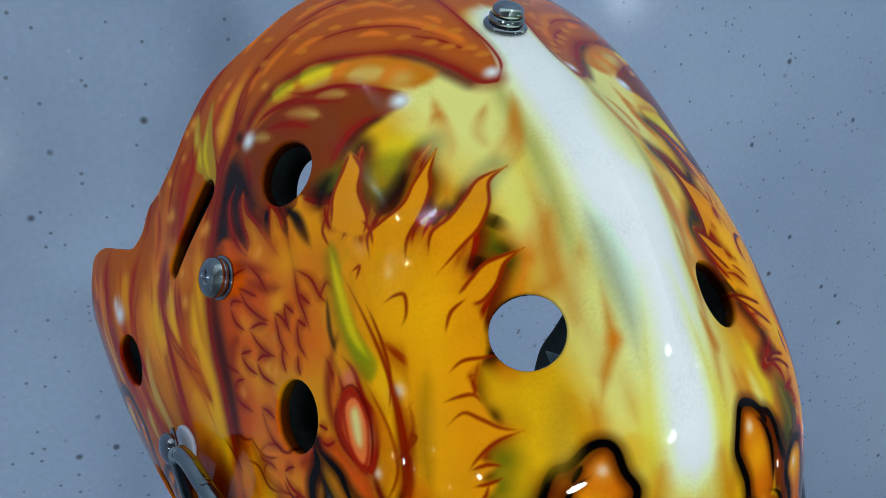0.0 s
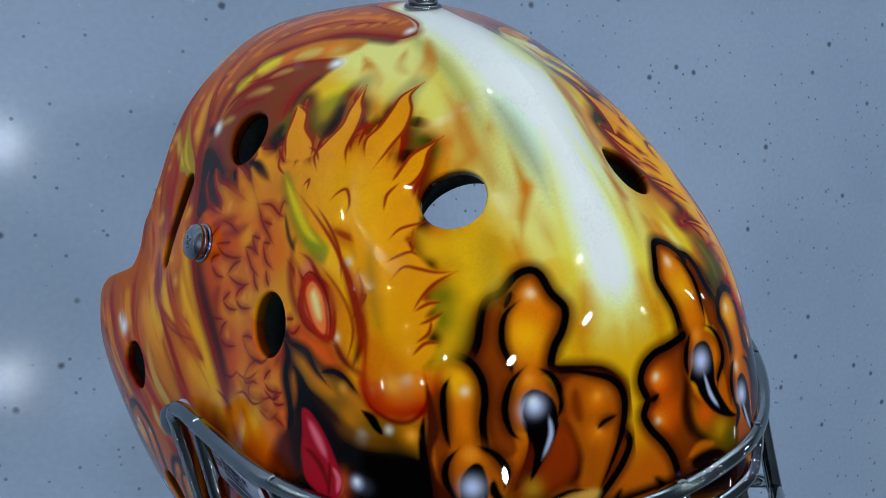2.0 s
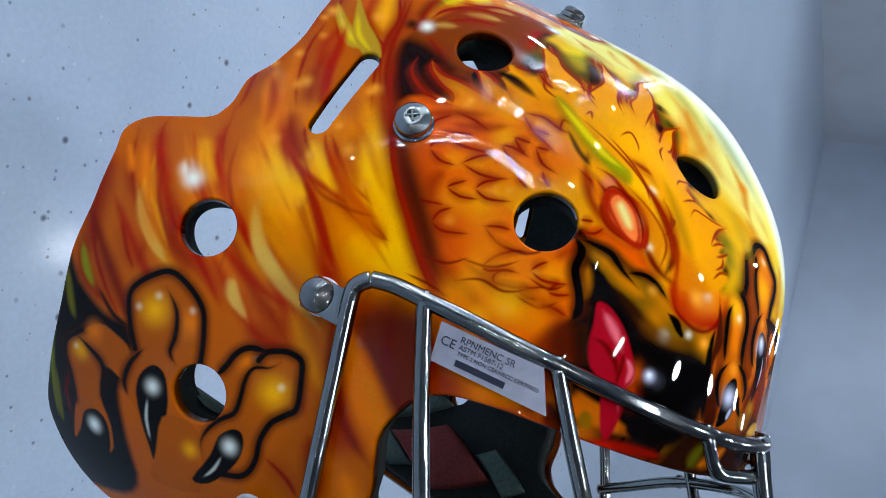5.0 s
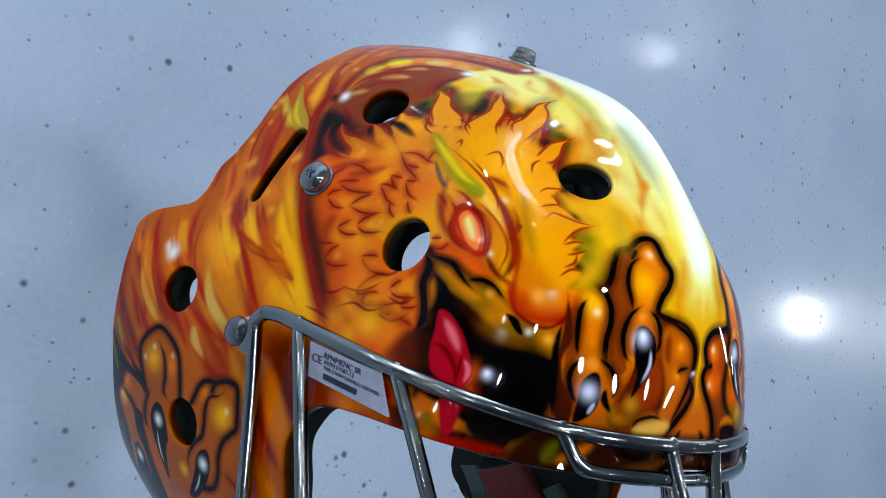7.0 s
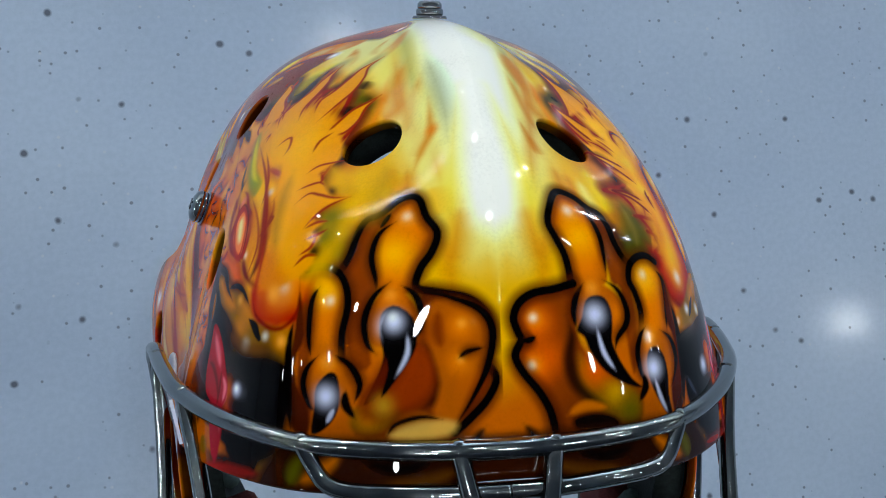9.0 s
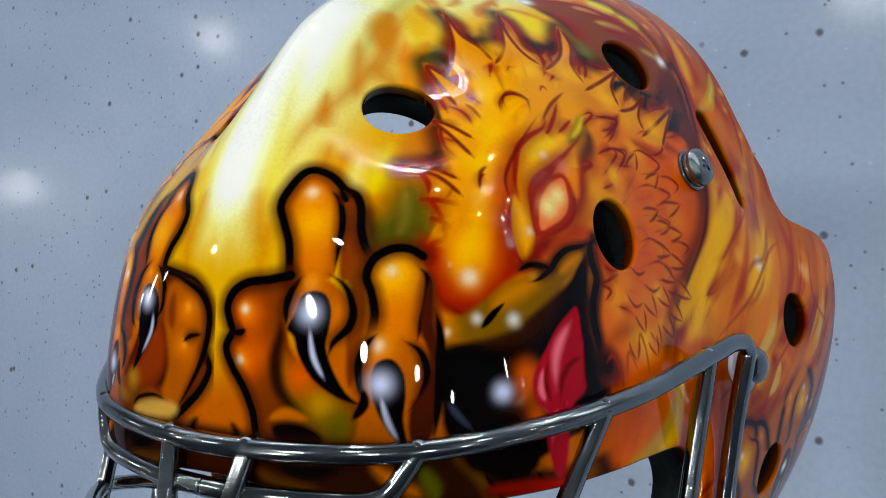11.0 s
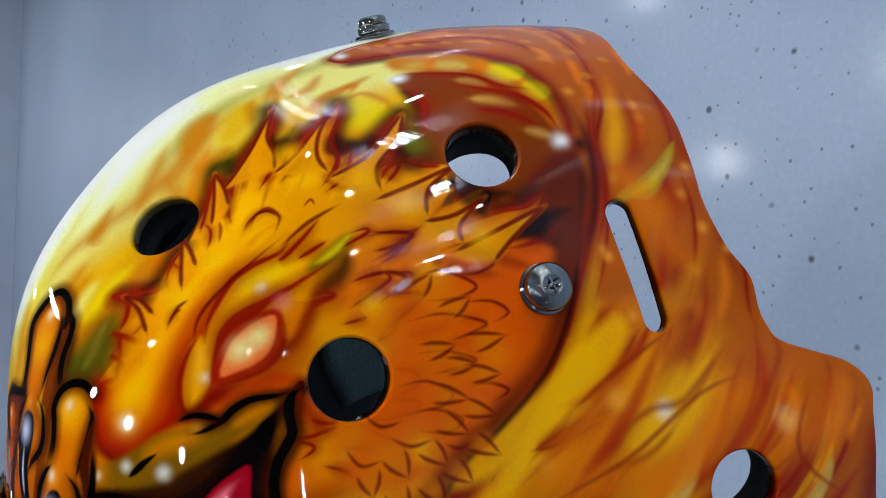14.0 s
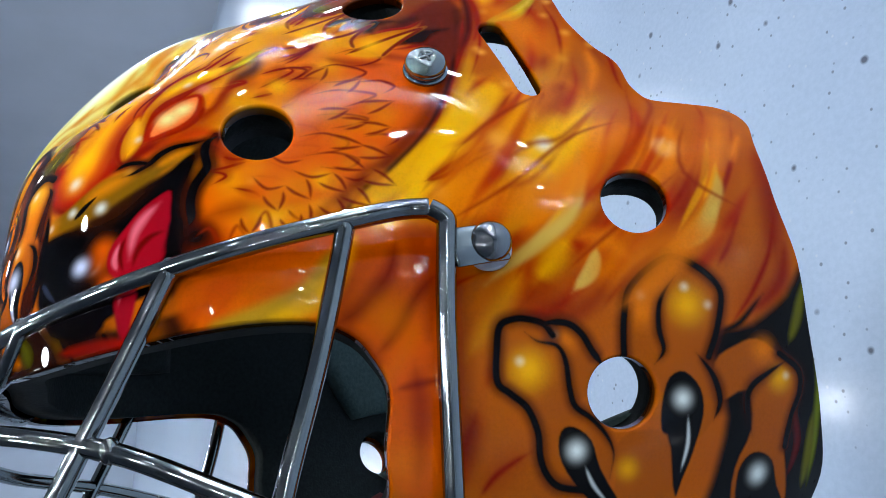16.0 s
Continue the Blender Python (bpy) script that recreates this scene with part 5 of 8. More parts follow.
stroke(VRM, [(594, 155), (601, 68), (584, 17), (535, -9)], w=3, soft=1.8, taper=2, a=0.85)
stroke(VRM, [(411, 193), (416, 111), (435, 41), (484, -4)], w=3.4, soft=1.8, taper=2, a=0.85)
stroke(RED, [(645, 406), (612, 291), (593, 182), (594, 103)], w=1.6, soft=0.6, taper=2)
glow(GLW, (505, 51), r=4, a=0.5)
COATS = [COL, COL_R]
# eyes
fill(EYR, [(775, 368), (726, 347), (689, 304), (674, 250), (685, 172), (736, 189), (780, 218), (804, 263), (801, 311)], soft=1)
fill(EYE, [(770, 351), (733, 328), (705, 285), (696, 244), (698, 189), (732, 205), (763, 227), (783, 259), (785, 303)], soft=.7)
glow(EYC, (720, 257), r=4.2, a=.9)
glow(EYC, (749, 296), r=4, a=.9)
stroke(RED, [(685, 172), (674, 243), (687, 307), (725, 350), (761, 414), (801, 443)], w=2.4, soft=.8, taper=2)
stroke(RED, [(777, 371), (804, 311), (805, 258), (779, 213), (726, 181), (678, 158)], w=2, soft=.8, taper=2)
glow(PNL, (775, 390), r=3, a=.5)
stroke(RUS, [(834, 472), (844, 381), (829, 291), (789, 222)], w=4, soft=3, taper=2, a=.9)
stroke(AMB, [(816, 401), (815, 339), (816, 289)], w=3, soft=2, taper=2, a=.8)
# jaw flames
fill(GLO, [(1599, 523), (1663, 327), (1594, 119), (1463, -84), (1315, -228), (1188, -320), (1063, -394), (1153, -521), (1332, -432), (1481, -336), (1657, -167), (1795, 64), (1916, 360), (1826, 575)], soft=6)
stroke(YLW, [(1593, 270), (1518, 26), (1375, -159), (1227, -281)], w=13, soft=9, taper=2)
stroke(YLW, [(1929, 394), (1821, 64), (1682, -169), (1547, -347)], w=12, soft=9, taper=2)
stroke(AMB, [(2051, 226), (1961, -100), (1801, -365), (1632, -546)], w=12, soft=9, taper=2)
stroke(AMB, [(2113, 102), (2043, -209), (1931, -434)], w=9, soft=7, taper=2)
stroke(RUS, [(1694, 221), (1578, 71), (1469, -29)], w=8, soft=6, taper=2)
stroke(RUS, [(1743, -33), (1618, -230), (1463, -391)], w=9, soft=7, taper=2)
stroke(RUS, [(1901, -192), (1751, -379), (1597, -538), (1473, -640)], w=10, soft=8, taper=2)
stroke(RUS, [(2043, -108), (1940, -365), (1813, -501)], w=8, soft=7, taper=2)
stroke(RUS, [(2142, -11), (2111, -324), (2029, -621)], w=9, soft=7, taper=2)
stroke(RUS, [(1846, 547), (1830, 349), (1765, 197)], w=8, soft=6, taper=2)
stroke(RED, [(1726, 422), (1711, 290), (1644, 156), (1542, 53), (1472, 5)], w=1.9, soft=1, taper=2)
stroke(RED, [(1480, 9), (1577, 52), (1663, 93), (1736, 196)], w=1.7, soft=1, taper=2)
stroke(RED, [(1810, 271), (1776, 143), (1688, -6), (1614, -152), (1527, -272)], w=2, soft=1.2, taper=2)
stroke(RED, [(1987, 477), (1992, 232), (1941, 5), (1858, -164), (1761, -280), (1652, -385), (1528, -532)], w=2, soft=1.2, taper=2)
stroke(RED, [(2097, 269), (2093, 132), (2036, -107), (1957, -295), (1848, -429), (1736, -571)], w=2, soft=1.2, taper=2)
stroke(RED, [(2134, 130), (2099, -88), (2028, -307), (1951, -439)], w=1.8, soft=1.2, taper=2)
stroke(RED, [(1796, 437), (1783, 341), (1737, 223)], w=1.6, soft=1, taper=2)
stroke(PAL, [(1826, 50), (1792, -7), (1763, -54)], w=3, soft=3.2, taper=2, a=.6)
stroke(PAL, [(1577, 295), (1564, 256)], w=2.2, soft=2, taper=2, a=.5)
glow(PAL, (2010, -6), r=4, a=.95)
stroke(AMB, [(2136, 44), (2106, -62), (2088, -138)], w=3, soft=2.5, taper=2)
stroke(RUS, [(1259, -836), (1157, -910), (1075, -988)], w=8, soft=6, taper=2)
stroke(RUS, [(1637, -608), (1533, -657), (1414, -670)], w=8, soft=6, taper=2)
stroke(RED, [(1492, -466), (1356, -504), (1219, -597), (1129, -633)], w=2, soft=1.2, taper=2)
stroke(RED, [(1162, -721), (1104, -700), (1076, -714)], w=1.8, soft=1.2, taper=2)
stroke(RED, [(1266, -992), (1172, -997), (1108, -1018)], w=2, soft=1.4, taper=2)
stroke(AMB, [(1274, -549), (1178, -645), (1085, -753)], w=10, soft=7, taper=2)
stroke(AMB, [(1119, -846), (1044, -889), (1003, -922)], w=8, soft=7, taper=2)
stroke(RED, [(2098, -398), (2030, -573), (1932, -725), (1830, -833)], w=2, soft=1.4, taper=2)
stroke(RED, [(2049, -358), (1983, -504), (1928, -592)], w=2, soft=1.4, taper=2)
stroke(RUS, [(2086, -507), (2000, -700), (1880, -806)], w=6, soft=4, taper=2)
stroke(INK, [(1951, -733), (1859, -822), (1801, -843)], w=2, soft=1.5, taper=2)
stroke(RED, [(921, -290), (873, -330), (826, -365)], w=2, soft=1.2, taper=2)
stroke(RED, [(1007, -320), (914, -342), (866, -379)], w=2, soft=1.2, taper=2)
stroke(GLD, [(1079, -323), (1003, -339), (932, -365), (891, -386)], w=8, soft=3, taper=2)
stroke(YLW, [(1586, 519), (1566, 314), (1503, 103), (1414, -45), (1307, -169)], w=10, soft=5, taper=2)
stroke(MAR, [(1516, 535), (1490, 332), (1443, 147), (1380, 19), (1285, -101), (1185, -179)], w=8, soft=6, taper=2, a=.6)
stroke(RED, [(1531, 662), (1538, 486), (1520, 335), (1473, 148), (1419, 39), (1343, -69), (1255, -159), (1187, -212)], w=2.4, soft=.7, taper=1)
stroke(YLW, [(1774, 373), (1712, 198), (1651, 66)], w=7, soft=5, taper=2)
stroke(YLW, [(1578, 511), (1571, 336), (1542, 116), (1464, -32)], w=9, soft=6, taper=2)
stroke(YLW, [(1937, 210), (1868, 70), (1787, -27), (1701, -147)], w=10, soft=7, taper=2)
stroke(GLD, [(1894, -93), (1747, -336), (1586, -526)], w=7, soft=5, taper=2)
stroke(GLD, [(1797, -60), (1633, -295), (1494, -407)], w=8, soft=6, taper=2)
stroke(VRM, [(1646, 926), (1714, 733), (1743, 569)], w=4, soft=3, taper=2, a=.8)
stroke(VRM, [(1829, 696), (1876, 495), (1836, 268), (1740, 45), (1624, -125)], w=4, soft=3, taper=2, a=.8)
stroke(VRM, [(1706, 411), (1670, 265), (1603, 105), (1500, -40)], w=3.5, soft=2.5, taper=2, a=.85)
stroke(VRM, [(1632, 540), (1585, 421), (1537, 255), (1498, 123)], w=4, soft=3, taper=2, a=.8)
stroke(VRM, [(2001, 325), (1989, 125), (1919, -71), (1816, -244)], w=4, soft=3, taper=2, a=.8)
stroke(VRM, [(2096, 180), (2074, 25), (2010, -139)], w=5, soft=4, taper=2, a=.7)
stroke(VRM, [(1878, -331), (1735, -509), (1562, -656)], w=5, soft=4, taper=2, a=.7)
stroke(VRM, [(1855, -109), (1726, -328), (1531, -556)], w=5, soft=4, taper=2, a=.7)
stroke(GLD, [(1771, 56), (1657, -131), (1545, -289)], w=9, soft=6, taper=2)
stroke(YLW, [(1624, 181), (1527, 76), (1424, 8)], w=9, soft=6, taper=2)
stroke(GLW, [(1800, 121), (1770, 50), (1739, -18)], w=5, soft=4, taper=2, a=.8)
stroke(RED, [(1705, 410), (1639, 194), (1544, 96)], w=1.8, soft=1.2, taper=2)
glow(GLW, (1802, 698), r=2.4, a=.7)
glow(GLW, (1760, 265), r=2.2, a=.6)
glow(GLW, (1580, 179), r=2.2, a=.7)
glow(GLW, (1684, 475), r=2.2, a=.6)
glow(GLW, (1566, 733), r=2.2, a=.7)
# red-brown ground between the cage posts, with the cage's shade painted in
fill(RUS, [(1466, -358), (1255, -318), (1086, -389), (1055, -491), (1100, -589), (1098, -706), (1221, -834)], soft=7, a=.85)
stroke(ORG, [(1379, -483), (1244, -617), (1128, -686)], w=8, soft=5, taper=2)
stroke(VRM, [(1218, -311), (1141, -413), (1115, -517)], w=4, soft=3, taper=2, a=.8)
fill(UMB, [(1396, -393), (1224, -327), (1116, -529), (1106, -660), (1184, -618), (1305, -524)], soft=5, a=.75)
fill(UMB, [(1229, -273), (1360, -265), (1313, -461), (1206, -564), (1114, -516), (1171, -408)], soft=6, a=.6)
stroke(ORG, [(1364, -489), (1229, -611), (1102, -706)], w=8, soft=5, taper=2)
stroke(GLD, [(1284, -557), (1180, -639), (1082, -695)], w=5, soft=4, taper=2)
stroke(VRM, [(1659, -123), (1569, -281), (1500, -358)], w=6, soft=4, taper=2, a=.8)
stroke(VRM, [(1556, -620), (1422, -723), (1287, -803)], w=6, soft=4, taper=2, a=.6)
stroke(GLD, [(1578, -487), (1436, -620), (1309, -710)], w=6, soft=4, taper=2)
stroke(GLD, [(1142, -275), (1052, -335), (961, -381)], w=8, soft=4, taper=2)
stroke(OLD, [(1061, -352), (1000, -357), (930, -376)], w=6, soft=4, taper=2, a=.8)
stroke(VRM, [(954, -292), (896, -313), (852, -325)], w=5, soft=3, taper=2)
stroke(INK, [(652, -318), (585, -288), (483, -267)], w=13, soft=3, taper=2)
stroke(VRM, [(734, -374), (624, -352), (518, -334)], w=4, soft=2, taper=2)
stroke(OLD, [(757, -311), (734, -355)], w=5, soft=2, taper=2)
stroke(PNK, [(723, -226), (695, -296), (685, -364)], w=6, soft=1.2, taper=2)
glow(BRK, (852, -161), r=7, a=1)
glow(YLW, (1034, -126), r=9, a=.6)
glow(YLW, (1172, -168), r=8, a=.5)
glow(GLW, (1027, -152), r=2.4, a=.6)
stroke(VRM, [(2102, -236), (2020, -403), (1902, -579), (1769, -702)], w=4.5, soft=3, taper=2, a=.8)
stroke(VRM, [(1995, -176), (1913, -343), (1801, -487), (1698, -602)], w=4.5, soft=3, taper=2, a=.8)
stroke(VRM, [(1902, -107), (1809, -222), (1696, -322)], w=4, soft=3, taper=2, a=.8)
stroke(VRM, [(1915, -197), (1803, -360), (1670, -457), (1560, -491)], w=4, soft=3, taper=2, a=.8)
stroke(GLD, [(2028, -288), (1910, -477), (1765, -626)], w=5, soft=3, taper=2)
stroke(GLD, [(1820, -135), (1695, -261), (1605, -315)], w=5, soft=3, taper=2)
stroke(RED, [(1649, 58), (1522, -34), (1452, -56)], w=1.8, soft=.8, taper=2)
stroke(RED, [(1592, 67), (1519, -4), (1452, -56)], w=1.8, soft=.8, taper=2)
stroke(GLD, [(1849, 318), (1749, 35), (1620, -221)], w=1.7, soft=1.2, taper=2, a=0.43)
stroke(VRM, [(1932, 322), (1841, 103), (1735, -93)], w=2.6, soft=1.2, taper=2, a=0.51)
stroke(YLW, [(1902, 191), (1831, 50), (1750, -89)], w=2.1, soft=1.2, taper=2, a=0.53)
stroke(RUS, [(1839, 238), (1737, -16), (1608, -250)], w=3.0, soft=1.0, taper=2, a=0.47)
stroke(YLW, [(1910, 324), (1833, 128), (1748, -46)], w=3.4, soft=1.2, taper=2, a=0.42)
stroke(VRM, [(1663, 225), (1578, 40), (1448, -121)], w=2.5, soft=1.3, taper=2, a=0.37)
stroke(GLD, [(1653, 161), (1555, -13), (1417, -162)], w=1.9, soft=1.1, taper=2, a=0.46)
stroke(GLD, [(1645, 256), (1593, 112), (1517, -18)], w=2.7, soft=1.3, taper=2, a=0.41)
stroke(RUS, [(1584, 181), (1524, 25), (1425, -115)], w=2.5, soft=0.9, taper=2, a=0.36)
stroke(VRM, [(1624, 99), (1524, -55), (1394, -186)], w=1.8, soft=1.1, taper=2, a=0.55)
stroke(RUS, [(2029, 207), (1963, -49), (1845, -280)], w=2.0, soft=0.9, taper=2, a=0.46)
stroke(VRM, [(2056, 242), (1978, -53), (1834, -311)], w=2.9, soft=1.3, taper=2, a=0.57)
stroke(VRM, [(2034, 80), (1982, -79), (1895, -232)], w=3.3, soft=1.2, taper=2, a=0.54)
stroke(VRM, [(2007, 38), (1941, -141), (1838, -309)], w=3.0, soft=1.2, taper=2, a=0.42)
stroke(GLD, [(2066, 206), (2012, 7), (1934, -172)], w=1.8, soft=1.1, taper=2, a=0.44)
stroke(VRM, [(2054, -65), (2029, -170), (1996, -265)], w=1.6, soft=0.9, taper=2, a=0.45)
stroke(RUS, [(2104, -78), (2062, -214), (2005, -330)], w=1.8, soft=0.9, taper=2, a=0.45)
stroke(YLW, [(2088, 53), (2020, -226), (1908, -451)], w=2.6, soft=0.9, taper=2, a=0.53)
stroke(YLW, [(2069, -110), (2041, -214), (2001, -305)], w=2.4, soft=0.9, taper=2, a=0.50)
stroke(RUS, [(2072, -8), (2041, -146), (1995, -267)], w=3.4, soft=1.2, taper=2, a=0.38)
stroke(STR, [(1841, 9), (1819, -135), (1756, -285), (1661, -386), (1563, -454), (1468, -514)], w=6, soft=2, taper=2, a=.8)
stroke(STR, [(2059, -154), (2033, -273), (1976, -394), (1911, -461)], w=5, soft=1.6, taper=2, a=.8)
stroke(STR, [(1753, -446), (1707, -532), (1629, -603)], w=4.5, soft=1.6, taper=2, a=.75)
stroke(GLW, [(1791, 66), (1758, 24), (1728, -43)], w=4, soft=3, taper=2, a=.7)
# each half has its own flames
COATS = [COL_R]
stroke(YLW, [(1901, 149), (1801, 71), (1714, 35)], w=13, soft=8, taper=2, a=0.85)
stroke(YLW, [(1577, -79), (1487, -153), (1399, -195)], w=10, soft=7, taper=2, a=0.7)
stroke(AMB, [(1782, 829), (1872, 556), (1904, 304)], w=9, soft=7, taper=2, a=0.8)
stroke(YLW, [(1593, 687), (1559, 416), (1477, 156)], w=8, soft=5, taper=2, a=0.8)
stroke(GLD, [(1871, -15), (1809, -168), (1734, -292)], w=6, soft=4, taper=2, a=0.9)
stroke(YLW, [(1928, -51), (1993, 72), (2030, 219)], w=7, soft=6, taper=2, a=0.6)
stroke(RUB, [(2123, -352), (2006, -570), (1879, -743), (1808, -822)], w=6, soft=4, taper=2, a=0.8)
stroke(RUS, [(2116, -99), (2046, -242), (1982, -393), (1935, -566)], w=6, soft=4, taper=2, a=0.8)
stroke(VRM, [(2101, 156), (2070, 9), (2020, -152), (1979, -253), (1934, -367)], w=3.6, soft=2.2, taper=2, a=0.9)
stroke(VRM, [(1998, 299), (1981, 115), (1923, -48), (1858, -166), (1789, -279), (1742, -343)], w=3.6, soft=1.8, taper=2, a=0.95)
stroke(VRM, [(1804, 244), (1722, 61), (1657, -86), (1593, -201), (1518, -306)], w=4.2, soft=2, taper=2, a=0.95)
stroke(VRM, [(1727, 392), (1690, 249), (1621, 119), (1551, 45), (1512, 4)], w=3.6, soft=1.8, taper=2, a=0.95)
stroke(VRM, [(1857, 324), (1784, 182), (1690, 105), (1593, 43)], w=3, soft=1.8, taper=2, a=0.8)
stroke(VRM, [(1510, 1152), (1599, 996), (1677, 827), (1726, 625)], w=4.5, soft=2.5, taper=2, a=0.9)
stroke(RED, [(1403, 1258), (1443, 1167), (1439, 1081), (1429, 1022)], w=1.6, soft=0.8, taper=2)
stroke(VRM, [(1865, 743), (1889, 550), (1917, 368)], w=4, soft=3, taper=2, a=0.7)
stroke(STR, [(2067, -175), (2015, -317), (1951, -434), (1881, -512)], w=4.2, soft=1.4, taper=2, a=0.85)
stroke(STR, [(1847, -65), (1777, -241), (1697, -345), (1621, -405)], w=5, soft=2, taper=2, a=0.7)
stroke(LIM, [(2071, -550), (2012, -667), (1944, -759)], w=4, soft=1.8, taper=2, a=0.9)
stroke(STR, [(1763, -450), (1720, -521), (1668, -578)], w=5, soft=2, taper=2, a=0.6)
glow(PAL, (1989, -54), r=4.6, a=0.95)
glow(GLW, (1525, 1213), r=3.2, a=0.7)
glow(GLW, (1370, 1215), r=3.2, a=0.7)
glow(GLW, (1769, 727), r=3.2, a=0.7)
glow(GLW, (1541, 754), r=3.2, a=0.7)
glow(GLW, (1881, 315), r=3.2, a=0.7)
glow(GLW, (1647, 345), r=3.2, a=0.7)
fill(BEI, [(1381, 1327), (1486, 1162), (1526, 1069), (1534, 986), (1511, 948), (1469, 971), (1442, 1074), (1433, 1162), (1406, 1252)], soft=0.9)
stroke(LEM, [(1440, 1225), (1500, 1088), (1495, 992)], w=2.4, soft=1.4, taper=2, a=0.6)
COATS = [COL]
stroke(YLW, [(1586, 412), (1507, 201), (1417, 23)], w=12, soft=7, taper=2, a=0.85)
stroke(YLW, [(1852, 298), (1763, 50), (1669, -136)], w=13, soft=8, taper=2, a=0.9)
stroke(YLW, [(1719, -394), (1650, -472), (1580, -542)], w=8, soft=6, taper=2, a=0.7)
stroke(GLD, [(1490, -90), (1438, -185), (1390, -248)], w=7, soft=5, taper=2, a=0.8)
stroke(VRM, [(1743, 478), (1703, 309), (1595, 153), (1499, 95)], w=3.2, soft=1.6, taper=2, a=0.95)
stroke(VRM, [(1794, 489), (1736, 216), (1657, -15), (1584, -141), (1492, -280)], w=4.6, soft=2.2, taper=2, a=0.95)
stroke(VRM, [(1970, 286), (1889, -20), (1817, -176), (1750, -276)], w=3.6, soft=1.8, taper=2, a=0.95)
stroke(VRM, [(1517, -405), (1590, -379), (1672, -315)], w=4, soft=2.6, taper=2, a=0.8)
stroke(RUS, [(1574, -630), (1585, -679), (1677, -624), (1752, -531)], w=6, soft=4, taper=2, a=0.7)
stroke(STR, [(1850, 35), (1830, -87), (1766, -247), (1685, -358), (1578, -453)], w=6.5, soft=1.6, taper=2, a=0.85)
stroke(STR, [(1751, -456), (1700, -542), (1642, -592)], w=5, soft=1.6, taper=2, a=0.8)
stroke(STR, [(2028, -303), (1961, -439), (1887, -505)], w=5.5, soft=1.4, taper=2, a=0.8)
stroke(LEM, [(1825, -86), (1768, -226), (1694, -334)], w=1.6, soft=1, taper=2, a=0.5)
stroke(LIM, [(2029, -712), (1947, -841), (1878, -941)], w=4, soft=1.6, taper=2, a=0.9)
glow(PAL, (1775, 71), r=3.4, a=0.75)
glow(GLW, (1570, 272), r=3, a=0.7)
glow(GLW, (1484, -121), r=2.8, a=0.6)
COATS = [COL, COL_R]
# dark edge of the feather disc
COATS = [COL]
stroke(MAR, [(1357, 984), (1439, 771), (1464, 529), (1457, 347), (1400, 132), (1272, -126)], w=9, soft=6, taper=2, a=0.75)
stroke(MAR, [(1445, 315), (1367, 75), (1263, -68), (1159, -181), (1079, -258)], w=9, soft=6, taper=2, a=0.7)
stroke(YLW, [(1518, 816), (1547, 612), (1554, 396), (1515, 193), (1434, -16)], w=6, soft=4, taper=2, a=0.75)
stroke(RED, [(1385, 1049), (1490, 783), (1520, 511), (1509, 327), (1456, 108), (1334, -140)], w=2.6, soft=0.8, taper=1)
stroke(RED, [(1502, 370), (1431, 121), (1345, -32), (1236, -159), (1145, -260)], w=2.6, soft=0.8, taper=1)
COATS = [COL_R]
stroke(MAR, [(1412, 835), (1476, 436), (1434, 196), (1335, -14), (1243, -150)], w=9, soft=6, taper=2, a=0.75)
stroke(YLW, [(1545, 419), (1506, 174), (1415, -42), (1301, -200)], w=6, soft=4, taper=2, a=0.75)
stroke(RED, [(1388, 1052), (1492, 767), (1508, 429), (1480, 238), (1413, 66), (1324, -99), (1250, -200)], w=2.6, soft=0.8, taper=1)
COATS = [COL, COL_R]
# jaw claws
fill(DOL, [(1794, -839), (1875, -835), (1986, -754), (2077, -640), (2030, -890), (1855, -1219), (1577, -1549), (1348, -1752), (1252, -1553), (1287, -1415), (1466, -1277), (1632, -1120), (1724, -951)], soft=3)
stroke(OLV, [(2068, -671), (1962, -849), (1888, -947)], w=4, soft=2, taper=2)
stroke(LIM, [(1941, -954), (1842, -1127), (1690, -1317), (1534, -1472)], w=3, soft=2, taper=2, a=.7)
stroke(OLV, [(1779, -1200), (1652, -1344), (1530, -1460)], w=4, soft=2, taper=2)
stroke(RUB, [(1776, -1128), (1670, -1287), (1549, -1394)], w=3, soft=2, taper=2, a=.8)
fill(TOE, [(1735, -937), (1802, -900), (1850, -895), (1853, -969), (1842, -1052), (1798, -1123), (1727, -1194), (1660, -1256), (1565, -1376), (1462, -1473), (1419, -1389), (1522, -1277), (1640, -1184), (1725, -1056), (1657, -1060)], soft=.8)
glow(AMB, (1836, -941), r=5, a=.9)
glow(YLW, (1799, -1056), r=5, a=.8)
glow(PAL, (1814, -1054), r=1.6, a=0.42)
stroke(INK, [(1855, -1000), (1795, -1024), (1738, -1052), (1687, -1110), (1627, -1202)], w=2.2, soft=.6, taper=2)
stroke(INK, [(1853, -969), (1845, -1048), (1798, -1123), (1727, -1194), (1640, -1284)], w=1.9, soft=.5, taper=0)
fill(INK, [(1495, -1312), (1560, -1263), (1594, -1262), (1588, -1309), (1524, -1395), (1431, -1522), (1393, -1431)], soft=.6)
glow(PAL, (1537, -1325), r=4.2, a=1.00)
fill(TOE, [(1608, -838), (1679, -716), (1739, -627), (1814, -557), (1869, -530), (1891, -584), (1893, -661), (1870, -729), (1805, -832), (1741, -911), (1682, -1026), (1613, -1105), (1537, -1148), (1496, -1116), (1585, -987), (1622, -917)], soft=.8)
glow(YLW, (1806, -722), r=7, a=.9)
glow(AMB, (1721, -710), r=6, a=.9)
glow(PAL, (1835, -654), r=1.8, a=0.49)
glow(PAL, (1747, -654), r=1.8, a=0.42)
glow(PAL, (1840, -736), r=1.8, a=0.42)
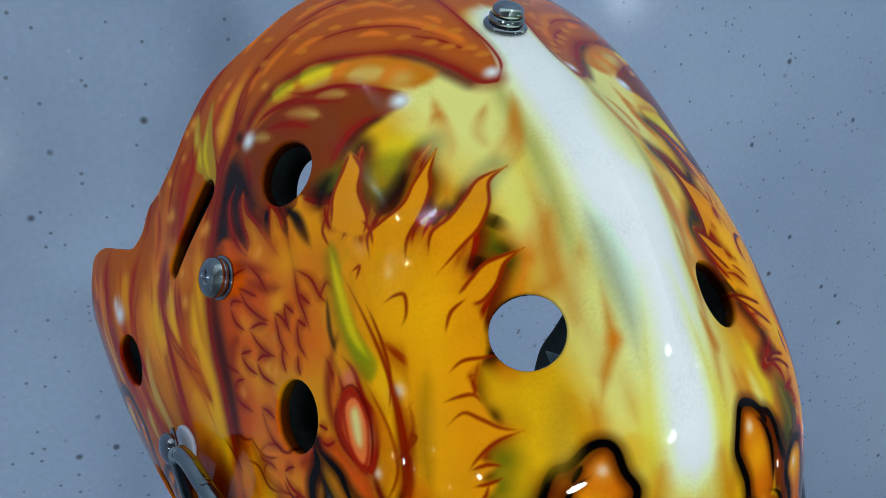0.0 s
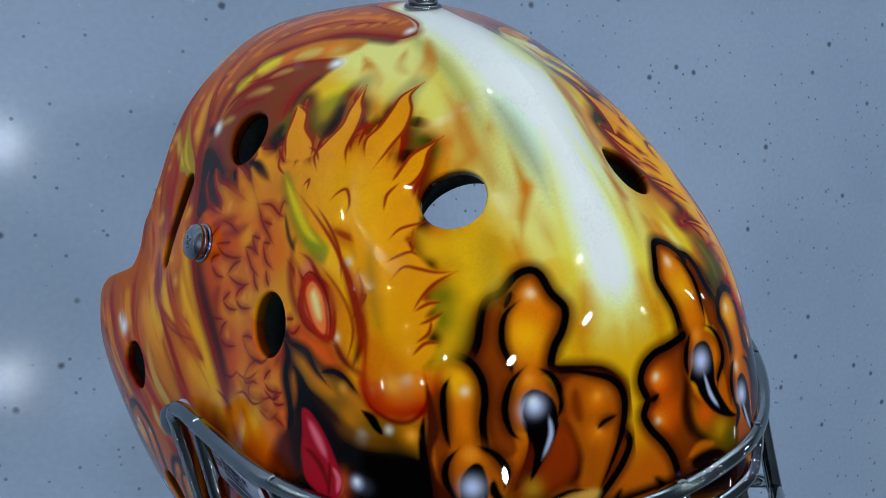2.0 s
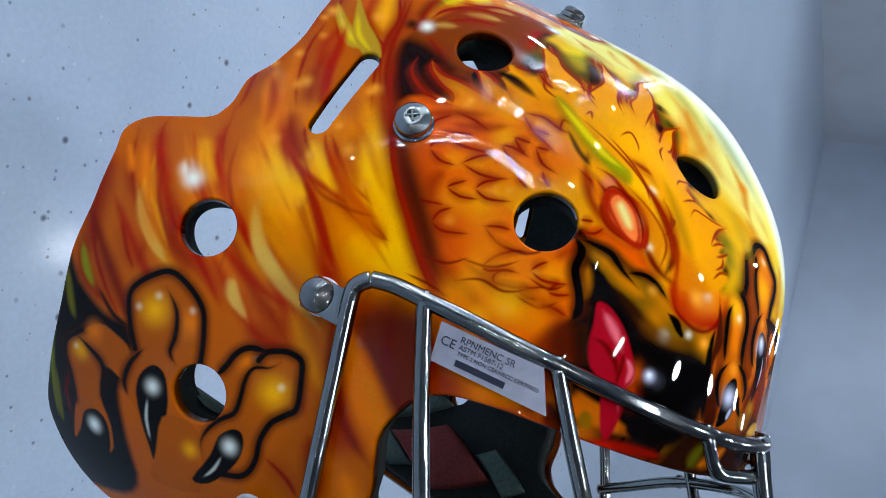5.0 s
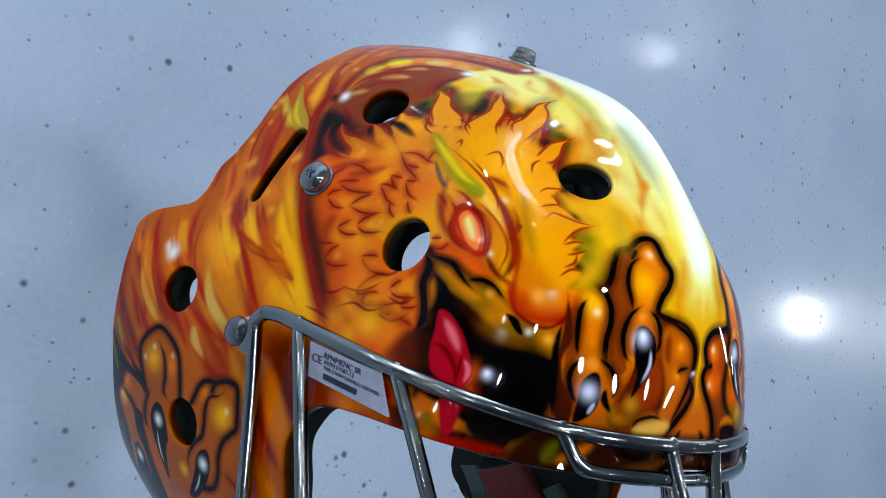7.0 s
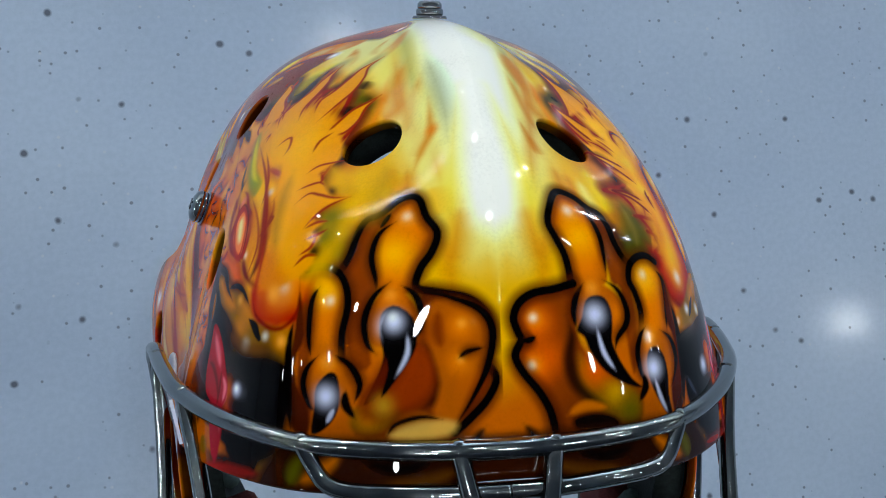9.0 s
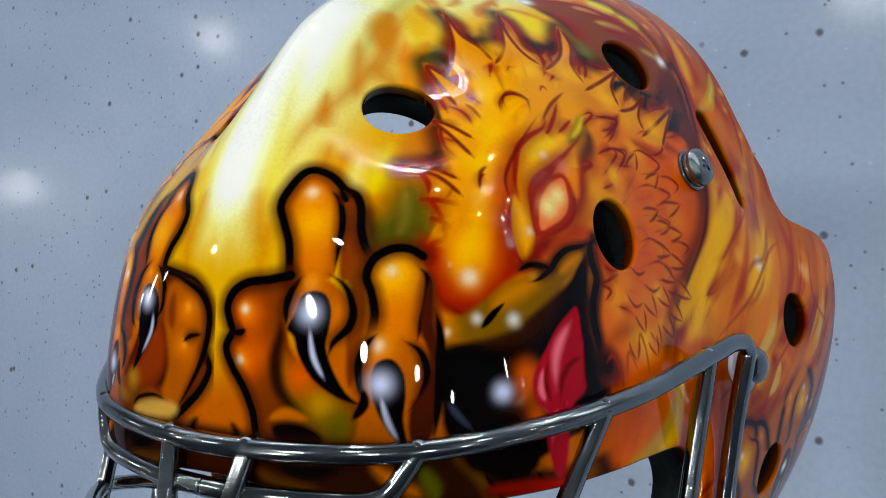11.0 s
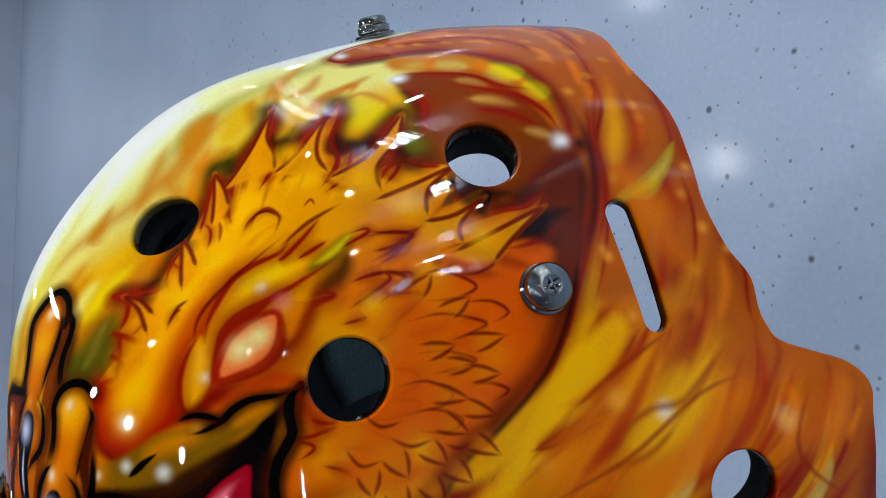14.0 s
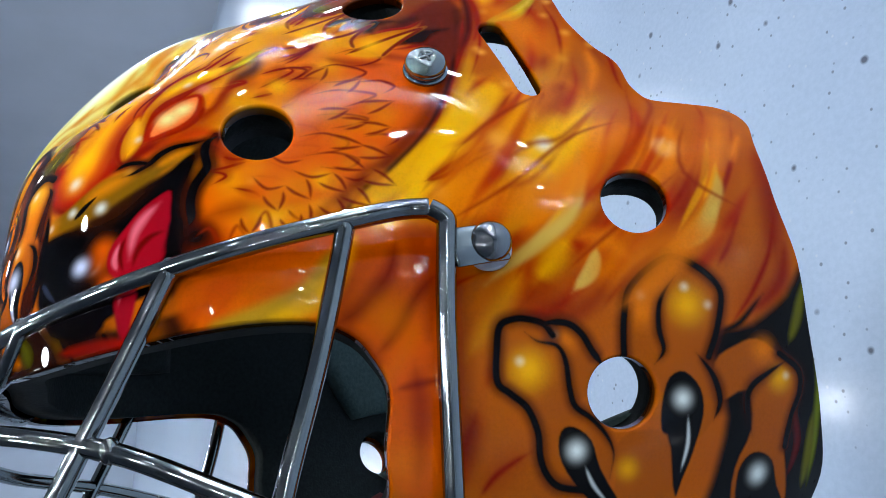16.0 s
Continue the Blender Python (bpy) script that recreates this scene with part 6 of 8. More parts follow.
stroke(INK, [(1607, -837), (1680, -717), (1739, -627), (1814, -557), (1869, -530), (1891, -584), (1893, -661), (1870, -729), (1805, -832), (1738, -914)], w=2.2, soft=.5, taper=0)
stroke(INK, [(1841, -606), (1773, -684), (1717, -779), (1681, -855), (1638, -891)], w=1.9, soft=.5, taper=2)
stroke(INK, [(1727, -891), (1706, -977), (1661, -1062), (1607, -1113)], w=2.2, soft=.5, taper=2)
fill(INK, [(1635, -943), (1671, -939), (1659, -1005), (1605, -1086), (1508, -1176), (1427, -1236), (1377, -1268), (1476, -1149), (1513, -1080), (1575, -1004)], soft=.5)
glow(PAL, (1610, -1018), r=3.8, a=1.00)
stroke(PAL, [(1583, -1070), (1520, -1147), (1445, -1213)], w=1.3, soft=.7, taper=2, a=.8)
fill(TOE, [(1464, -1057), (1509, -1101), (1402, -1238), (1310, -1340), (1232, -1247), (1338, -1154), (1393, -1085)], soft=.8)
glow(YLW, (1378, -1141), r=4, a=.8)
fill(TOE, [(1395, -701), (1433, -648), (1467, -643), (1521, -678), (1563, -695), (1573, -743), (1551, -849), (1487, -909), (1421, -934), (1427, -978), (1415, -1039), (1388, -1092), (1334, -1139), (1270, -1163), (1238, -1096), (1250, -1039), (1308, -963), (1337, -891), (1332, -801)], soft=.8)
glow(YLW, (1410, -797), r=7, a=.95)
glow(PAL, (1409, -767), r=1.8, a=0.49)
glow(AMB, (1534, -743), r=5, a=.8)
glow(PAL, (1522, -721), r=1.6, a=0.42)
stroke(INK, [(1517, -723), (1521, -682), (1495, -652), (1467, -643), (1430, -653), (1384, -716), (1331, -797), (1334, -838), (1339, -889), (1313, -956), (1270, -1014), (1246, -1060), (1242, -1099), (1268, -1134)], w=2.2, soft=.5, taper=0)
stroke(INK, [(1515, -676), (1563, -695), (1573, -739), (1559, -801), (1550, -853)], w=2.2, soft=.5, taper=1)
stroke(INK, [(1470, -690), (1478, -727), (1506, -756), (1493, -808), (1447, -887), (1424, -935), (1427, -983), (1416, -1040), (1388, -1092), (1331, -1143)], w=1.9, soft=.5, taper=2)
fill(INK, [(1352, -980), (1382, -983), (1383, -1034), (1339, -1109), (1284, -1225), (1254, -1195), (1274, -1100), (1305, -1030)], soft=.5)
glow(PAL, (1339, -1041), r=3.8, a=1.00)
stroke(PAL, [(1322, -1085), (1294, -1139), (1278, -1194)], w=1.3, soft=.7, taper=2, a=.7)
# front claws
COATS = [COL]
fill(OLB, [(337, 131), (349, 180), (373, 220), (388, 288), (410, 251), (437, 220), (445, 180), (418, 144), (375, 131)], soft=4, a=0.7)
fill(SEC, [(243, 263), (289, 236), (302, 192), (312, 143), (331, 108), (327, 63), (330, -2), (319, -85), (300, -133), (294, -42), (298, 53), (272, 75), (268, 179)], soft=1.2)
fill(SEC, [(174, 66), (125, 60), (72, 51), (43, 31), (30, -1), (43, -39), (30, -72), (43, -108), (80, -154), (103, -200), (105, -234), (163, -231), (243, -231), (302, -234), (314, -163), (249, -131), (189, -80), (171, -29), (171, 24)], soft=1.2)
glow(ORG, (76, -12), r=7, a=0.95)
glow(ORG, (68, -101), r=7, a=0.95)
glow(ORG, (103, -80), r=6, a=0.7)
glow(AMB, (81, -5), r=4, a=0.7)
glow(AMB, (72, -96), r=4, a=0.7)
glow(GLW, (72, 2), r=2.6, a=0.7)
glow(PAL, (72, 2), r=1.5, a=0.6)
glow(GLW, (63, -98), r=2.6, a=0.7)
glow(PAL, (63, -98), r=1.5, a=0.6)
fill(OLD, [(170, -80), (190, -102), (240, -142), (299, -167), (307, -201), (288, -233), (244, -217), (188, -180), (162, -140)], soft=2.5)
glow(ORG, (203, -120), r=6, a=0.9)
glow(YLW, (247, -169), r=5, a=0.5)
glow(OLV, (279, -204), r=5, a=0.7)
stroke(INK, [(149, 3), (158, -39), (148, -90), (158, -140), (191, -174), (245, -203)], w=4.5, soft=2.5, taper=2, a=0.85)
fill(INK, [(147, -210), (195, -201), (240, -213), (245, -235), (161, -236)], soft=1.5)
stroke(AMB, [(133, -203), (175, -186), (230, -194)], w=3.2, soft=1.6, taper=2, a=0.9)
fill(TOE, [(177, 289), (155, 265), (133, 219), (144, 179), (162, 133), (171, 71), (223, 62), (262, 73), (268, 132), (269, 179), (257, 223), (239, 256), (209, 282)], soft=0.9)
fill(AMB, [(185, 260), (159, 221), (173, 155), (190, 88), (239, 87), (251, 143), (247, 204), (220, 248)], soft=5, a=0.8)
glow(YLW, (206, 179), r=7, a=0.7)
glow(GLW, (191, 241), r=3.6, a=0.7)
glow(PAL, (190, 246), r=2, a=0.5)
stroke(INK, [(169, 69), (161, 133), (142, 179), (129, 214), (140, 252), (162, 290), (188, 298), (225, 284), (256, 257), (285, 242), (300, 211), (307, 167), (321, 131), (336, 114)], w=2.7, soft=0.5, taper=0)
stroke(INK, [(226, 253), (251, 230), (266, 185), (266, 132), (262, 84)], w=2.1, soft=0.45, taper=2)
stroke(INK, [(244, 259), (262, 235), (270, 228)], w=1.8, soft=0.45, taper=2)
fill(TOE, [(169, 24), (185, 58), (218, 70), (255, 63), (287, 35), (299, -1), (290, -37), (268, -55), (241, -61), (189, -50), (173, -24)], soft=0.9)
glow(AMB, (218, 60), r=5, a=0.7)
glow(AMB, (283, 0), r=5, a=0.6)
glow(GLW, (218, 60), r=2.4, a=0.5)
stroke(INK, [(199, 72), (178, 45), (167, 8), (171, -29)], w=2.3, soft=0.5, taper=2)
stroke(INK, [(250, 78), (287, 53), (305, 10), (299, -24), (269, -54), (259, -82)], w=2.5, soft=0.5, taper=2)
fill(INK, [(199, 32), (223, 43), (249, 36), (262, 6), (259, -31), (254, -61), (269, -102), (295, -143), (320, -164), (278, -152), (229, -121), (199, -80), (187, -45), (171, -31), (186, -3)], soft=0.6)
glow(PAB, (218, 1), r=4.4)
stroke(PAB, [(219, -25), (230, -81), (255, -123)], w=1.7, soft=0.8, taper=2, a=0.85)
stroke(INK, [(173, 72), (125, 62), (76, 55), (43, 36), (28, 4), (37, -28), (43, -44), (28, -75), (43, -110), (76, -152), (97, -191), (106, -231)], w=2.7, soft=0.5, taper=0)
stroke(INK, [(43, -45), (61, -45), (77, -37)], w=2, soft=0.6, taper=2)
fill(SEC, [(452, 83), (465, 36), (479, -22), (472, -98), (457, -180), (418, -214), (414, -153), (447, -116), (446, -52), (444, 3)], soft=1.2)
fill(TOE, [(375, 123), (347, 106), (330, 74), (337, 41), (346, -3), (336, -47), (379, -54), (429, -53), (441, 3), (447, 48), (446, 81), (428, 111), (404, 124)], soft=0.9)
fill(AMB, [(374, 108), (349, 74), (357, 18), (358, -40), (408, -44), (422, 27), (420, 96)], soft=4, a=0.8)
glow(YLW, (380, 79), r=7, a=0.95)
glow(GLW, (375, 82), r=3.4, a=0.7)
glow(PAL, (376, 85), r=1.8, a=0.5)
stroke(INK, [(338, -51), (347, -3), (339, 41), (327, 74), (339, 108), (369, 128), (405, 131), (435, 116)], w=2.6, soft=0.5, taper=0)
stroke(INK, [(426, 95), (446, 72), (446, 26), (435, -18), (428, -53)], w=2.2, soft=0.5, taper=2)
fill(TOE, [(321, -95), (336, -60), (369, -50), (412, -60), (438, -94), (442, -126), (420, -156), (390, -171), (349, -161), (326, -137)], soft=0.9)
glow(AMB, (363, -58), r=6, a=0.8)
glow(GLW, (357, -58), r=3.6, a=0.7)
glow(PAL, (355, -58), r=2, a=0.5)
stroke(INK, [(354, -36), (334, -55), (319, -90), (322, -135), (336, -167)], w=2.3, soft=0.5, taper=2)
stroke(INK, [(400, -48), (434, -72), (446, -116), (432, -156), (409, -178)], w=2.4, soft=0.5, taper=2)
fill(INK, [(355, -88), (382, -84), (402, -111), (405, -152), (399, -192), (405, -232), (408, -246), (384, -229), (357, -186), (343, -146), (343, -111)], soft=0.6)
glow(PAB, (360, -128), r=4.4)
stroke(PAB, [(359, -147), (371, -193), (390, -231)], w=1.7, soft=0.8, taper=2, a=0.85)
COATS = [COL_R]
fill(OLB, [(400, 229), (418, 160), (392, 136), (356, 146), (335, 213), (342, 284), (372, 283)], soft=4, a=0.6)
fill(SEC, [(254, 251), (298, 232), (320, 180), (344, 123), (337, 56), (332, -31), (312, -91), (275, -82), (292, 0), (281, 52), (264, 75), (278, 150), (268, 199), (236, 234)], soft=1.2)
fill(SEC, [(166, 73), (130, 59), (69, 44), (32, 13), (26, -24), (43, -61), (23, -111), (44, -161), (88, -198), (204, -218), (305, -222), (297, -150), (234, -80), (183, -36)], soft=1.2)
glow(ORG, (81, -16), r=7, a=0.95)
glow(ORG, (70, -111), r=7, a=0.95)
glow(AMB, (68, -6), r=4, a=0.7)
glow(AMB, (75, -97), r=4, a=0.7)
glow(GLW, (59, 0), r=2.6, a=0.6)
glow(PAL, (59, 0), r=1.5, a=0.5)
glow(GLW, (79, -90), r=2.6, a=0.6)
fill(ORG, [(192, -53), (154, -66), (144, -119), (176, -159), (230, -176), (278, -170), (232, -136), (203, -95)], soft=2.5, a=0.9)
fill(OLD, [(312, -172), (267, -176), (203, -180), (260, -215), (313, -211)], soft=2.2, a=0.9)
glow(GLD, (280, -191), r=4, a=0.8)
stroke(INK, [(167, -38), (135, -91), (140, -146), (178, -178)], w=4, soft=2.2, taper=2, a=0.85)
stroke(INK, [(89, -90), (116, -146), (106, -189)], w=2.5, soft=1.6, taper=2, a=0.7)
stroke(AMB, [(227, -209), (190, -188), (141, -197)], w=4, soft=1.8, taper=2, a=0.9)
fill(TOE, [(195, 285), (246, 243), (270, 196), (278, 138), (266, 78), (235, 54), (183, 74), (169, 122), (146, 163), (132, 200), (151, 237), (167, 278)], soft=0.9)
fill(AMB, [(200, 261), (249, 200), (259, 136), (235, 77), (195, 94), (178, 155), (157, 201), (177, 253)], soft=4, a=0.8)
glow(YLW, (226, 153), r=7, a=0.8)
glow(GLW, (196, 239), r=3.4, a=0.6)
glow(PAL, (195, 242), r=1.8, a=0.45)
stroke(INK, [(355, 115), (331, 151), (314, 206), (294, 241), (257, 255), (219, 285), (185, 294), (164, 280), (151, 237), (128, 197), (142, 154), (168, 118), (178, 77), (130, 65), (69, 51), (32, 20), (19, -17), (29, -53), (39, -78), (15, -118), (35, -161), (70, -195), (104, -222)], w=2.6, soft=0.5, taper=0)
stroke(INK, [(221, 231), (261, 203), (278, 150), (268, 97), (265, 66)], w=2.1, soft=0.45, taper=2)
stroke(INK, [(260, 216), (233, 255)], w=1.7, soft=0.45, taper=2)
stroke(INK, [(39, -67), (64, -76), (82, -87)], w=1.9, soft=0.6, taper=2)
fill(TOE, [(289, 15), (266, 53), (235, 77), (196, 57), (172, 14), (180, -30), (212, -44), (264, -47), (282, -27)], soft=0.9)
glow(AMB, (235, 59), r=5, a=0.8)
glow(GLW, (234, 62), r=2.2, a=0.5)
stroke(INK, [(234, 91), (271, 60), (292, 8), (285, -41), (265, -62)], w=2.3, soft=0.5, taper=2)
stroke(INK, [(211, 82), (180, 58), (167, 7), (183, -36)], w=2.3, soft=0.5, taper=2)
fill(INK, [(256, 17), (236, 37), (212, 31), (196, -8), (199, -65), (218, -107), (254, -141), (289, -163), (263, -109), (250, -67), (258, -26)], soft=0.6)
glow(PAB, (236, -5), r=4.2)
stroke(PAB, [(210, -30), (209, -79), (234, -118)], w=1.7, soft=0.8, taper=2, a=0.85)
fill(SEC, [(441, 48), (448, -41), (438, -152), (412, -228), (402, -174), (430, -123), (415, -66), (420, 20)], soft=1.2)
fill(TOE, [(392, 117), (413, 87), (418, 20), (411, -66), (352, -60), (350, -4), (338, 45), (335, 85), (357, 112)], soft=0.9)
fill(AMB, [(389, 97), (403, 44), (397, -36), (363, -40), (360, 25), (351, 77)], soft=4, a=0.8)
glow(YLW, (386, 75), r=6, a=0.9)
glow(GLW, (373, 53), r=3, a=0.6)
glow(PAL, (372, 52), r=1.7, a=0.5)
stroke(INK, [(437, 126), (392, 132), (355, 115), (334, 78), (331, 34), (341, -17), (341, -73)], w=2.5, soft=0.5, taper=0)
stroke(INK, [(400, 84), (418, 50), (421, -24), (412, -74)], w=2.2, soft=0.5, taper=2)
fill(TOE, [(420, -122), (406, -93), (372, -73), (336, -86), (306, -118), (311, -154), (344, -174), (392, -173)], soft=0.9)
glow(AMB, (372, -84), r=5, a=0.8)
glow(GLW, (372, -81), r=2.8, a=0.5)
stroke(INK, [(394, -67), (420, -95), (428, -130), (413, -169), (396, -181)], w=2.3, soft=0.5, taper=2)
stroke(INK, [(359, -64), (322, -85), (299, -124), (310, -161)], w=2.4, soft=0.5, taper=2)
fill(INK, [(396, -133), (370, -103), (349, -108), (341, -154), (349, -188), (373, -216), (402, -227), (398, -174)], soft=0.6)
glow(PAB, (373, -151), r=4.2)
stroke(PAB, [(352, -172), (369, -205)], w=1.7, soft=0.8, taper=2, a=0.85)
COATS = [COL, COL_R]
fill(WEB, [(451, 71), (458, -9), (467, -97), (451, -220), (415, -243), (411, -183), (449, -127), (451, -74), (433, -24)], soft=1)
stroke(INK, [(461, 13), (472, -54), (465, -161), (449, -239)], w=3.0, soft=.8, taper=2)
stroke(INK, [(305, -192), (328, -164), (328, -135)], w=3.0, soft=.8, taper=2)
fill(BRO, [(-400, -232), (0, -232), (240, -225), (380, -235), (480, -262), (520, -420), (0, -420), (-400, -420)], soft=3)
stroke(INK, [(0, -262), (60, -270), (120, -262)], w=3, soft=2, taper=2)
stroke(INK, [(150, -270), (210, -285), (290, -270)], w=4, soft=2, taper=2)
stroke(AMB, [(330, -260), (380, -300), (430, -330)], w=4, soft=3, taper=2)
stroke(OLV, [(420, -270), (440, -310), (450, -340)], w=5, soft=3, taper=2)
stroke(INK, [(40, -215), (60, -240), (55, -270)], w=2.5, soft=2, taper=2)
stroke(BKE, [(90, -290), (160, -310), (250, -310)], w=4, soft=3, taper=2)
# soft shade painted over the lower brow, down to the opening
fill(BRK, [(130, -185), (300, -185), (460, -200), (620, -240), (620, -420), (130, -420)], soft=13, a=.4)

# the feathered discs, the throat and the flames round the opening, half by half
COATS = [COL]
fill(ORG, [(1075, 462), (1308, 532), (1487, 464), (1470, 228), (1360, 65), (1250, -46), (1091, -98), (977, -62), (1029, 181)], soft=5, a=0.85)
fill(YLW, [(1215, -128), (1345, 10), (1460, 159), (1560, 328), (1633, 478), (1680, 404), (1634, 213), (1527, 62), (1409, -70), (1308, -137)], soft=3, a=0.85)
glow(AMB, (1022, 354), r=7, a=0.8)
glow(AMB, (1140, 484), r=7, a=0.8)
glow(AMB, (1145, 5), r=7, a=0.8)
glow(AMB, (1067, -27), r=7, a=0.8)
glow(AMB, (1345, 300), r=6, a=0.8)
glow(AMB, (983, 45), r=6, a=0.8)
glow(YLW, (982, 426), r=4, a=0.8)
glow(YLW, (1164, -12), r=4, a=0.8)
glow(YLW, (1562, 276), r=4, a=0.8)
stroke(UMB, [(1437, 796), (1493, 513), (1469, 269), (1368, 89), (1259, -37), (1184, -152)], w=6, soft=4, taper=0, a=0.75)
stroke(MAR, [(1392, 981), (1494, 680), (1516, 439), (1477, 215), (1369, 35), (1268, -67), (1197, -166)], w=1.6, soft=1.2, taper=0, a=0.75)
stroke(RUB, [(1091, 395), (1175, 434), (1296, 418), (1256, 372), (1199, 337)], w=1.1, soft=0.7, taper=2, a=0.85)
stroke(RUB, [(1131, 293), (1208, 306), (1290, 282), (1247, 251), (1182, 230)], w=1.1, soft=0.7, taper=2, a=0.85)
stroke(RUB, [(1090, 184), (1162, 204), (1234, 166), (1215, 124), (1146, 111)], w=1.1, soft=0.7, taper=2, a=0.85)
stroke(RUB, [(1115, 98), (1198, 111), (1267, 73), (1229, 35), (1156, 46)], w=1.1, soft=0.7, taper=2, a=0.85)
stroke(RUB, [(1077, 37), (1131, 3), (1188, 18)], w=1.1, soft=0.7, taper=2, a=0.85)
stroke(RUB, [(1065, 537), (1130, 580), (1237, 548), (1197, 495), (1120, 469)], w=1.1, soft=0.7, taper=2, a=0.85)
stroke(RUB, [(1017, 99), (1057, 68), (1106, 79)], w=1.1, soft=0.7, taper=2, a=0.85)
stroke(RUB, [(1102, 646), (1167, 691), (1258, 645), (1224, 593), (1163, 575)], w=1.1, soft=0.7, taper=2, a=0.85)
stroke(RUB, [(1212, 480), (1292, 499), (1350, 466), (1321, 423)], w=1.1, soft=0.7, taper=2, a=0.85)
stroke(RUB, [(1284, 187), (1340, 199), (1391, 172), (1351, 131)], w=1.1, soft=0.7, taper=2, a=0.85)
stroke(RUB, [(976, 17), (1012, -33), (1058, -26)], w=1.1, soft=0.7, taper=2, a=0.85)
stroke(RUB, [(1216, 0), (1261, -21), (1313, 14)], w=1.1, soft=0.7, taper=2, a=0.85)
stroke(AMB, [(1601, -376), (1727, -246), (1854, -51), (1950, 309)], w=9, soft=4, taper=2, a=0.75)
stroke(AMB, [(1679, -690), (1784, -625), (1898, -504), (1992, -343)], w=8, soft=4, taper=2, a=0.75)
stroke(GLD, [(1753, 466), (1802, 621), (1788, 813)], w=6, soft=4, taper=2, a=0.75)
stroke(AMB, [(1723, -398), (1777, -415), (1793, -518)], w=6, soft=4, taper=2, a=0.75)
stroke(AMB, [(1971, -188), (2026, 5), (2030, 158)], w=6, soft=4, taper=2, a=0.75)
stroke(RUS, [(1649, -23), (1742, 76), (1826, 109), (1925, 314)], w=2.2, soft=2, taper=2, a=0.7)
stroke(RUS, [(1597, -157), (1711, -114), (1800, 3)], w=2.2, soft=2, taper=2, a=0.7)
stroke(RUS, [(1919, -25), (1979, 74), (2029, 274), (2012, 403)], w=2.2, soft=2, taper=2, a=0.7)
stroke(RUS, [(1653, -680), (1768, -573), (1901, -455)], w=2.2, soft=2, taper=2, a=0.7)
fill(ORG, [(841, -236), (1178, -221), (1434, -259), (1335, -576), (1072, -949), (995, -880), (1118, -677), (1115, -519), (944, -410), (815, -378)], soft=4, a=0.8)
fill(BEI, [(860, -393), (940, -380), (1052, -361), (1152, -276), (1160, -336), (1093, -419), (994, -439)], soft=3, a=0.9)
fill(YLW, [(977, -417), (1085, -382), (1166, -280), (1217, -251), (1152, -389), (1062, -454)], soft=3, a=0.7)
stroke(RUB, [(1319, -277), (1266, -390), (1162, -473), (1088, -490)], w=5, soft=4, taper=2, a=0.8)
stroke(RUB, [(1388, -431), (1304, -485), (1203, -571), (1136, -605)], w=3, soft=3, taper=2, a=0.8)
fill(RUS, [(1354, -263), (1441, -286), (1362, -507), (1265, -621), (1310, -487)], soft=4, a=0.6)
stroke(RUS, [(1205, -661), (1137, -791), (1035, -916)], w=6, soft=4, taper=2, a=0.7)
stroke(RUB, [(1131, -702), (1179, -716), (1241, -735)], w=2, soft=2, taper=2, a=0.7)
glow(AMB, (1212, -522), r=9, a=0.6)
glow(AMB, (1047, -857), r=8, a=0.5)
stroke(RUS, [(848, -160), (879, -143), (897, -190), (887, -251)], w=1.4, soft=1, taper=2, a=0.8)
stroke(RUS, [(979, -158), (1008, -116), (1018, -166), (1008, -237)], w=1.2, soft=1, taper=2, a=0.8)
stroke(RUS, [(914, -211), (941, -149), (963, -208)], w=1.2, soft=1, taper=2, a=0.8)
fill(UMB, [(1226, 1004), (1233, 1147), (1317, 1113), (1481, 805), (1488, 657), (1412, 738), (1331, 861)], soft=4, a=0.9)
stroke(MAR, [(1148, 1317), (1323, 1151), (1454, 936), (1505, 709)], w=3, soft=2.5, taper=2, a=0.7)
fill(BRK, [(1057, 860), (1065, 919), (1138, 910), (1193, 913), (1152, 859), (1172, 805), (1118, 816)], soft=2.5, a=0.75)
fill(BRK, [(1255, 765), (1285, 854), (1393, 916), (1365, 846), (1372, 769), (1314, 765)], soft=2.5, a=0.75)
COATS = [COL_R]
fill(AMB, [(1419, -469), (1258, -549), (1093, -641), (1051, -736), (1140, -740), (1270, -655)], soft=4, a=0.8)
stroke(RUB, [(1510, -363), (1376, -590), (1209, -740), (1056, -782)], w=4, soft=3, taper=2, a=0.75)
stroke(RUB, [(1326, -330), (1242, -499), (1112, -597)], w=4, soft=3, taper=2, a=0.7)
fill(RUS, [(1155, -440), (999, -402), (818, -377), (765, -390), (876, -427), (1040, -471)], soft=4, a=0.7)
glow(AMB, (990, -400), r=8, a=0.8)
stroke(RUB, [(1201, -126), (1127, -84), (1049, -95), (982, -61)], w=1.1, soft=0.7, taper=2, a=0.85)
stroke(RUB, [(993, -19), (931, -37), (887, -6)], w=1.1, soft=0.7, taper=2, a=0.85)
stroke(RUB, [(1012, -94), (942, -105), (896, -64)], w=1.1, soft=0.7, taper=2, a=0.85)
stroke(RUB, [(1345, -70), (1247, -68), (1181, -14)], w=1.1, soft=0.7, taper=2, a=0.85)
stroke(RUB, [(1212, -28), (1108, -26), (1025, 31)], w=1.1, soft=0.7, taper=2, a=0.85)
stroke(RUB, [(1098, 69), (1011, 62), (940, 113)], w=1.1, soft=0.7, taper=2, a=0.85)
stroke(RUB, [(1357, -167), (1266, -175), (1183, -196)], w=1.1, soft=0.7, taper=2, a=0.85)
glow(AMB, (1168, -203), r=7, a=0.8)
glow(AMB, (947, -149), r=7, a=0.8)
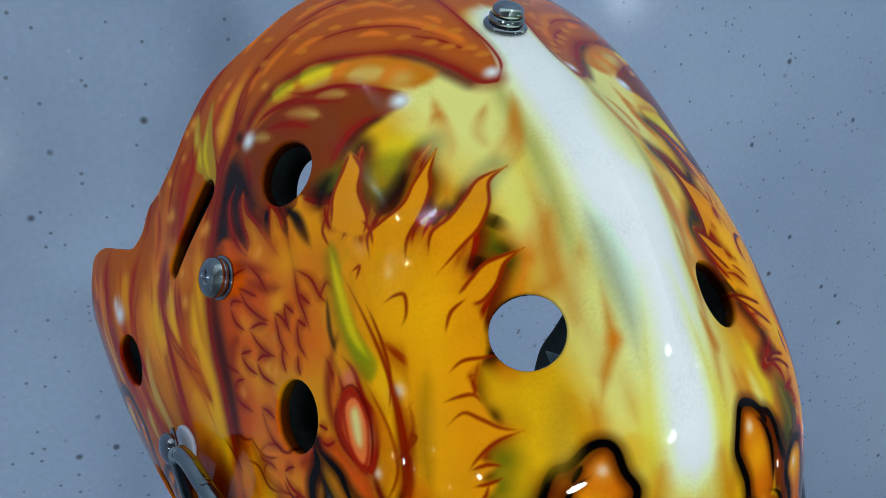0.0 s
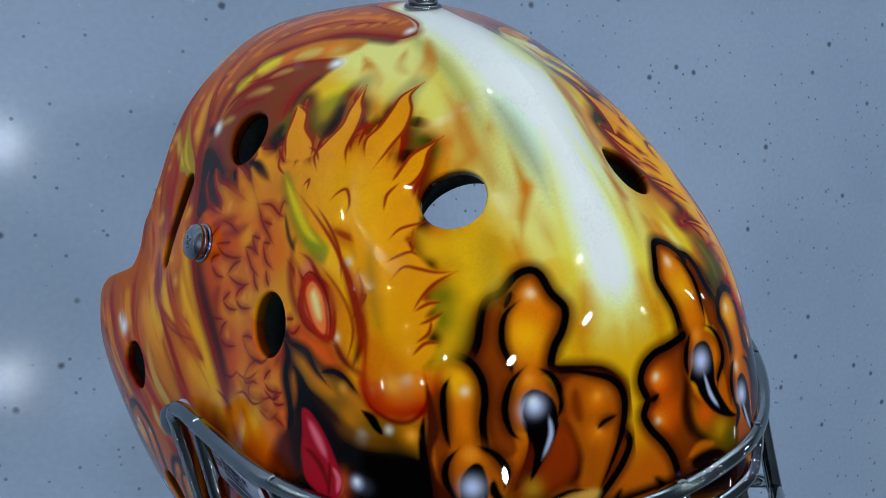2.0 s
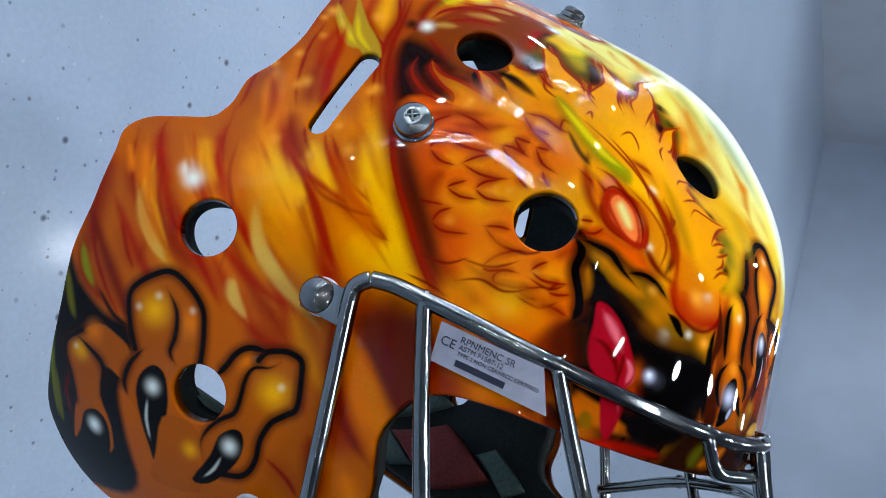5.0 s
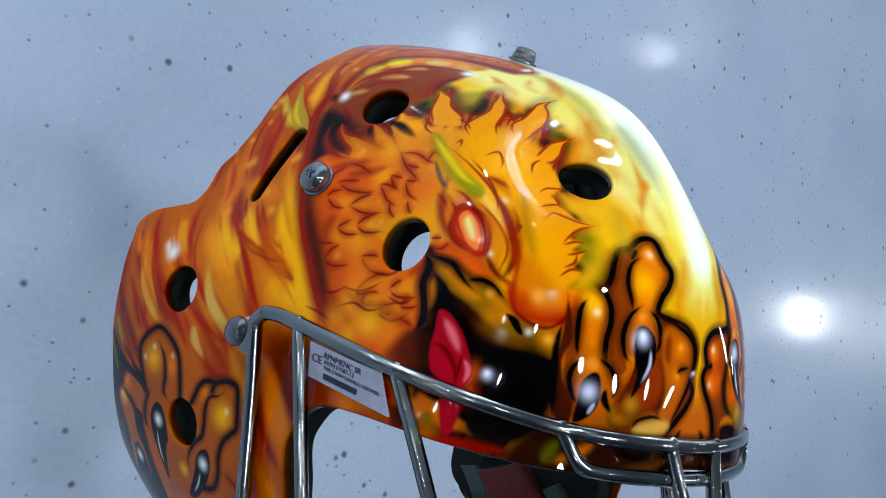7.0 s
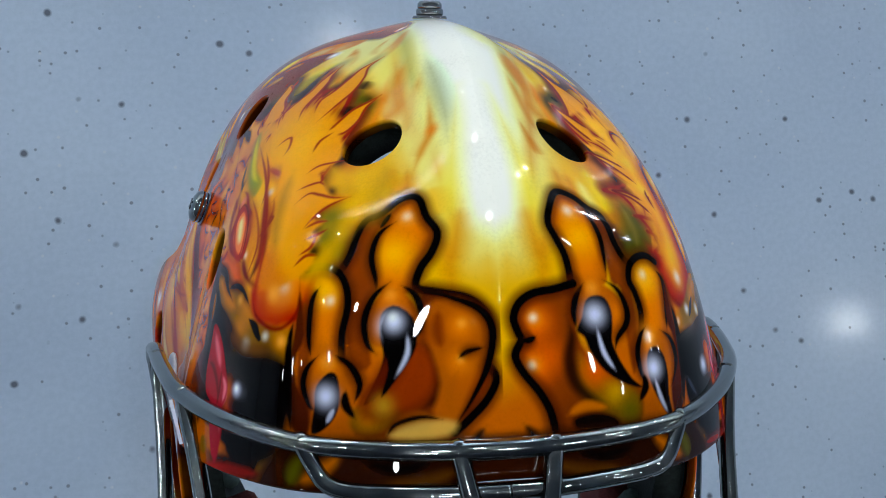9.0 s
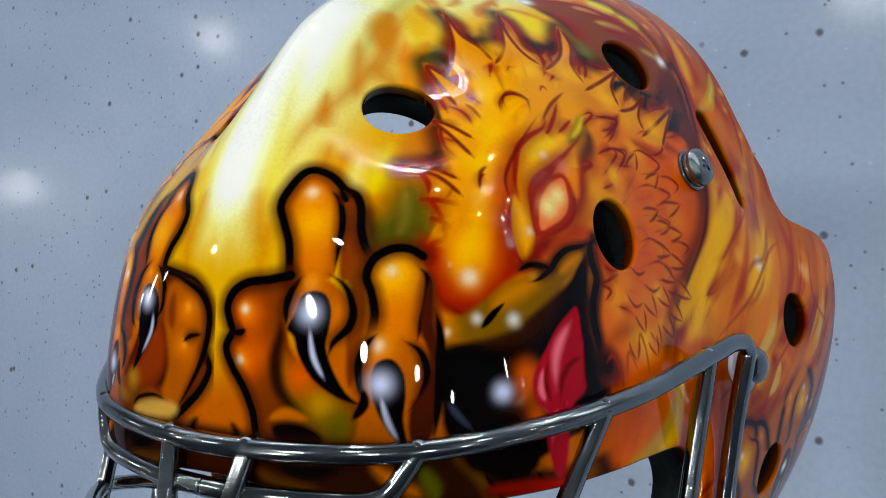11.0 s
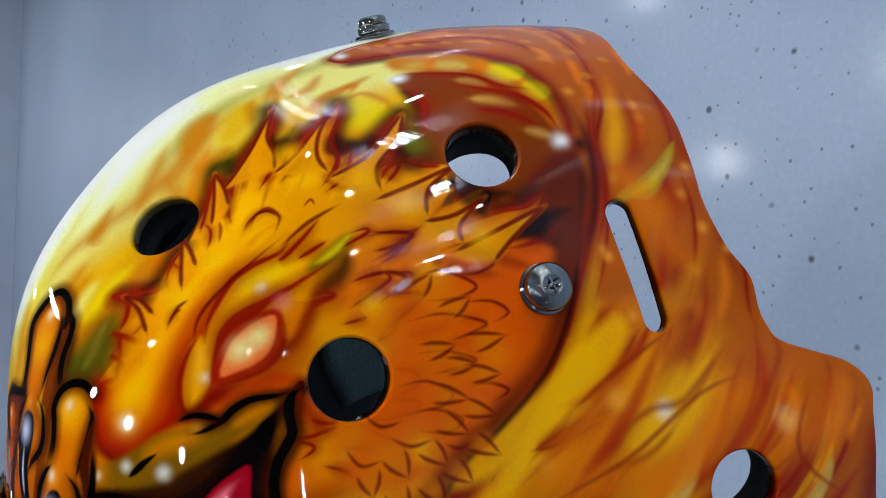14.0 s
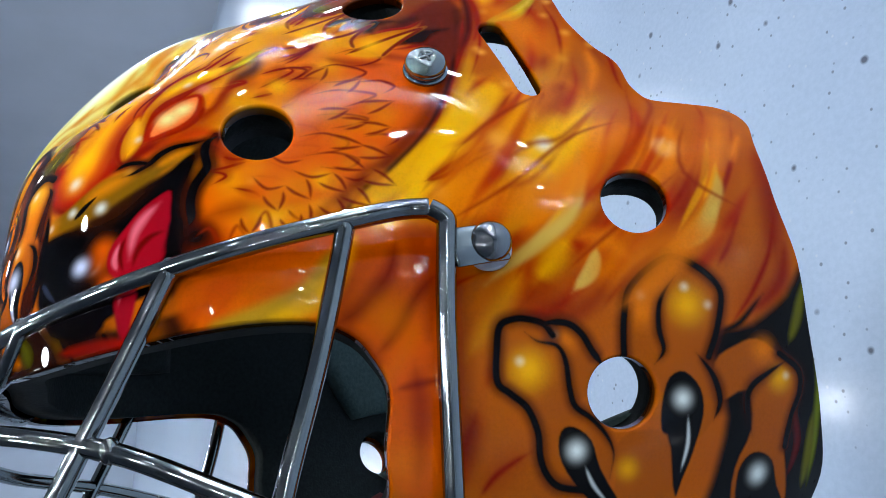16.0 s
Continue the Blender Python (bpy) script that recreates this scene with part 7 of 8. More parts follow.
glow(AMB, (1135, 34), r=7, a=0.8)
glow(YLW, (1092, -218), r=5, a=0.8)
fill(UMB, [(928, -229), (888, -134), (840, -135), (810, -266), (868, -275)], soft=4, a=0.7)
COATS = [COL]
stroke(BRK, [(404, 889), (477, 836), (493, 913)], w=5, soft=4, taper=2, a=0.6)
stroke(BRK, [(447, 967), (493, 853), (537, 810)], w=5, soft=4, taper=2, a=0.6)
stroke(BRK, [(583, 980), (670, 896), (719, 968)], w=5, soft=4, taper=2, a=0.6)
stroke(BRK, [(717, 1002), (726, 890)], w=5, soft=4, taper=2, a=0.6)
stroke(BRK, [(803, 974), (870, 910), (935, 925)], w=5, soft=4, taper=2, a=0.6)
stroke(BRK, [(336, 775), (402, 724)], w=5, soft=4, taper=2, a=0.6)
stroke(BRK, [(435, 348), (462, 307)], w=5, soft=4, taper=2, a=0.6)
stroke(BRK, [(425, 507), (470, 451)], w=5, soft=4, taper=2, a=0.6)
fill(MAN, [(385, 663), (410, 705), (391, 832), (299, 1005), (399, 881), (483, 825), (537, 765)], soft=1.5, a=0.85)
stroke(RUB, [(385, 663), (410, 705), (391, 832), (299, 1005)], w=1.5, soft=0.6, taper=1, a=0.9)
stroke(RUB, [(299, 1005), (399, 881), (483, 825), (537, 765)], w=1.5, soft=0.6, taper=1, a=0.9)
fill(MAN, [(543, 750), (551, 868), (470, 1117), (539, 963), (617, 854), (694, 803)], soft=1.5, a=0.85)
stroke(RUB, [(543, 750), (551, 868), (470, 1117)], w=1.5, soft=0.6, taper=1, a=0.9)
stroke(RUB, [(470, 1117), (539, 963), (617, 854), (694, 803)], w=1.5, soft=0.6, taper=1, a=0.9)
fill(MAN, [(706, 781), (754, 918), (716, 1117), (787, 1000), (803, 873), (862, 793)], soft=1.5, a=0.85)
stroke(RUB, [(706, 781), (754, 918), (716, 1117)], w=1.5, soft=0.6, taper=1, a=0.9)
stroke(RUB, [(716, 1117), (787, 1000), (803, 873), (862, 793)], w=1.5, soft=0.6, taper=1, a=0.9)
fill(MAN, [(861, 754), (934, 853), (1002, 965), (979, 845), (1019, 755)], soft=1.5, a=0.85)
stroke(RUB, [(861, 754), (934, 853), (1002, 965)], w=1.5, soft=0.6, taper=1, a=0.9)
stroke(RUB, [(1002, 965), (979, 845), (1019, 755)], w=1.5, soft=0.6, taper=1, a=0.9)
fill(MAN, [(1019, 730), (1092, 784), (1141, 880), (1119, 755), (1153, 690)], soft=1.5, a=0.85)
stroke(RUB, [(1019, 730), (1092, 784), (1141, 880)], w=1.5, soft=0.6, taper=1, a=0.9)
stroke(RUB, [(1141, 880), (1119, 755), (1153, 690)], w=1.5, soft=0.6, taper=1, a=0.9)
fill(MAN, [(1138, 648), (1229, 768), (1318, 908), (1280, 744), (1260, 646)], soft=1.5, a=0.85)
stroke(RUB, [(1138, 648), (1229, 768), (1318, 908)], w=1.5, soft=0.6, taper=1, a=0.9)
stroke(RUB, [(1318, 908), (1280, 744), (1260, 646)], w=1.5, soft=0.6, taper=1, a=0.9)
fill(MAN, [(467, 557), (399, 640), (330, 718), (401, 684), (477, 627)], soft=1.5, a=0.85)
stroke(RUB, [(467, 557), (399, 640), (330, 718)], w=1.5, soft=0.6, taper=1, a=0.9)
stroke(RUB, [(330, 718), (401, 684), (477, 627)], w=1.5, soft=0.6, taper=1, a=0.9)
fill(MAN, [(529, 371), (456, 451), (395, 505), (459, 479), (524, 436)], soft=1.5, a=0.85)
stroke(RUB, [(529, 371), (456, 451), (395, 505)], w=1.5, soft=0.6, taper=1, a=0.9)
stroke(RUB, [(395, 505), (459, 479), (524, 436)], w=1.5, soft=0.6, taper=1, a=0.9)
fill(MAN, [(510, 257), (450, 306), (377, 327), (437, 326), (499, 302)], soft=1.5, a=0.85)
stroke(RUB, [(510, 257), (450, 306), (377, 327)], w=1.5, soft=0.6, taper=1, a=0.9)
stroke(RUB, [(377, 327), (437, 326), (499, 302)], w=1.5, soft=0.6, taper=1, a=0.9)
stroke(RUB, [(601, 565), (587, 614), (614, 634), (657, 621), (673, 567)], w=1.4, soft=0.7, taper=2, a=0.85)
stroke(RUB, [(549, 286), (547, 327), (562, 351)], w=1.4, soft=0.7, taper=2, a=0.85)
stroke(RUB, [(708, 535), (736, 624), (783, 709)], w=1.4, soft=0.7, taper=2, a=0.85)
stroke(RUB, [(624, 251), (608, 319), (635, 414), (701, 573)], w=1.4, soft=0.7, taper=2, a=0.85)
stroke(RUB, [(885, 621), (951, 668), (1009, 673), (979, 610), (939, 559)], w=1.4, soft=0.7, taper=2, a=0.85)
stroke(RUB, [(945, 503), (988, 536), (1045, 526), (997, 436)], w=1.4, soft=0.7, taper=2, a=0.85)
glow(YLW, (521, 650), r=5, a=0.7)
glow(YLW, (653, 762), r=5, a=0.7)
glow(YLW, (792, 817), r=5, a=0.7)
glow(YLW, (953, 767), r=5, a=0.7)
glow(YLW, (1191, 728), r=5, a=0.7)
glow(YLW, (527, 834), r=5, a=0.7)
glow(GLO, (1088, 514), r=4.2, a=0.8)
stroke(RUB, [(1046, 479), (1067, 520), (1104, 563)], w=1.2, soft=0.7, taper=2, a=0.8)
stroke(RUB, [(1104, 563), (1111, 514), (1104, 474)], w=1.2, soft=0.7, taper=2, a=0.8)
glow(GLO, (1202, 467), r=4.2, a=0.8)
stroke(RUB, [(1150, 449), (1184, 481), (1233, 506)], w=1.2, soft=0.7, taper=2, a=0.8)
stroke(RUB, [(1233, 506), (1223, 455), (1203, 419)], w=1.2, soft=0.7, taper=2, a=0.8)
glow(GLO, (1303, 353), r=4.2, a=0.8)
stroke(RUB, [(1245, 367), (1296, 379), (1363, 380)], w=1.2, soft=0.7, taper=2, a=0.8)
stroke(RUB, [(1363, 380), (1322, 332), (1284, 306)], w=1.2, soft=0.7, taper=2, a=0.8)
glow(GLO, (1251, 260), r=4.2, a=0.8)
stroke(RUB, [(1200, 284), (1246, 284), (1301, 269)], w=1.2, soft=0.7, taper=2, a=0.8)
stroke(RUB, [(1301, 269), (1259, 238), (1220, 224)], w=1.2, soft=0.7, taper=2, a=0.8)
glow(GLO, (1317, 233), r=4.2, a=0.8)
stroke(RUB, [(1270, 262), (1316, 257), (1367, 234)], w=1.2, soft=0.7, taper=2, a=0.8)
stroke(RUB, [(1367, 234), (1323, 208), (1283, 199)], w=1.2, soft=0.7, taper=2, a=0.8)
glow(GLO, (1224, 157), r=4.2, a=0.8)
stroke(RUB, [(1187, 199), (1234, 179), (1288, 142)], w=1.2, soft=0.7, taper=2, a=0.8)
stroke(RUB, [(1288, 142), (1227, 131), (1182, 133)], w=1.2, soft=0.7, taper=2, a=0.8)
glow(GLO, (1306, 104), r=4.2, a=0.8)
stroke(RUB, [(1274, 148), (1318, 124), (1365, 81)], w=1.2, soft=0.7, taper=2, a=0.8)
stroke(RUB, [(1365, 81), (1306, 79), (1262, 88)], w=1.2, soft=0.7, taper=2, a=0.8)
glow(GLO, (1239, 54), r=4.2, a=0.8)
stroke(RUB, [(1220, 105), (1255, 72), (1288, 23)], w=1.2, soft=0.7, taper=2, a=0.8)
stroke(RUB, [(1288, 23), (1230, 30), (1190, 46)], w=1.2, soft=0.7, taper=2, a=0.8)
glow(GLO, (1319, -20), r=4.2, a=0.8)
stroke(RUB, [(1303, 30), (1337, -5), (1368, -61)], w=1.2, soft=0.7, taper=2, a=0.8)
stroke(RUB, [(1368, -61), (1310, -44), (1270, -22)], w=1.2, soft=0.7, taper=2, a=0.8)
glow(GLO, (1190, -29), r=4.2, a=0.8)
stroke(RUB, [(1190, 19), (1212, -19), (1225, -72)], w=1.2, soft=0.7, taper=2, a=0.8)
stroke(RUB, [(1225, -72), (1176, -46), (1145, -19)], w=1.2, soft=0.7, taper=2, a=0.8)
glow(GLO, (1251, -96), r=4.2, a=0.8)
stroke(RUB, [(1250, -48), (1271, -86), (1283, -138)], w=1.2, soft=0.7, taper=2, a=0.8)
stroke(RUB, [(1283, -138), (1233, -113), (1201, -86)], w=1.2, soft=0.7, taper=2, a=0.8)
glow(GLO, (1180, -135), r=4.2, a=0.8)
stroke(RUB, [(1192, -90), (1204, -131), (1204, -184)], w=1.2, soft=0.7, taper=2, a=0.8)
stroke(RUB, [(1204, -184), (1161, -147), (1138, -114)], w=1.2, soft=0.7, taper=2, a=0.8)
glow(GLO, (1100, -41), r=4.2, a=0.8)
stroke(RUB, [(1113, 0), (1123, -38), (1122, -88)], w=1.2, soft=0.7, taper=2, a=0.8)
stroke(RUB, [(1122, -88), (1081, -55), (1059, -25)], w=1.2, soft=0.7, taper=2, a=0.8)
glow(GLO, (1096, -139), r=4.2, a=0.8)
stroke(RUB, [(1116, -103), (1118, -140), (1108, -185)], w=1.2, soft=0.7, taper=2, a=0.8)
stroke(RUB, [(1108, -185), (1076, -147), (1061, -116)], w=1.2, soft=0.7, taper=2, a=0.8)
glow(GLO, (1031, -79), r=4.2, a=0.8)
stroke(RUB, [(1053, -46), (1052, -80), (1037, -119)], w=1.2, soft=0.7, taper=2, a=0.8)
stroke(RUB, [(1037, -119), (1013, -85), (1002, -55)], w=1.2, soft=0.7, taper=2, a=0.8)
glow(GLO, (1182, 310), r=4.2, a=0.8)
stroke(RUB, [(1126, 320), (1171, 332), (1228, 332)], w=1.2, soft=0.7, taper=2, a=0.8)
stroke(RUB, [(1228, 332), (1196, 293), (1161, 270)], w=1.2, soft=0.7, taper=2, a=0.8)
glow(GLO, (1069, -169), r=4.2, a=0.8)
stroke(RUB, [(1092, -137), (1090, -168), (1074, -201)], w=1.2, soft=0.7, taper=2, a=0.8)
stroke(RUB, [(1074, -201), (1049, -171), (1039, -144)], w=1.2, soft=0.7, taper=2, a=0.8)
glow(GLO, (972, -149), r=4.2, a=0.8)
stroke(RUB, [(998, -125), (989, -153), (968, -183)], w=1.2, soft=0.7, taper=2, a=0.8)
stroke(RUB, [(968, -183), (953, -150), (950, -123)], w=1.2, soft=0.7, taper=2, a=0.8)
COATS = [COL_R]
fill(YEL, [(430, 449), (363, 422), (246, 406), (244, 301), (326, 232), (384, 118), (441, 113), (423, 230), (375, 302), (417, 355)], soft=5, a=0.8)
fill(BEI, [(258, 406), (233, 362), (250, 261), (284, 232), (297, 302)], soft=6, a=0.5)
fill(CRM, [(531, 1182), (269, 1152), (224, 977), (252, 762), (304, 788), (334, 923), (428, 944), (506, 1107)], soft=6, a=0.55)
fill(OLV, [(730, 1040), (587, 1079), (538, 1026), (622, 921), (700, 876)], soft=5, a=0.6)
glow(OLV, (402, 210), r=5, a=0.8)
glow(OLV, (389, 261), r=5, a=0.8)
glow(BRK, (401, 479), r=3, a=0.9)
glow(BRK, (412, 342), r=3, a=0.9)
glow(BRK, (434, 237), r=3, a=0.9)
glow(BRK, (425, 170), r=3, a=0.9)
stroke(BRK, [(827, 1033), (884, 959), (896, 881)], w=6, soft=5, taper=2, a=0.9)
stroke(BRK, [(571, 1022), (606, 937), (691, 859)], w=6, soft=5, taper=2, a=0.9)
stroke(BRK, [(359, 920), (410, 870), (459, 840)], w=6, soft=5, taper=2, a=0.9)
stroke(BRK, [(392, 736), (421, 673)], w=6, soft=5, taper=2, a=0.9)
stroke(BRK, [(323, 837), (354, 797)], w=6, soft=5, taper=2, a=0.9)
fill(MAN, [(854, 506), (832, 709), (731, 789), (598, 789), (522, 746), (448, 689), (406, 626), (490, 554), (513, 519)], soft=4, a=0.9)
fill(MAN, [(850, 838), (839, 943), (794, 1029), (759, 1097), (726, 1035), (744, 956), (719, 863), (736, 803)], soft=1.2, a=0.95)
stroke(RUS, [(850, 838), (839, 943), (794, 1029), (759, 1097)], w=1.2, soft=0.6, taper=1, a=0.95)
stroke(RUS, [(759, 1097), (726, 1035), (744, 956), (719, 863), (736, 803)], w=1.2, soft=0.6, taper=1, a=0.95)
fill(MAN, [(715, 732), (719, 802), (671, 844), (595, 898), (549, 967), (456, 1074), (496, 993), (506, 936), (540, 868), (594, 789), (606, 720)], soft=1.2, a=0.95)
stroke(RUS, [(715, 732), (719, 802), (671, 844), (595, 898), (549, 967), (456, 1074)], w=1.2, soft=0.6, taper=1, a=0.95)
stroke(RUS, [(456, 1074), (496, 993), (506, 936), (540, 868), (594, 789), (606, 720)], w=1.2, soft=0.6, taper=1, a=0.95)
fill(MAN, [(539, 739), (522, 802), (462, 844), (404, 899), (353, 946), (263, 966), (325, 935), (342, 870), (383, 808), (441, 760), (522, 685)], soft=1.2, a=0.95)
stroke(RUS, [(539, 739), (522, 802), (462, 844), (404, 899), (353, 946), (263, 966)], w=1.2, soft=0.6, taper=1, a=0.95)
stroke(RUS, [(263, 966), (325, 935), (342, 870), (383, 808), (441, 760), (522, 685)], w=1.2, soft=0.6, taper=1, a=0.95)
fill(MAN, [(473, 625), (428, 673), (378, 713), (276, 738), (332, 707), (364, 654), (405, 614), (440, 599), (497, 561)], soft=1.2, a=0.95)
stroke(RUS, [(473, 625), (428, 673), (378, 713), (276, 738)], w=1.2, soft=0.6, taper=1, a=0.95)
stroke(RUS, [(276, 738), (332, 707), (364, 654), (405, 614), (440, 599), (497, 561)], w=1.2, soft=0.6, taper=1, a=0.95)
fill(MAN, [(607, 630), (455, 626), (411, 553), (414, 476), (463, 437), (434, 378), (396, 327), (349, 319), (407, 298), (439, 262), (407, 251), (436, 221), (408, 214), (441, 169), (419, 156), (457, 110), (582, 82), (574, 246), (607, 421)], soft=1.6, a=0.95)
fill(YLW, [(608, 601), (521, 599), (501, 462), (526, 319), (512, 146), (559, 113), (570, 303), (601, 461)], soft=8, a=0.4)
fill(YLW, [(741, 687), (617, 745), (528, 693), (478, 618), (540, 519), (701, 516)], soft=8, a=0.4)
stroke(RUS, [(512, 529), (494, 584), (448, 620)], w=1.2, soft=0.6, taper=2, a=0.95)
stroke(RUS, [(509, 434), (474, 463), (428, 471), (380, 476)], w=1.2, soft=0.6, taper=2, a=0.95)
stroke(RUS, [(522, 369), (487, 383), (452, 389), (431, 371)], w=1.2, soft=0.6, taper=2, a=0.95)
stroke(RUS, [(458, 429), (447, 401), (452, 387)], w=1.2, soft=0.6, taper=2, a=0.95)
stroke(RUS, [(516, 317), (477, 350), (439, 340), (394, 323), (344, 319)], w=1.2, soft=0.6, taper=2, a=0.95)
stroke(RUS, [(344, 319), (398, 300), (438, 270), (467, 235)], w=1.2, soft=0.6, taper=2, a=0.95)
stroke(RUS, [(463, 235), (428, 250), (392, 250)], w=1.2, soft=0.6, taper=2, a=0.95)
stroke(RUS, [(456, 204), (424, 214), (393, 228)], w=1.2, soft=0.6, taper=2, a=0.95)
stroke(RUS, [(424, 214), (435, 183), (468, 163)], w=1.2, soft=0.6, taper=2, a=0.95)
stroke(RUS, [(479, 134), (446, 161), (412, 159)], w=1.2, soft=0.6, taper=2, a=0.95)
stroke(RUS, [(730, 601), (685, 513), (653, 418), (653, 329)], w=1.2, soft=0.6, taper=2, a=0.95)
stroke(RUS, [(594, 260), (583, 288), (599, 291)], w=1.2, soft=0.6, taper=2, a=0.95)
stroke(RUS, [(679, 599), (646, 624), (615, 628), (612, 577), (627, 541)], w=1.2, soft=0.6, taper=2, a=0.95)
stroke(RUS, [(779, 689), (750, 708), (763, 663)], w=1.2, soft=0.6, taper=2, a=0.95)
stroke(RUS, [(739, 853), (711, 822), (703, 768)], w=1.2, soft=0.6, taper=2, a=0.95)
stroke(RUS, [(868, 878), (887, 822), (856, 764)], w=1.2, soft=0.6, taper=2, a=0.95)
stroke(RUS, [(586, 775), (562, 822), (527, 835)], w=1.2, soft=0.6, taper=2, a=0.95)
COATS = [COL_R]
fill(OLV, [(882, 730), (844, 773), (803, 592), (704, 447), (723, 393), (810, 486), (855, 578)], soft=3, a=0.4)
fill(LIM, [(859, 767), (825, 737), (793, 589), (713, 449), (748, 442), (822, 550)], soft=2.2, a=0.6)
stroke(LEM, [(859, 767), (823, 643), (770, 515), (713, 449)], w=3, soft=1.6, taper=2, a=0.8)
stroke(INK, [(868, 616), (851, 513), (820, 446)], w=2, soft=1.2, taper=2, a=0.8)
stroke(RUS, [(818, 695), (729, 554), (662, 427), (622, 292), (607, 191), (617, 93)], w=1.5, soft=0.7, taper=2, a=0.95)
stroke(RUS, [(723, 393), (652, 294), (623, 201), (650, 114)], w=1.3, soft=0.7, taper=2, a=0.9)
stroke(GLO, [(700, 357), (648, 231), (654, 145)], w=5, soft=2, taper=2, a=0.7)
stroke(UMB, [(686, 183), (650, 118), (590, 86)], w=2.4, soft=2, taper=2, a=0.8)
stroke(OLD, [(560, 458), (565, 289), (543, 173)], w=5, soft=4, taper=2, a=0.5)
fill(EYR, [(802, 317), (761, 374), (709, 311), (694, 234), (707, 166), (753, 204)], soft=1.6, a=0.9)
fill(EYE, [(778, 309), (750, 343), (716, 296), (706, 230), (714, 190), (751, 225)], soft=0.9, a=1)
fill(EYC, [(759, 301), (743, 318), (727, 279), (722, 232), (740, 241)], soft=2, a=0.9)
stroke(RUB, [(809, 333), (761, 374), (709, 318), (690, 234), (703, 162)], w=1.1, soft=0.6, taper=2, a=0.9)
fill(BLB, [(608, 155), (563, 191), (513, 139), (483, 61), (497, 6), (550, -7), (597, 27)], soft=5, a=0.45)
glow(GLW, (532, 70), r=3.5, a=0.8)
stroke(RUB, [(455, 109), (455, 32), (488, -7), (534, -13), (587, 17), (608, 68)], w=1.5, soft=1, taper=2, a=0.85)
fill(INK, [(655, -69), (589, -74), (499, -76), (458, -127), (455, -209), (485, -281), (565, -307), (622, -244), (655, -163)], soft=4, a=0.9)
stroke(INK, [(611, 5), (584, -14), (568, -43)], w=3, soft=0.8, taper=2, a=1)
glow(PAB, (629, -170), r=2.6, a=1)
glow(PAL, (630, -167), r=1.2, a=1)
glow(GLW, (494, -42), r=2.2, a=0.8)
stroke(BKE, [(695, -34), (622, -64), (515, -66)], w=5, soft=3, taper=2, a=0.7)
COATS = [COL_R]
fill(UMB, [(298, -179), (256, -83), (175, -42), (134, -94), (161, -168), (247, -195)], soft=3, a=0.75)
glow(BEI, (249, -164), r=4, a=0.7)
fill(TOE, [(154, 37), (85, 49), (31, 2), (29, -65), (70, -147), (109, -213), (154, -211), (133, -124), (154, -41)], soft=2, a=0.9)
glow(AMB, (86, -9), r=4.5, a=0.9)
glow(AMB, (92, -81), r=4.5, a=0.8)
glow(GLW, (84, -3), r=1.8, a=0.7)
glow(GLW, (89, -78), r=1.6, a=0.6)
stroke(UMB, [(132, 30), (136, -17), (127, -56)], w=4, soft=2.5, taper=2, a=0.7)
stroke(INK, [(182, 76), (113, 55), (46, 26), (19, -21), (32, -93), (69, -162), (114, -224)], w=2.4, soft=0.5, taper=2, a=1)
stroke(INK, [(38, -55), (73, -62), (93, -75)], w=1.6, soft=0.5, taper=2, a=0.9)
fill(STR, [(233, -214), (181, -191), (102, -201), (119, -227), (220, -228)], soft=2, a=0.75)
stroke(INK, [(241, -223), (222, -200), (172, -188), (129, -195)], w=1.4, soft=0.5, taper=2, a=0.9)
COATS = [COL]
stroke(AMB, [(1384, -259), (1571, -22), (1753, 280), (1869, 487)], w=13, soft=8, taper=2, a=0.6)
stroke(AMB, [(1676, -301), (1885, -1), (1993, 202)], w=13, soft=8, taper=2, a=0.6)
stroke(AMB, [(1988, -201), (2086, 21), (2124, 191)], w=13, soft=8, taper=2, a=0.6)
stroke(AMB, [(1368, 1189), (1641, 907), (1804, 671)], w=13, soft=8, taper=2, a=0.6)
stroke(AMB, [(1672, -596), (1831, -482), (2019, -455)], w=13, soft=8, taper=2, a=0.6)
stroke(AMB, [(1496, -151), (1623, -207), (1789, -132)], w=13, soft=8, taper=2, a=0.6)
stroke(RUS, [(1441, -268), (1665, -121), (1855, 118), (1962, 197)], w=1.6, soft=1.3, taper=2, a=0.75)
stroke(RUS, [(1651, -529), (1850, -349), (1998, -153)], w=1.6, soft=1.3, taper=2, a=0.75)
stroke(RUS, [(2066, 136), (2007, -154), (2051, -361)], w=1.6, soft=1.3, taper=2, a=0.75)
stroke(RUS, [(1550, 73), (1665, 247), (1782, 403)], w=1.6, soft=1.3, taper=2, a=0.75)
glow(GLW, (2007, -10), r=4, a=0.7)
glow(GLW, (1664, 129), r=4, a=0.7)
COATS = [COL_R]
stroke(AMB, [(1823, -397), (1897, -63), (1907, 338), (1839, 661)], w=11, soft=8, taper=2, a=0.5)
stroke(AMB, [(1645, -286), (1747, -102), (1853, 28), (1920, 260)], w=11, soft=8, taper=2, a=0.5)
stroke(AMB, [(1472, -201), (1519, -27), (1615, 136), (1697, 314)], w=11, soft=8, taper=2, a=0.5)
stroke(AMB, [(1927, -484), (2014, -282), (2081, -35)], w=11, soft=8, taper=2, a=0.5)
stroke(AMB, [(1630, 395), (1592, 623), (1586, 817)], w=11, soft=8, taper=2, a=0.5)
stroke(RUS, [(1777, -493), (1867, -172), (1938, 42), (1966, 268)], w=1.6, soft=1.3, taper=2, a=0.7)
stroke(RUS, [(1791, 282), (1716, 94), (1609, 37), (1514, 37)], w=1.6, soft=1.3, taper=2, a=0.7)
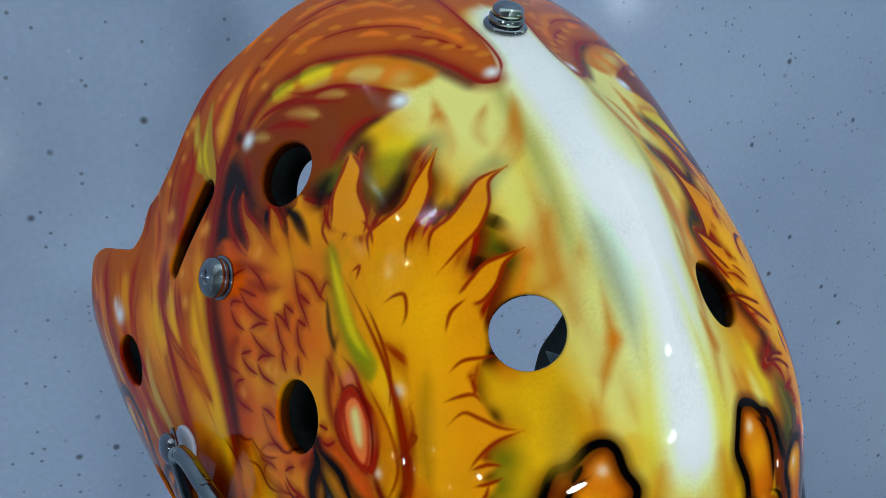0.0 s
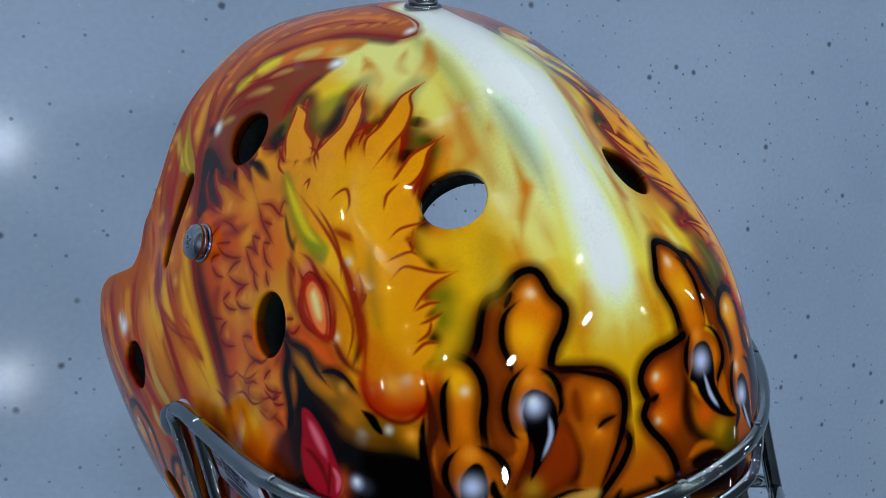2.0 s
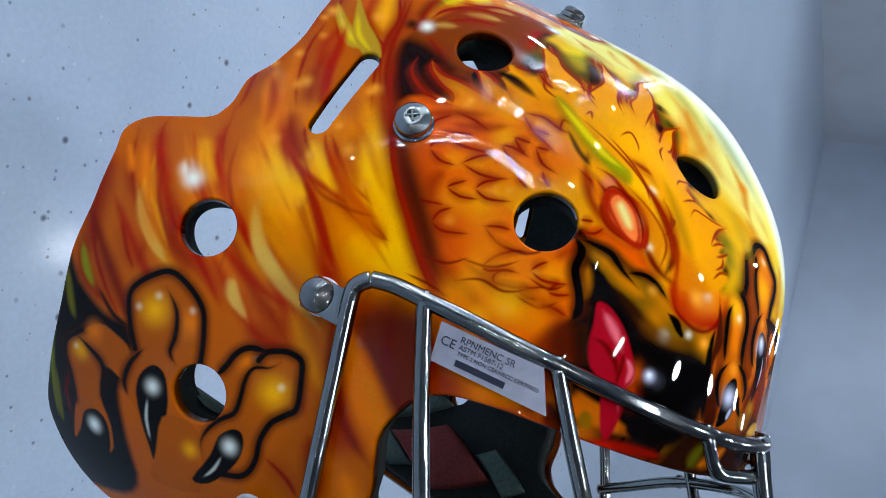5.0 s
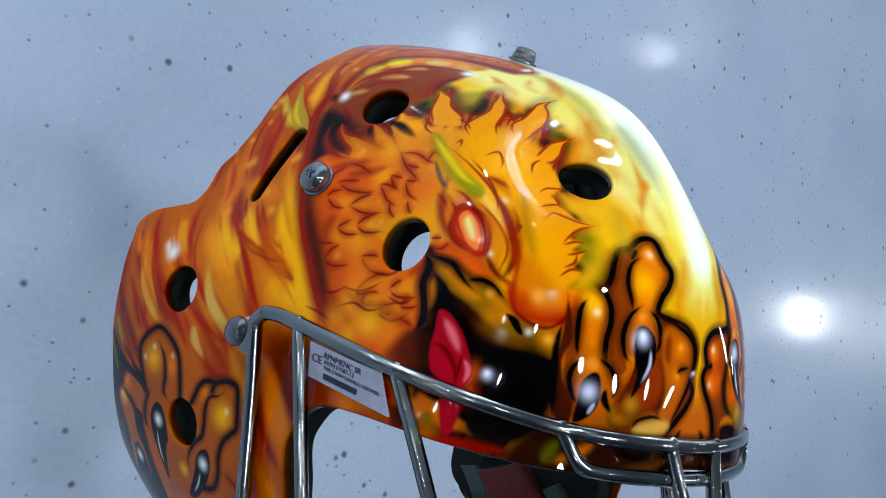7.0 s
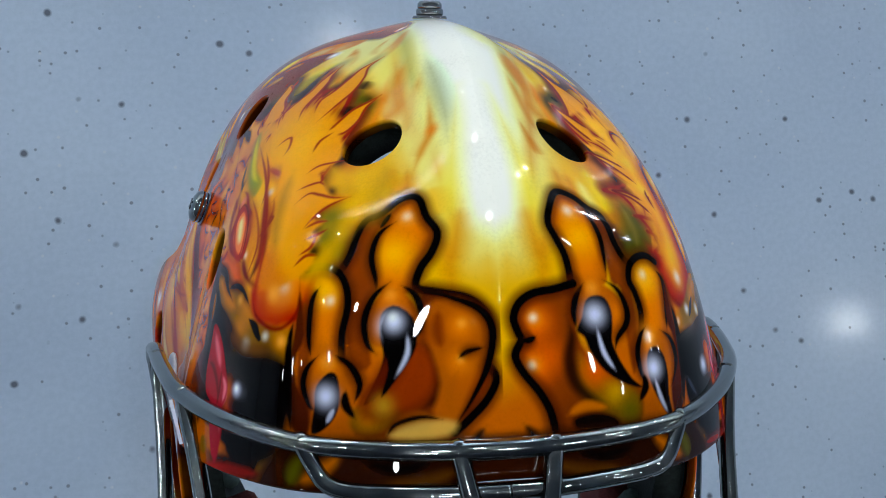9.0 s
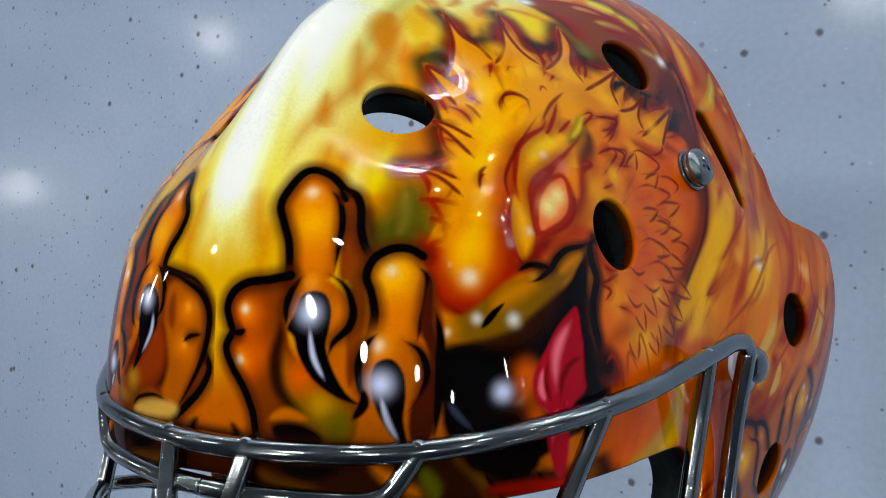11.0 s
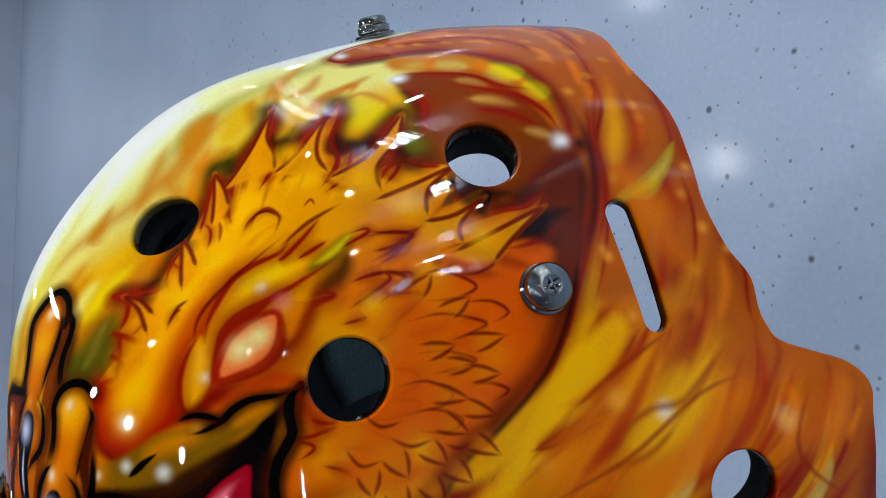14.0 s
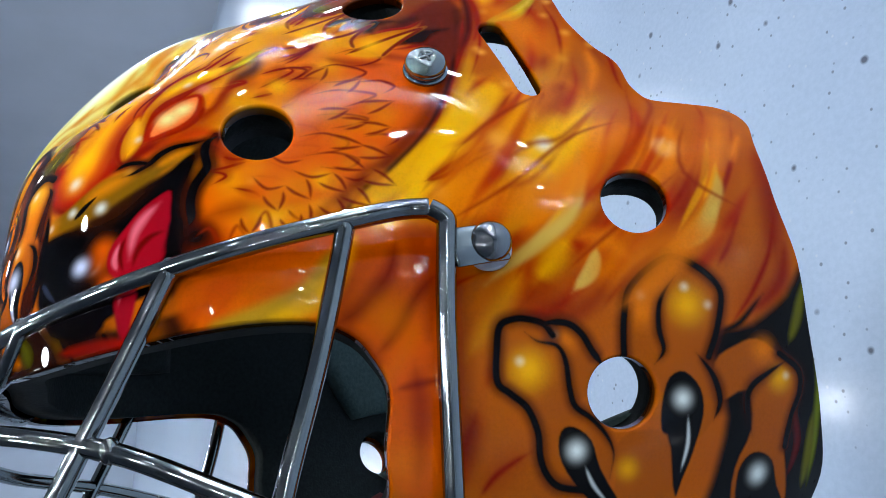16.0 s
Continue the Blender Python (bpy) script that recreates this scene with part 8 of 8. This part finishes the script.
stroke(RUS, [(1903, -462), (2012, -213), (2067, 46)], w=1.6, soft=1.3, taper=2, a=0.7)
stroke(RUS, [(1622, -158), (1714, 35), (1788, 187)], w=1.6, soft=1.3, taper=2, a=0.7)
COATS = [COL_R]
fill(INK, [(255, -4), (230, 38), (187, 12), (181, -47), (213, -99), (253, -148), (240, -94), (249, -41)], soft=0.6, a=1)
glow(PAB, (228, 4), r=3.8, a=1)
glow(PAL, (230, 13), r=1.8, a=0.8)
stroke(PAB, [(200, -20), (200, -63), (226, -111)], w=1.6, soft=0.9, taper=2, a=0.8)
# raise the contrast of all the paint and scale its channels
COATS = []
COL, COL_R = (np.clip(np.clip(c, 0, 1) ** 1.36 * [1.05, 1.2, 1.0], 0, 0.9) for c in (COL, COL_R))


# ---- helpers for things ----
def part(name, bm, mat, parent, label="", smooth=True):
    me = bpy.data.meshes.new(name)
    bm.normal_update()
    bm.to_mesh(me)
    bm.free()
    me.materials.append(mat)
    if smooth:
        me.polygons.foreach_set("use_smooth", [True] * len(me.polygons))
    ob = new(name, me)
    ob.parent = parent
    return tagged(ob, label)


def tube(path, r, sides=12, closed=False, start_cap=True):
    """A bent bar of round section along a smooth path."""
    pts = [Vector(p) for p in path]
    n = len(pts)
    bm = bmesh.new()
    rings = []
    up = Vector((0.3, 0.2, 1)).normalized()
    for i, p in enumerate(pts):
        d = (pts[(i + 1) % n] - pts[i - 1]) if closed else (pts[min(i + 1, n - 1)] - pts[max(i - 1, 0)])
        d.normalize()
        side = d.cross(up).normalized()
        up = side.cross(d).normalized()
        rings.append([bm.verts.new(p + r * (math.cos(a) * side + math.sin(a) * up)) for a in (2 * math.pi * k / sides for k in range(sides))])
    for i in range(n if closed else n - 1):
        a, b = rings[i], rings[(i + 1) % n]
        for k in range(sides):
            bm.faces.new((a[k], a[(k + 1) % sides], b[(k + 1) % sides], b[k]))
    if not closed:
        bm.faces.new(rings[0][::-1])
        bm.faces.new(rings[-1])
    bmesh.ops.recalc_face_normals(bm, faces=bm.faces)
    return bm


def bar(pts, r=0.0031, n=8, sides=12):
    return tube([tuple(p) for p in spline(np.array(pts, float) / 1000, n)], r, sides)


def lathe(profile, segs=32, m=Matrix.Identity(4)):
    """A turned solid from (radius, height) pairs, in millimetres."""
    bm = bmesh.new()
    rings = []
    for r, h in profile:
        if r < 1e-6:
            rings.append([bm.verts.new(m @ Vector((0, 0, h / 1000)))])
        else:
            rings.append([bm.verts.new(m @ Vector((r / 1000 * math.cos(2 * math.pi * k / segs), r / 1000 * math.sin(2 * math.pi * k / segs), h / 1000))) for k in range(segs)])
    for a, b in zip(rings, rings[1:]):
        for k in range(segs):
            q = (k + 1) % segs
            if len(a) == 1:
                bm.faces.new((a[0], b[k], b[q]))
            elif len(b) == 1:
                bm.faces.new((a[k], a[q], b[0]))
            else:
                bm.faces.new((a[k], a[q], b[q], b[k]))
    bmesh.ops.recalc_face_normals(bm, faces=bm.faces)
    return bm


def box(sx, sy, sz, m=Matrix.Identity(4), bevel=0.0, segs=2):
    bm = bmesh.new()
    bmesh.ops.create_cube(bm, size=1.0, matrix=Matrix.Diagonal((sx, sy, sz, 1)))
    if bevel:
        bmesh.ops.bevel(bm, geom=bm.edges[:] , offset=bevel, segments=segs, affect="EDGES", profile=0.6)
    bmesh.ops.transform(bm, matrix=m, verts=bm.verts)
    return bm


def stand(at):
    """A frame at a point of the shell with z along its outward normal."""
    c = chart(np.array(at) / 1000)[None]
    n, p = Vector(normals(c)[0]), Vector(surface(c)[0])
    return Matrix.Translation(p) @ n.to_track_quat("Z", "Y").to_matrix().to_4x4()


# ---- the mask ----
mask = tagged(new("goalie_mask"), "glossy goalie mask painted with orange firebirds and claws, held face up", "goalie mask")
mask.empty_display_size = 0.05

THICK = 0.0045
half_n = normals(UV)
edges = rim_edges(QUADS)
edges = edges[~((UV[edges[:, 0], 0] < 1e-6) & (UV[edges[:, 1], 0] < 1e-6))]
ring = np.unique(edges)
pos = {int(v): k for k, v in enumerate(ring)}
tang = np.zeros((len(ring), 3))
for a, b in edges:
    t = P3[b] - P3[a]
    tang[pos[int(a)]] += t
    tang[pos[int(b)]] += t
tang /= np.maximum(np.linalg.norm(tang, axis=1), 1e-9)[:, None]
away = np.cross(tang, half_n[ring])
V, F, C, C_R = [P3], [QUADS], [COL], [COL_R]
base = len(P3)
last = ring.copy()
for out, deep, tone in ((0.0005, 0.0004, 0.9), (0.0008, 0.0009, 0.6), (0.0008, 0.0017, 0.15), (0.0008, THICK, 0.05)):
    new_v = P3[ring] + away * out - half_n[ring] * deep
    new_v[UV[ring, 0] < 1e-6, 0] = 0
    ids = base + np.arange(len(ring))
    k0 = np.array([pos[int(a)] for a in edges[:, 0]])
    k1 = np.array([pos[int(b)] for b in edges[:, 1]])
    F.append(np.stack([last[k1], last[k0], ids[k0], ids[k1]], 1))
    V.append(new_v)
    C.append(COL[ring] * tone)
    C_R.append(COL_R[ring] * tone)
    last = ids
    base += len(ring)
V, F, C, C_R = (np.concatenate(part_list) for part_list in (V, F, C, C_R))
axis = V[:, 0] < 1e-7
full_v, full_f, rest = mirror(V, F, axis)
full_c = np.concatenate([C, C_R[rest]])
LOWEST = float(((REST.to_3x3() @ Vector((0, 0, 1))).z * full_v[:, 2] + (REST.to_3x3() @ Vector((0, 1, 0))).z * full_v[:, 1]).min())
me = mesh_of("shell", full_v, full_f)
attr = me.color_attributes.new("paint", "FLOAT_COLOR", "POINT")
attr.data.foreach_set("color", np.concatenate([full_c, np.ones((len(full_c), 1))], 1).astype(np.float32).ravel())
me.materials.append(PAINT)
shell = tagged(new("shell", me), "glossy shell airbrushed with orange flames, firebird heads and claws")
shell.parent = mask

# foam liner inside the shell
luv, lq = half_grid(0.013, 0.0016, 0.010)
lv = surface(luv) - normals(luv) * 0.0050
ln = normals(luv)
le = rim_edges(lq)
le = le[~((luv[le[:, 0], 0] < 1e-6) & (luv[le[:, 1], 0] < 1e-6))]
inner = lv - ln * 0.013
n0 = len(lv)
lf = np.concatenate([lq, lq[:, ::-1] + n0, np.stack([le[:, 1], le[:, 0], le[:, 0] + n0, le[:, 1] + n0], 1)])
lall = np.concatenate([lv, inner])
lall[np.concatenate([luv[:, 0], luv[:, 0]]) < 1e-6, 0] = 0
a_v, a_f, _ = mirror(lall, lf, lall[:, 0] < 1e-7)
me = mesh_of("liner", a_v, a_f)
me.materials.append(LINER)
liner = tagged(new("liner", me), "dark green foam liner")
liner.parent = mask

mask.matrix_world = REST
FLOOR_Z = LOWEST - GAP


def cushion(name, centre, size, mat, label, rise=0.0):
    """A soft block that follows the inside of the shell round a place of its chart."""
    for sx in (1, -1):
        c = np.array(centre) / 1000
        bm = bmesh.new()
        nu = 8
        grid = []
        for layer, depth in ((0, 0.016), (1, 0.022 + rise), (2, 0.025 + rise)):
            k = (1.0, 0.97, 0.82)[layer]
            uv = np.array([[c[0] + size[0] * k * (i / nu - 0.5), c[1] + size[1] * k * (j / nu - 0.5)] for i in range(nu + 1) for j in range(nu + 1)])
            q = surface(uv) - normals(uv) * depth
            q[:, 0] *= sx
            grid.append([bm.verts.new(tuple(v)) for v in q])
        w = nu + 1
        for i in range(nu):
            for j in range(nu):
                for g in (grid[0], grid[2]):
                    bm.faces.new((g[i * w + j], g[(i + 1) * w + j], g[(i + 1) * w + j + 1], g[i * w + j + 1]))
        loop = [i * w for i in range(nu)] + [nu * w + j for j in range(nu)] + [i * w + nu for i in range(nu, 0, -1)] + [j for j in range(nu, 0, -1)]
        for g, h in ((grid[0], grid[1]), (grid[1], grid[2])):
            for a, b in zip(loop, loop[1:] + loop[:1]):
                bm.faces.new((g[a], g[b], h[b], h[a]))
        bmesh.ops.recalc_face_normals(bm, faces=bm.faces)
        part(name, bm, mat, mask, label)


cushion("cheek_pad", (1120, -1285), (0.34, 0.28), PAD, "maroon foam cheek pad", 0.007)
cushion("temple_pad", (1700, -400), (0.30, 0.62), SLATE, "slate grey temple pad")
cushion("rear_pad", (1510, -1220), (0.18, 0.34), SLATE, "slate green rear pad")
cushion("jaw_pad", (1230, -1475), (0.26, 0.10), SLATE, "slate green jaw pad")
cushion("chin_pad", (985, -1085), (0.24, 0.10), SLATE, "slate green chin pad")
cushion("brow_pad", (560, -60), (0.62, 0.30), LINER, "dark green brow pad")

# ---- cage ----
cage = new("cage")
cage.parent = mask
tagged(cage, "polished steel wire cage")
side = [(127.2, 20.8, -72.0), (130.3, 21.0, -50.0), (130.7, 19.1, -42.8), (129.8, 14.6, -39.6), (127.4, 7.1, -39.2), (124.8, -3.2, -40.4)]
half_top = side[3:] + [(117.8, -26.2, -43.8), (107.8, -51.2, -48.2), (88.8, -78.2, -53.2), (62.8, -101.2, -57.2), (32.8, -113.2, -58.6)]
top = half_top + [(0.0, -117.7, -59.0)] + [(-x, y, z) for x, y, z in half_top[::-1]]
part("top_bar", bar(top, 0.0033, 8), CHROME, cage)
for s in (1, -1):
    def f(*pts):
        return [(s * x, y, z) for x, y, z in pts]
    # the cage sits a little askew: its posts stand further forward on the mask's left
    k, e, r = (-7.0, -9.0, -3.5) if s > 0 else (-2.0, -2.0, -0.5)
    part("rear_post", bar(f((113.0, 16.0 + r, -196.0), (120.0, 15.9 + r, -150.0), (126.2, 20.0 + r, -80.0), (130.0, 20.8 + r * 0.5, -50.0), (130.8, 19.3, -43.4), (129.8, 14.6, -39.6)), 0.0033), CHROME, cage)
    part("side_post", bar(f((124.8 + k * 0.3, -3.2 + k, -40.6 + k * 0.15), (121.4 + k * 0.3, -14.6 + k, -82.0), (118.4 + k * 0.3, -31.8 + k, -135.0), (112.0, -46.0, -190.0))), CHROME, cage)
    part("eye_post", bar(f((107.8 + e * 0.6, -51.2 + e, -48.4 + e * 0.18), (101.4 + e * 0.7, -63.6 + e, -75.0), (93.9 + e * 0.8, -82.1 + e, -110.8), (85.8 + e, -99.6 + e, -145.0), (72.0, -108.0, -185.0))), CHROME, cage)
    low = ((7.4, -128.4, -88.5), (27.7, -125.2, -86.5), (63.9, -108.6, -90.0), (96.2, -77.1, -101.5), (110.5, -48.8, -117.0), (117.6, -33.0, -126.0)) if s > 0 else ((7.4, -128.4, -92.0), (27.7, -125.2, -90.0), (63.9, -108.6, -95.0), (96.2, -77.1, -101.0), (110.5, -48.8, -110.0), (119.0, -28.6, -118.0))
    part("lower_eye_bar", bar(f(*low)), CHROME, cage)
    part("drop_bar", bar(f((62.8, -101.2, -57.2), (60.3, -103.2, -62.0), (55.9, -106.0, -68.5), (49.0, -108.7, -71.0), (33.0, -113.7, -71.6), (15.3, -117.7, -71.8), (0.0, -118.7, -71.8)), 0.0031), CHROME, cage)
    part("centre_post", bar(f((15.2, -116.2, -58.8), (12.6, -120.8, -72.0), (8.3, -127.4, -92.0), (5.8, -133.4, -130.0), (5.0, -134.0, -165.0))), CHROME, cage)
    part("chin_bar", bar(f((0.0, -133.7, -140.0), (39.6, -125.2, -140.0), (77.7, -103.4, -143.0), (104.0, -70.0, -152.0), (117.0, -35.0, -158.0), (118.0, 15.6, -163.0))), CHROME, cage)
    # weld beads where the bars cross
    for p in ((124.8 + k * 0.3, -3.2 + k, -40.6 + k * 0.15), (107.8 + e * 0.6, -51.2 + e, -48.4 + e * 0.18), (62.8, -101.2, -57.2), (15.2, -116.6, -58.9), (96.2, -77.6, -101.0)):
        part("weld", lathe([(0, -4.0), (2.2, -3.2), (3.4, 0), (2.2, 3.2), (0, 4.0)], 14, Matrix.Translation(Vector((s * p[0], p[1], p[2])) / 1000)), CHROME, cage)


def dome_screw(at, r, label, dome=True, clip=False):
    m = stand(at)
    ob = tagged(new("screw"), label)
    ob.parent = mask
    if clip:
        part("washer", lathe([(0, 0), (r * 0.98, 0), (r * 1.02, 0.6), (r * 0.98, 1.4), (r * 0.9, 1.8), (0, 1.8)], 32, m), WASHER, ob, "white plastic washer")
    else:
        part("washer", lathe([(0, 0), (r, 0), (r, 1.0), (r * 0.95, 1.3), (r * 0.6, 1.4), (0, 1.4)], 32, m), CHROME, ob)
    h = 7.0 if clip else 1.6
    if not clip:
        part("collar", lathe([(0, 1.2), (r * 0.86, 1.2), (r * 0.9, 1.8), (r * 0.86, 3.2), (r * 0.78, 3.4), (0, 3.4)], 32, m), DARK_STEEL, ob)
        h = 3.3
    part("head", lathe([(0, h - 1.0), (r * 0.8, h - 1.0), (r * 0.92, h), (r * 0.92, h + 1.2), (r * 0.8, h + 2.6), (r * 0.5, h + 3.7), (r * 0.2, h + 4.2)] + ([(0, h + 4.3)] if clip else [(r * 0.17, h + 3.3), (0, h + 3.3)]), 32, m), DARK_STEEL if clip else CHROME, ob)
    for a in (() if clip else (0.4, 0.4 + math.pi / 2)):
        part("drive_slot", box(r * 0.7 / 1000, r * 0.13 / 1000, 0.0012, m @ Matrix.Translation((0, 0, (h + 3.75) / 1000)) @ Matrix.Rotation(a, 4, "Z"), 0.0002, 1), DARK_STEEL, ob)
    return m


for s in (1, -1):
    dome_screw((s * 112.4, 31.0, 24.6), 8.3, "domed steel screw with washer")
    for at in ((s * 127.0, 36.0, -52.5), (s * 117.0, 43.0, -140.0)):
        m = dome_screw(at, 7.4, "domed cage screw on white washer", clip=True)
        p = m @ Vector((0, 0, 0.0062))
        q = Vector((s * (130.4 if at[2] > -90 else 120.3), 20.6 if at[2] > -90 else 16.4, at[2] - 0.5)) / 1000
        d = (p - q)
        ln_ = d.length
        nrm = m.to_3x3() @ Vector((0, 0, 1))
        x = d.normalized()
        z = (nrm - x * nrm.dot(x)).normalized()
        y = z.cross(x)
        fr = Matrix((( x.x, y.x, z.x, 0), (x.y, y.y, z.y, 0), (x.z, y.z, z.z, 0), (0, 0, 0, 1)))
        part("cage_clip", box(ln_ + 0.0055, 0.0132, 0.0018, Matrix.Translation((p + q) / 2 + x * 0.0024) @ fr, 0.0008), CHROME, mask, "steel cage clip")

# crown bolt
m = stand((0.001, 26.7, 110.9))
bolt = tagged(new("crown_bolt"), "steel bolt with nut and washer")
bolt.parent = mask
part("washer", lathe([(0, 0), (8.2, 0), (8.3, 0.8), (7.8, 1.5), (5, 1.7), (0, 1.7)], 32, m), DARK_STEEL, bolt)
part("nut", lathe([(0, 1.5), (6.0, 1.5), (6.6, 2.2), (6.6, 4.2), (6.0, 4.8), (0, 4.8)], 24, m), CHROME, bolt)
part("cap", lathe([(0, 4.6), (5.0, 4.6), (5.9, 5.2), (5.8, 7.0), (5.0, 8.0), (3.4, 8.5), (2.2, 8.3), (0, 8.2)], 24, m), CHROME, bolt)

# ---- certification label under the top bar, on the mask's right ----
tl, tr, br_, bl = (Vector(p) / 1000 for p in ((-121.5, -13.0, -46.0), (-111.5, -50.5, -50.5), (-109.5, -55.5, -66.5), (-119.0, -12.0, -60.5)))
ex = (tr - tl).normalized()
ez = ex.cross(bl - tl).normalized()
if ez.x > 0:
    ez = -ez
ey = ez.cross(ex)
br_ -= ez * (br_ - tl).dot(ez)
bm = bmesh.new()
front = [bm.verts.new(p + ez * 0.0006) for p in (tl, tr, br_, bl)]
back = [bm.verts.new(p - ez * 0.0006) for p in (tl, tr, br_, bl)]
bm.faces.new(front)
bm.faces.new(back[::-1])
for i in range(4):
    j = (i + 1) % 4
    bm.faces.new((front[i], back[i], back[j], front[j]))
bmesh.ops.recalc_face_normals(bm, faces=bm.faces)
sticker = part("label_plate", bm, STICKER, mask, "silver printed certification label", smooth=False)
LABEL = Matrix(((ex.x, ey.x, ez.x, tl.x), (ex.y, ey.y, ez.y, tl.y), (ex.z, ey.z, ez.z, tl.z), (0, 0, 0, 1)))


def lettering(text, x, y, size):
    cu = bpy.data.curves.new("lettering", "FONT")
    cu.body, cu.size, cu.extrude = text, size / 1000, 0.00008
    tmp = bpy.data.objects.new("lettering", cu)
    scene.collection.objects.link(tmp)
    me = bpy.data.meshes.new_from_object(tmp.evaluated_get(bpy.context.evaluated_depsgraph_get()))
    bpy.data.objects.remove(tmp)
    me.transform(LABEL @ Matrix.Translation((x / 1000, y / 1000, 0.0008)))
    me.materials.append(PRINT)
    ob = new("lettering", me)
    ob.parent = sticker
    return ob


for text, x, y, size in (("CE", 2.2, -7.4, 4.8), ("RPNMENC SR", 8.8, -4.2, 3.5), ("ASTM F1587-12", 9.2, -6.6, 2.6), ("TYPE 2 NON CSA/HECC CERTIFIED", 9.4, -8.8, 2.0)):
    lettering(text, x, y, size)
part("print_bar", box(0.019, 0.0024, 0.0002, LABEL @ Matrix.Translation((0.0195, -0.0116, 0.0008))), PRINT, sticker, smooth=False)

# ---- the stand that holds the mask by its chin, added out of view ----
stand_ob = tagged(new("mask_stand"), "plain black steel stand holding the mask by its chin", "stand")
stand_ob.location = (0, -0.95, FLOOR_Z)
chin = REST @ Vector((0, -0.0735, -0.1745)) - stand_ob.location
part("base_plate", box(0.30, 0.24, 0.012, Matrix.Translation((0, 0, 0.006)), 0.004), STAND, stand_ob)
part("pole", tube([(0, 0, 0.01), (0, 0, 0.25), (0, 0, chin.z - 0.10), (0, 0.01, chin.z - 0.055), (0, 0.04, chin.z - 0.03), (0, 0.12, chin.z - 0.022), (0, chin.y - 0.03, chin.z - 0.016)], 0.009, 16), STAND, stand_ob)
part("clamp", box(0.030, 0.055, 0.007, Matrix.Translation((0, chin.y - 0.018, chin.z - 0.0105)), 0.002), STAND, stand_ob)
part("clamp_lip", box(0.030, 0.010, 0.016, Matrix.Translation((0, chin.y - 0.010, chin.z - 0.004)), 0.002), STAND, stand_ob)

# ---- the room ----
bm = box(SIDE * 2, NORTH - SOUTH, 0.1, Matrix.Translation((0, (NORTH + SOUTH) / 2, -0.05)))
me = bpy.data.meshes.new("floor")
bm.to_mesh(me)
bm.free()
me.materials.append(FLOOR)
floor = tagged(new("floor", me), "glossy grey-blue sealed floor with dark specks", "floor", kind="structure")
floor.location.z = FLOOR_Z
MID = (NORTH + SOUTH) / 2
for name, x, y, sx, sy in (("wall_north", 0, NORTH + 0.1, SIDE * 2 + 0.4, 0.2), ("wall_south", 0, SOUTH - 0.1, SIDE * 2 + 0.4, 0.2), ("wall_east", SIDE + 0.1, MID, 0.2, NORTH - SOUTH), ("wall_west", -SIDE - 0.1, MID, 0.2, NORTH - SOUTH)):
    me = bpy.data.meshes.new(name)
    bm = box(sx, sy, CEILING + 0.1)
    bm.to_mesh(me)
    bm.free()
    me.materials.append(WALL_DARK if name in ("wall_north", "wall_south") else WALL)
    ob = tagged(new(name, me), "plain grey-blue painted wall", "wall", kind="structure")
    ob.location = (x, y, FLOOR_Z + CEILING / 2 - 0.05)
me = bpy.data.meshes.new("ceiling")
bm = box(SIDE * 2 + 0.4, NORTH - SOUTH + 0.4, 0.1)
bm.to_mesh(me)
bm.free()
me.materials.append(CEIL)
ceiling = tagged(new("ceiling", me), "plain dark ceiling", "ceiling", kind="structure")
ceiling.location = (0, MID, FLOOR_Z + CEILING + 0.05)


def ceiling_lamp(x, y, size, power):
    ob = tagged(new("ceiling_lamp"), "assumed round white ceiling light with bright disc", "ceiling light", "ceiling lights")
    ob.location = (x, y, FLOOR_Z + CEILING)
    part("housing", lathe([(0, 0), (size * 540, 0), (size * 560, -12), (size * 545, -48), (size * 505, -50), (size * 500, -30), (0, -30)], 32), LAMP_BODY, ob)
    d = bpy.data.lights.new("disc_light", "AREA")
    d.shape, d.size, d.energy, d.color = "DISK", size, power, (0.88, 0.94, 1.0)
    lo = new("disc_light", d)
    lo.parent = ob
    lo.location.z = -0.035
    return ob


def tube_lamp(x, y, z, heading, power):
    """A batten with two bright tubes side by side, flat against a wall; its front faces its own -y."""
    ob = tagged(new("tube_lamp"), "white twin-tube ceiling batten light moved onto the wall", "wall light", "wall lights")
    ob.matrix_world = pose(x, y, z, 0, 0, heading)
    part("batten", box(0.55, 0.05, 0.18, Matrix.Translation((0, -0.025, 0)), 0.006), LAMP_BODY, ob)
    for h in (-0.055, 0.055):
        part("tube_holder", box(0.5, 0.02, 0.026, Matrix.Translation((0, -0.058, h)), 0.004), LAMP_BODY, ob)
        d = bpy.data.lights.new("tube_light", "AREA")
        d.shape, d.size, d.size_y, d.energy, d.color = "RECTANGLE", 0.46, 0.022, power, (0.88, 0.94, 1.0)
        lo = new("tube_light", d)
        lo.parent = ob
        lo.matrix_local = pose(0, -0.075, h, 90, 0, 0)


for x, y in SPOTS:
    ceiling_lamp(x, y, SPOT_SIZE, SPOT_WATTS)
for x, z in BEADS:
    bead = ceiling_lamp(x, NORTH, BEAD_SIZE, BEAD_WATTS)
    bead.matrix_world = pose(x, NORTH, z, -90, 0, 0)
    tagged(bead, "small round white lamp added on the wall for glints", "wall light", "small wall lights")
# added fill lamps, no known source
for x, y in FAR_FILLS:
    ceiling_lamp(x, y, FAR_SIZE, FAR_WATTS)
for x, y, z, heading in TUBES:
    tube_lamp(x, y, z, heading, TUBE_WATTS)
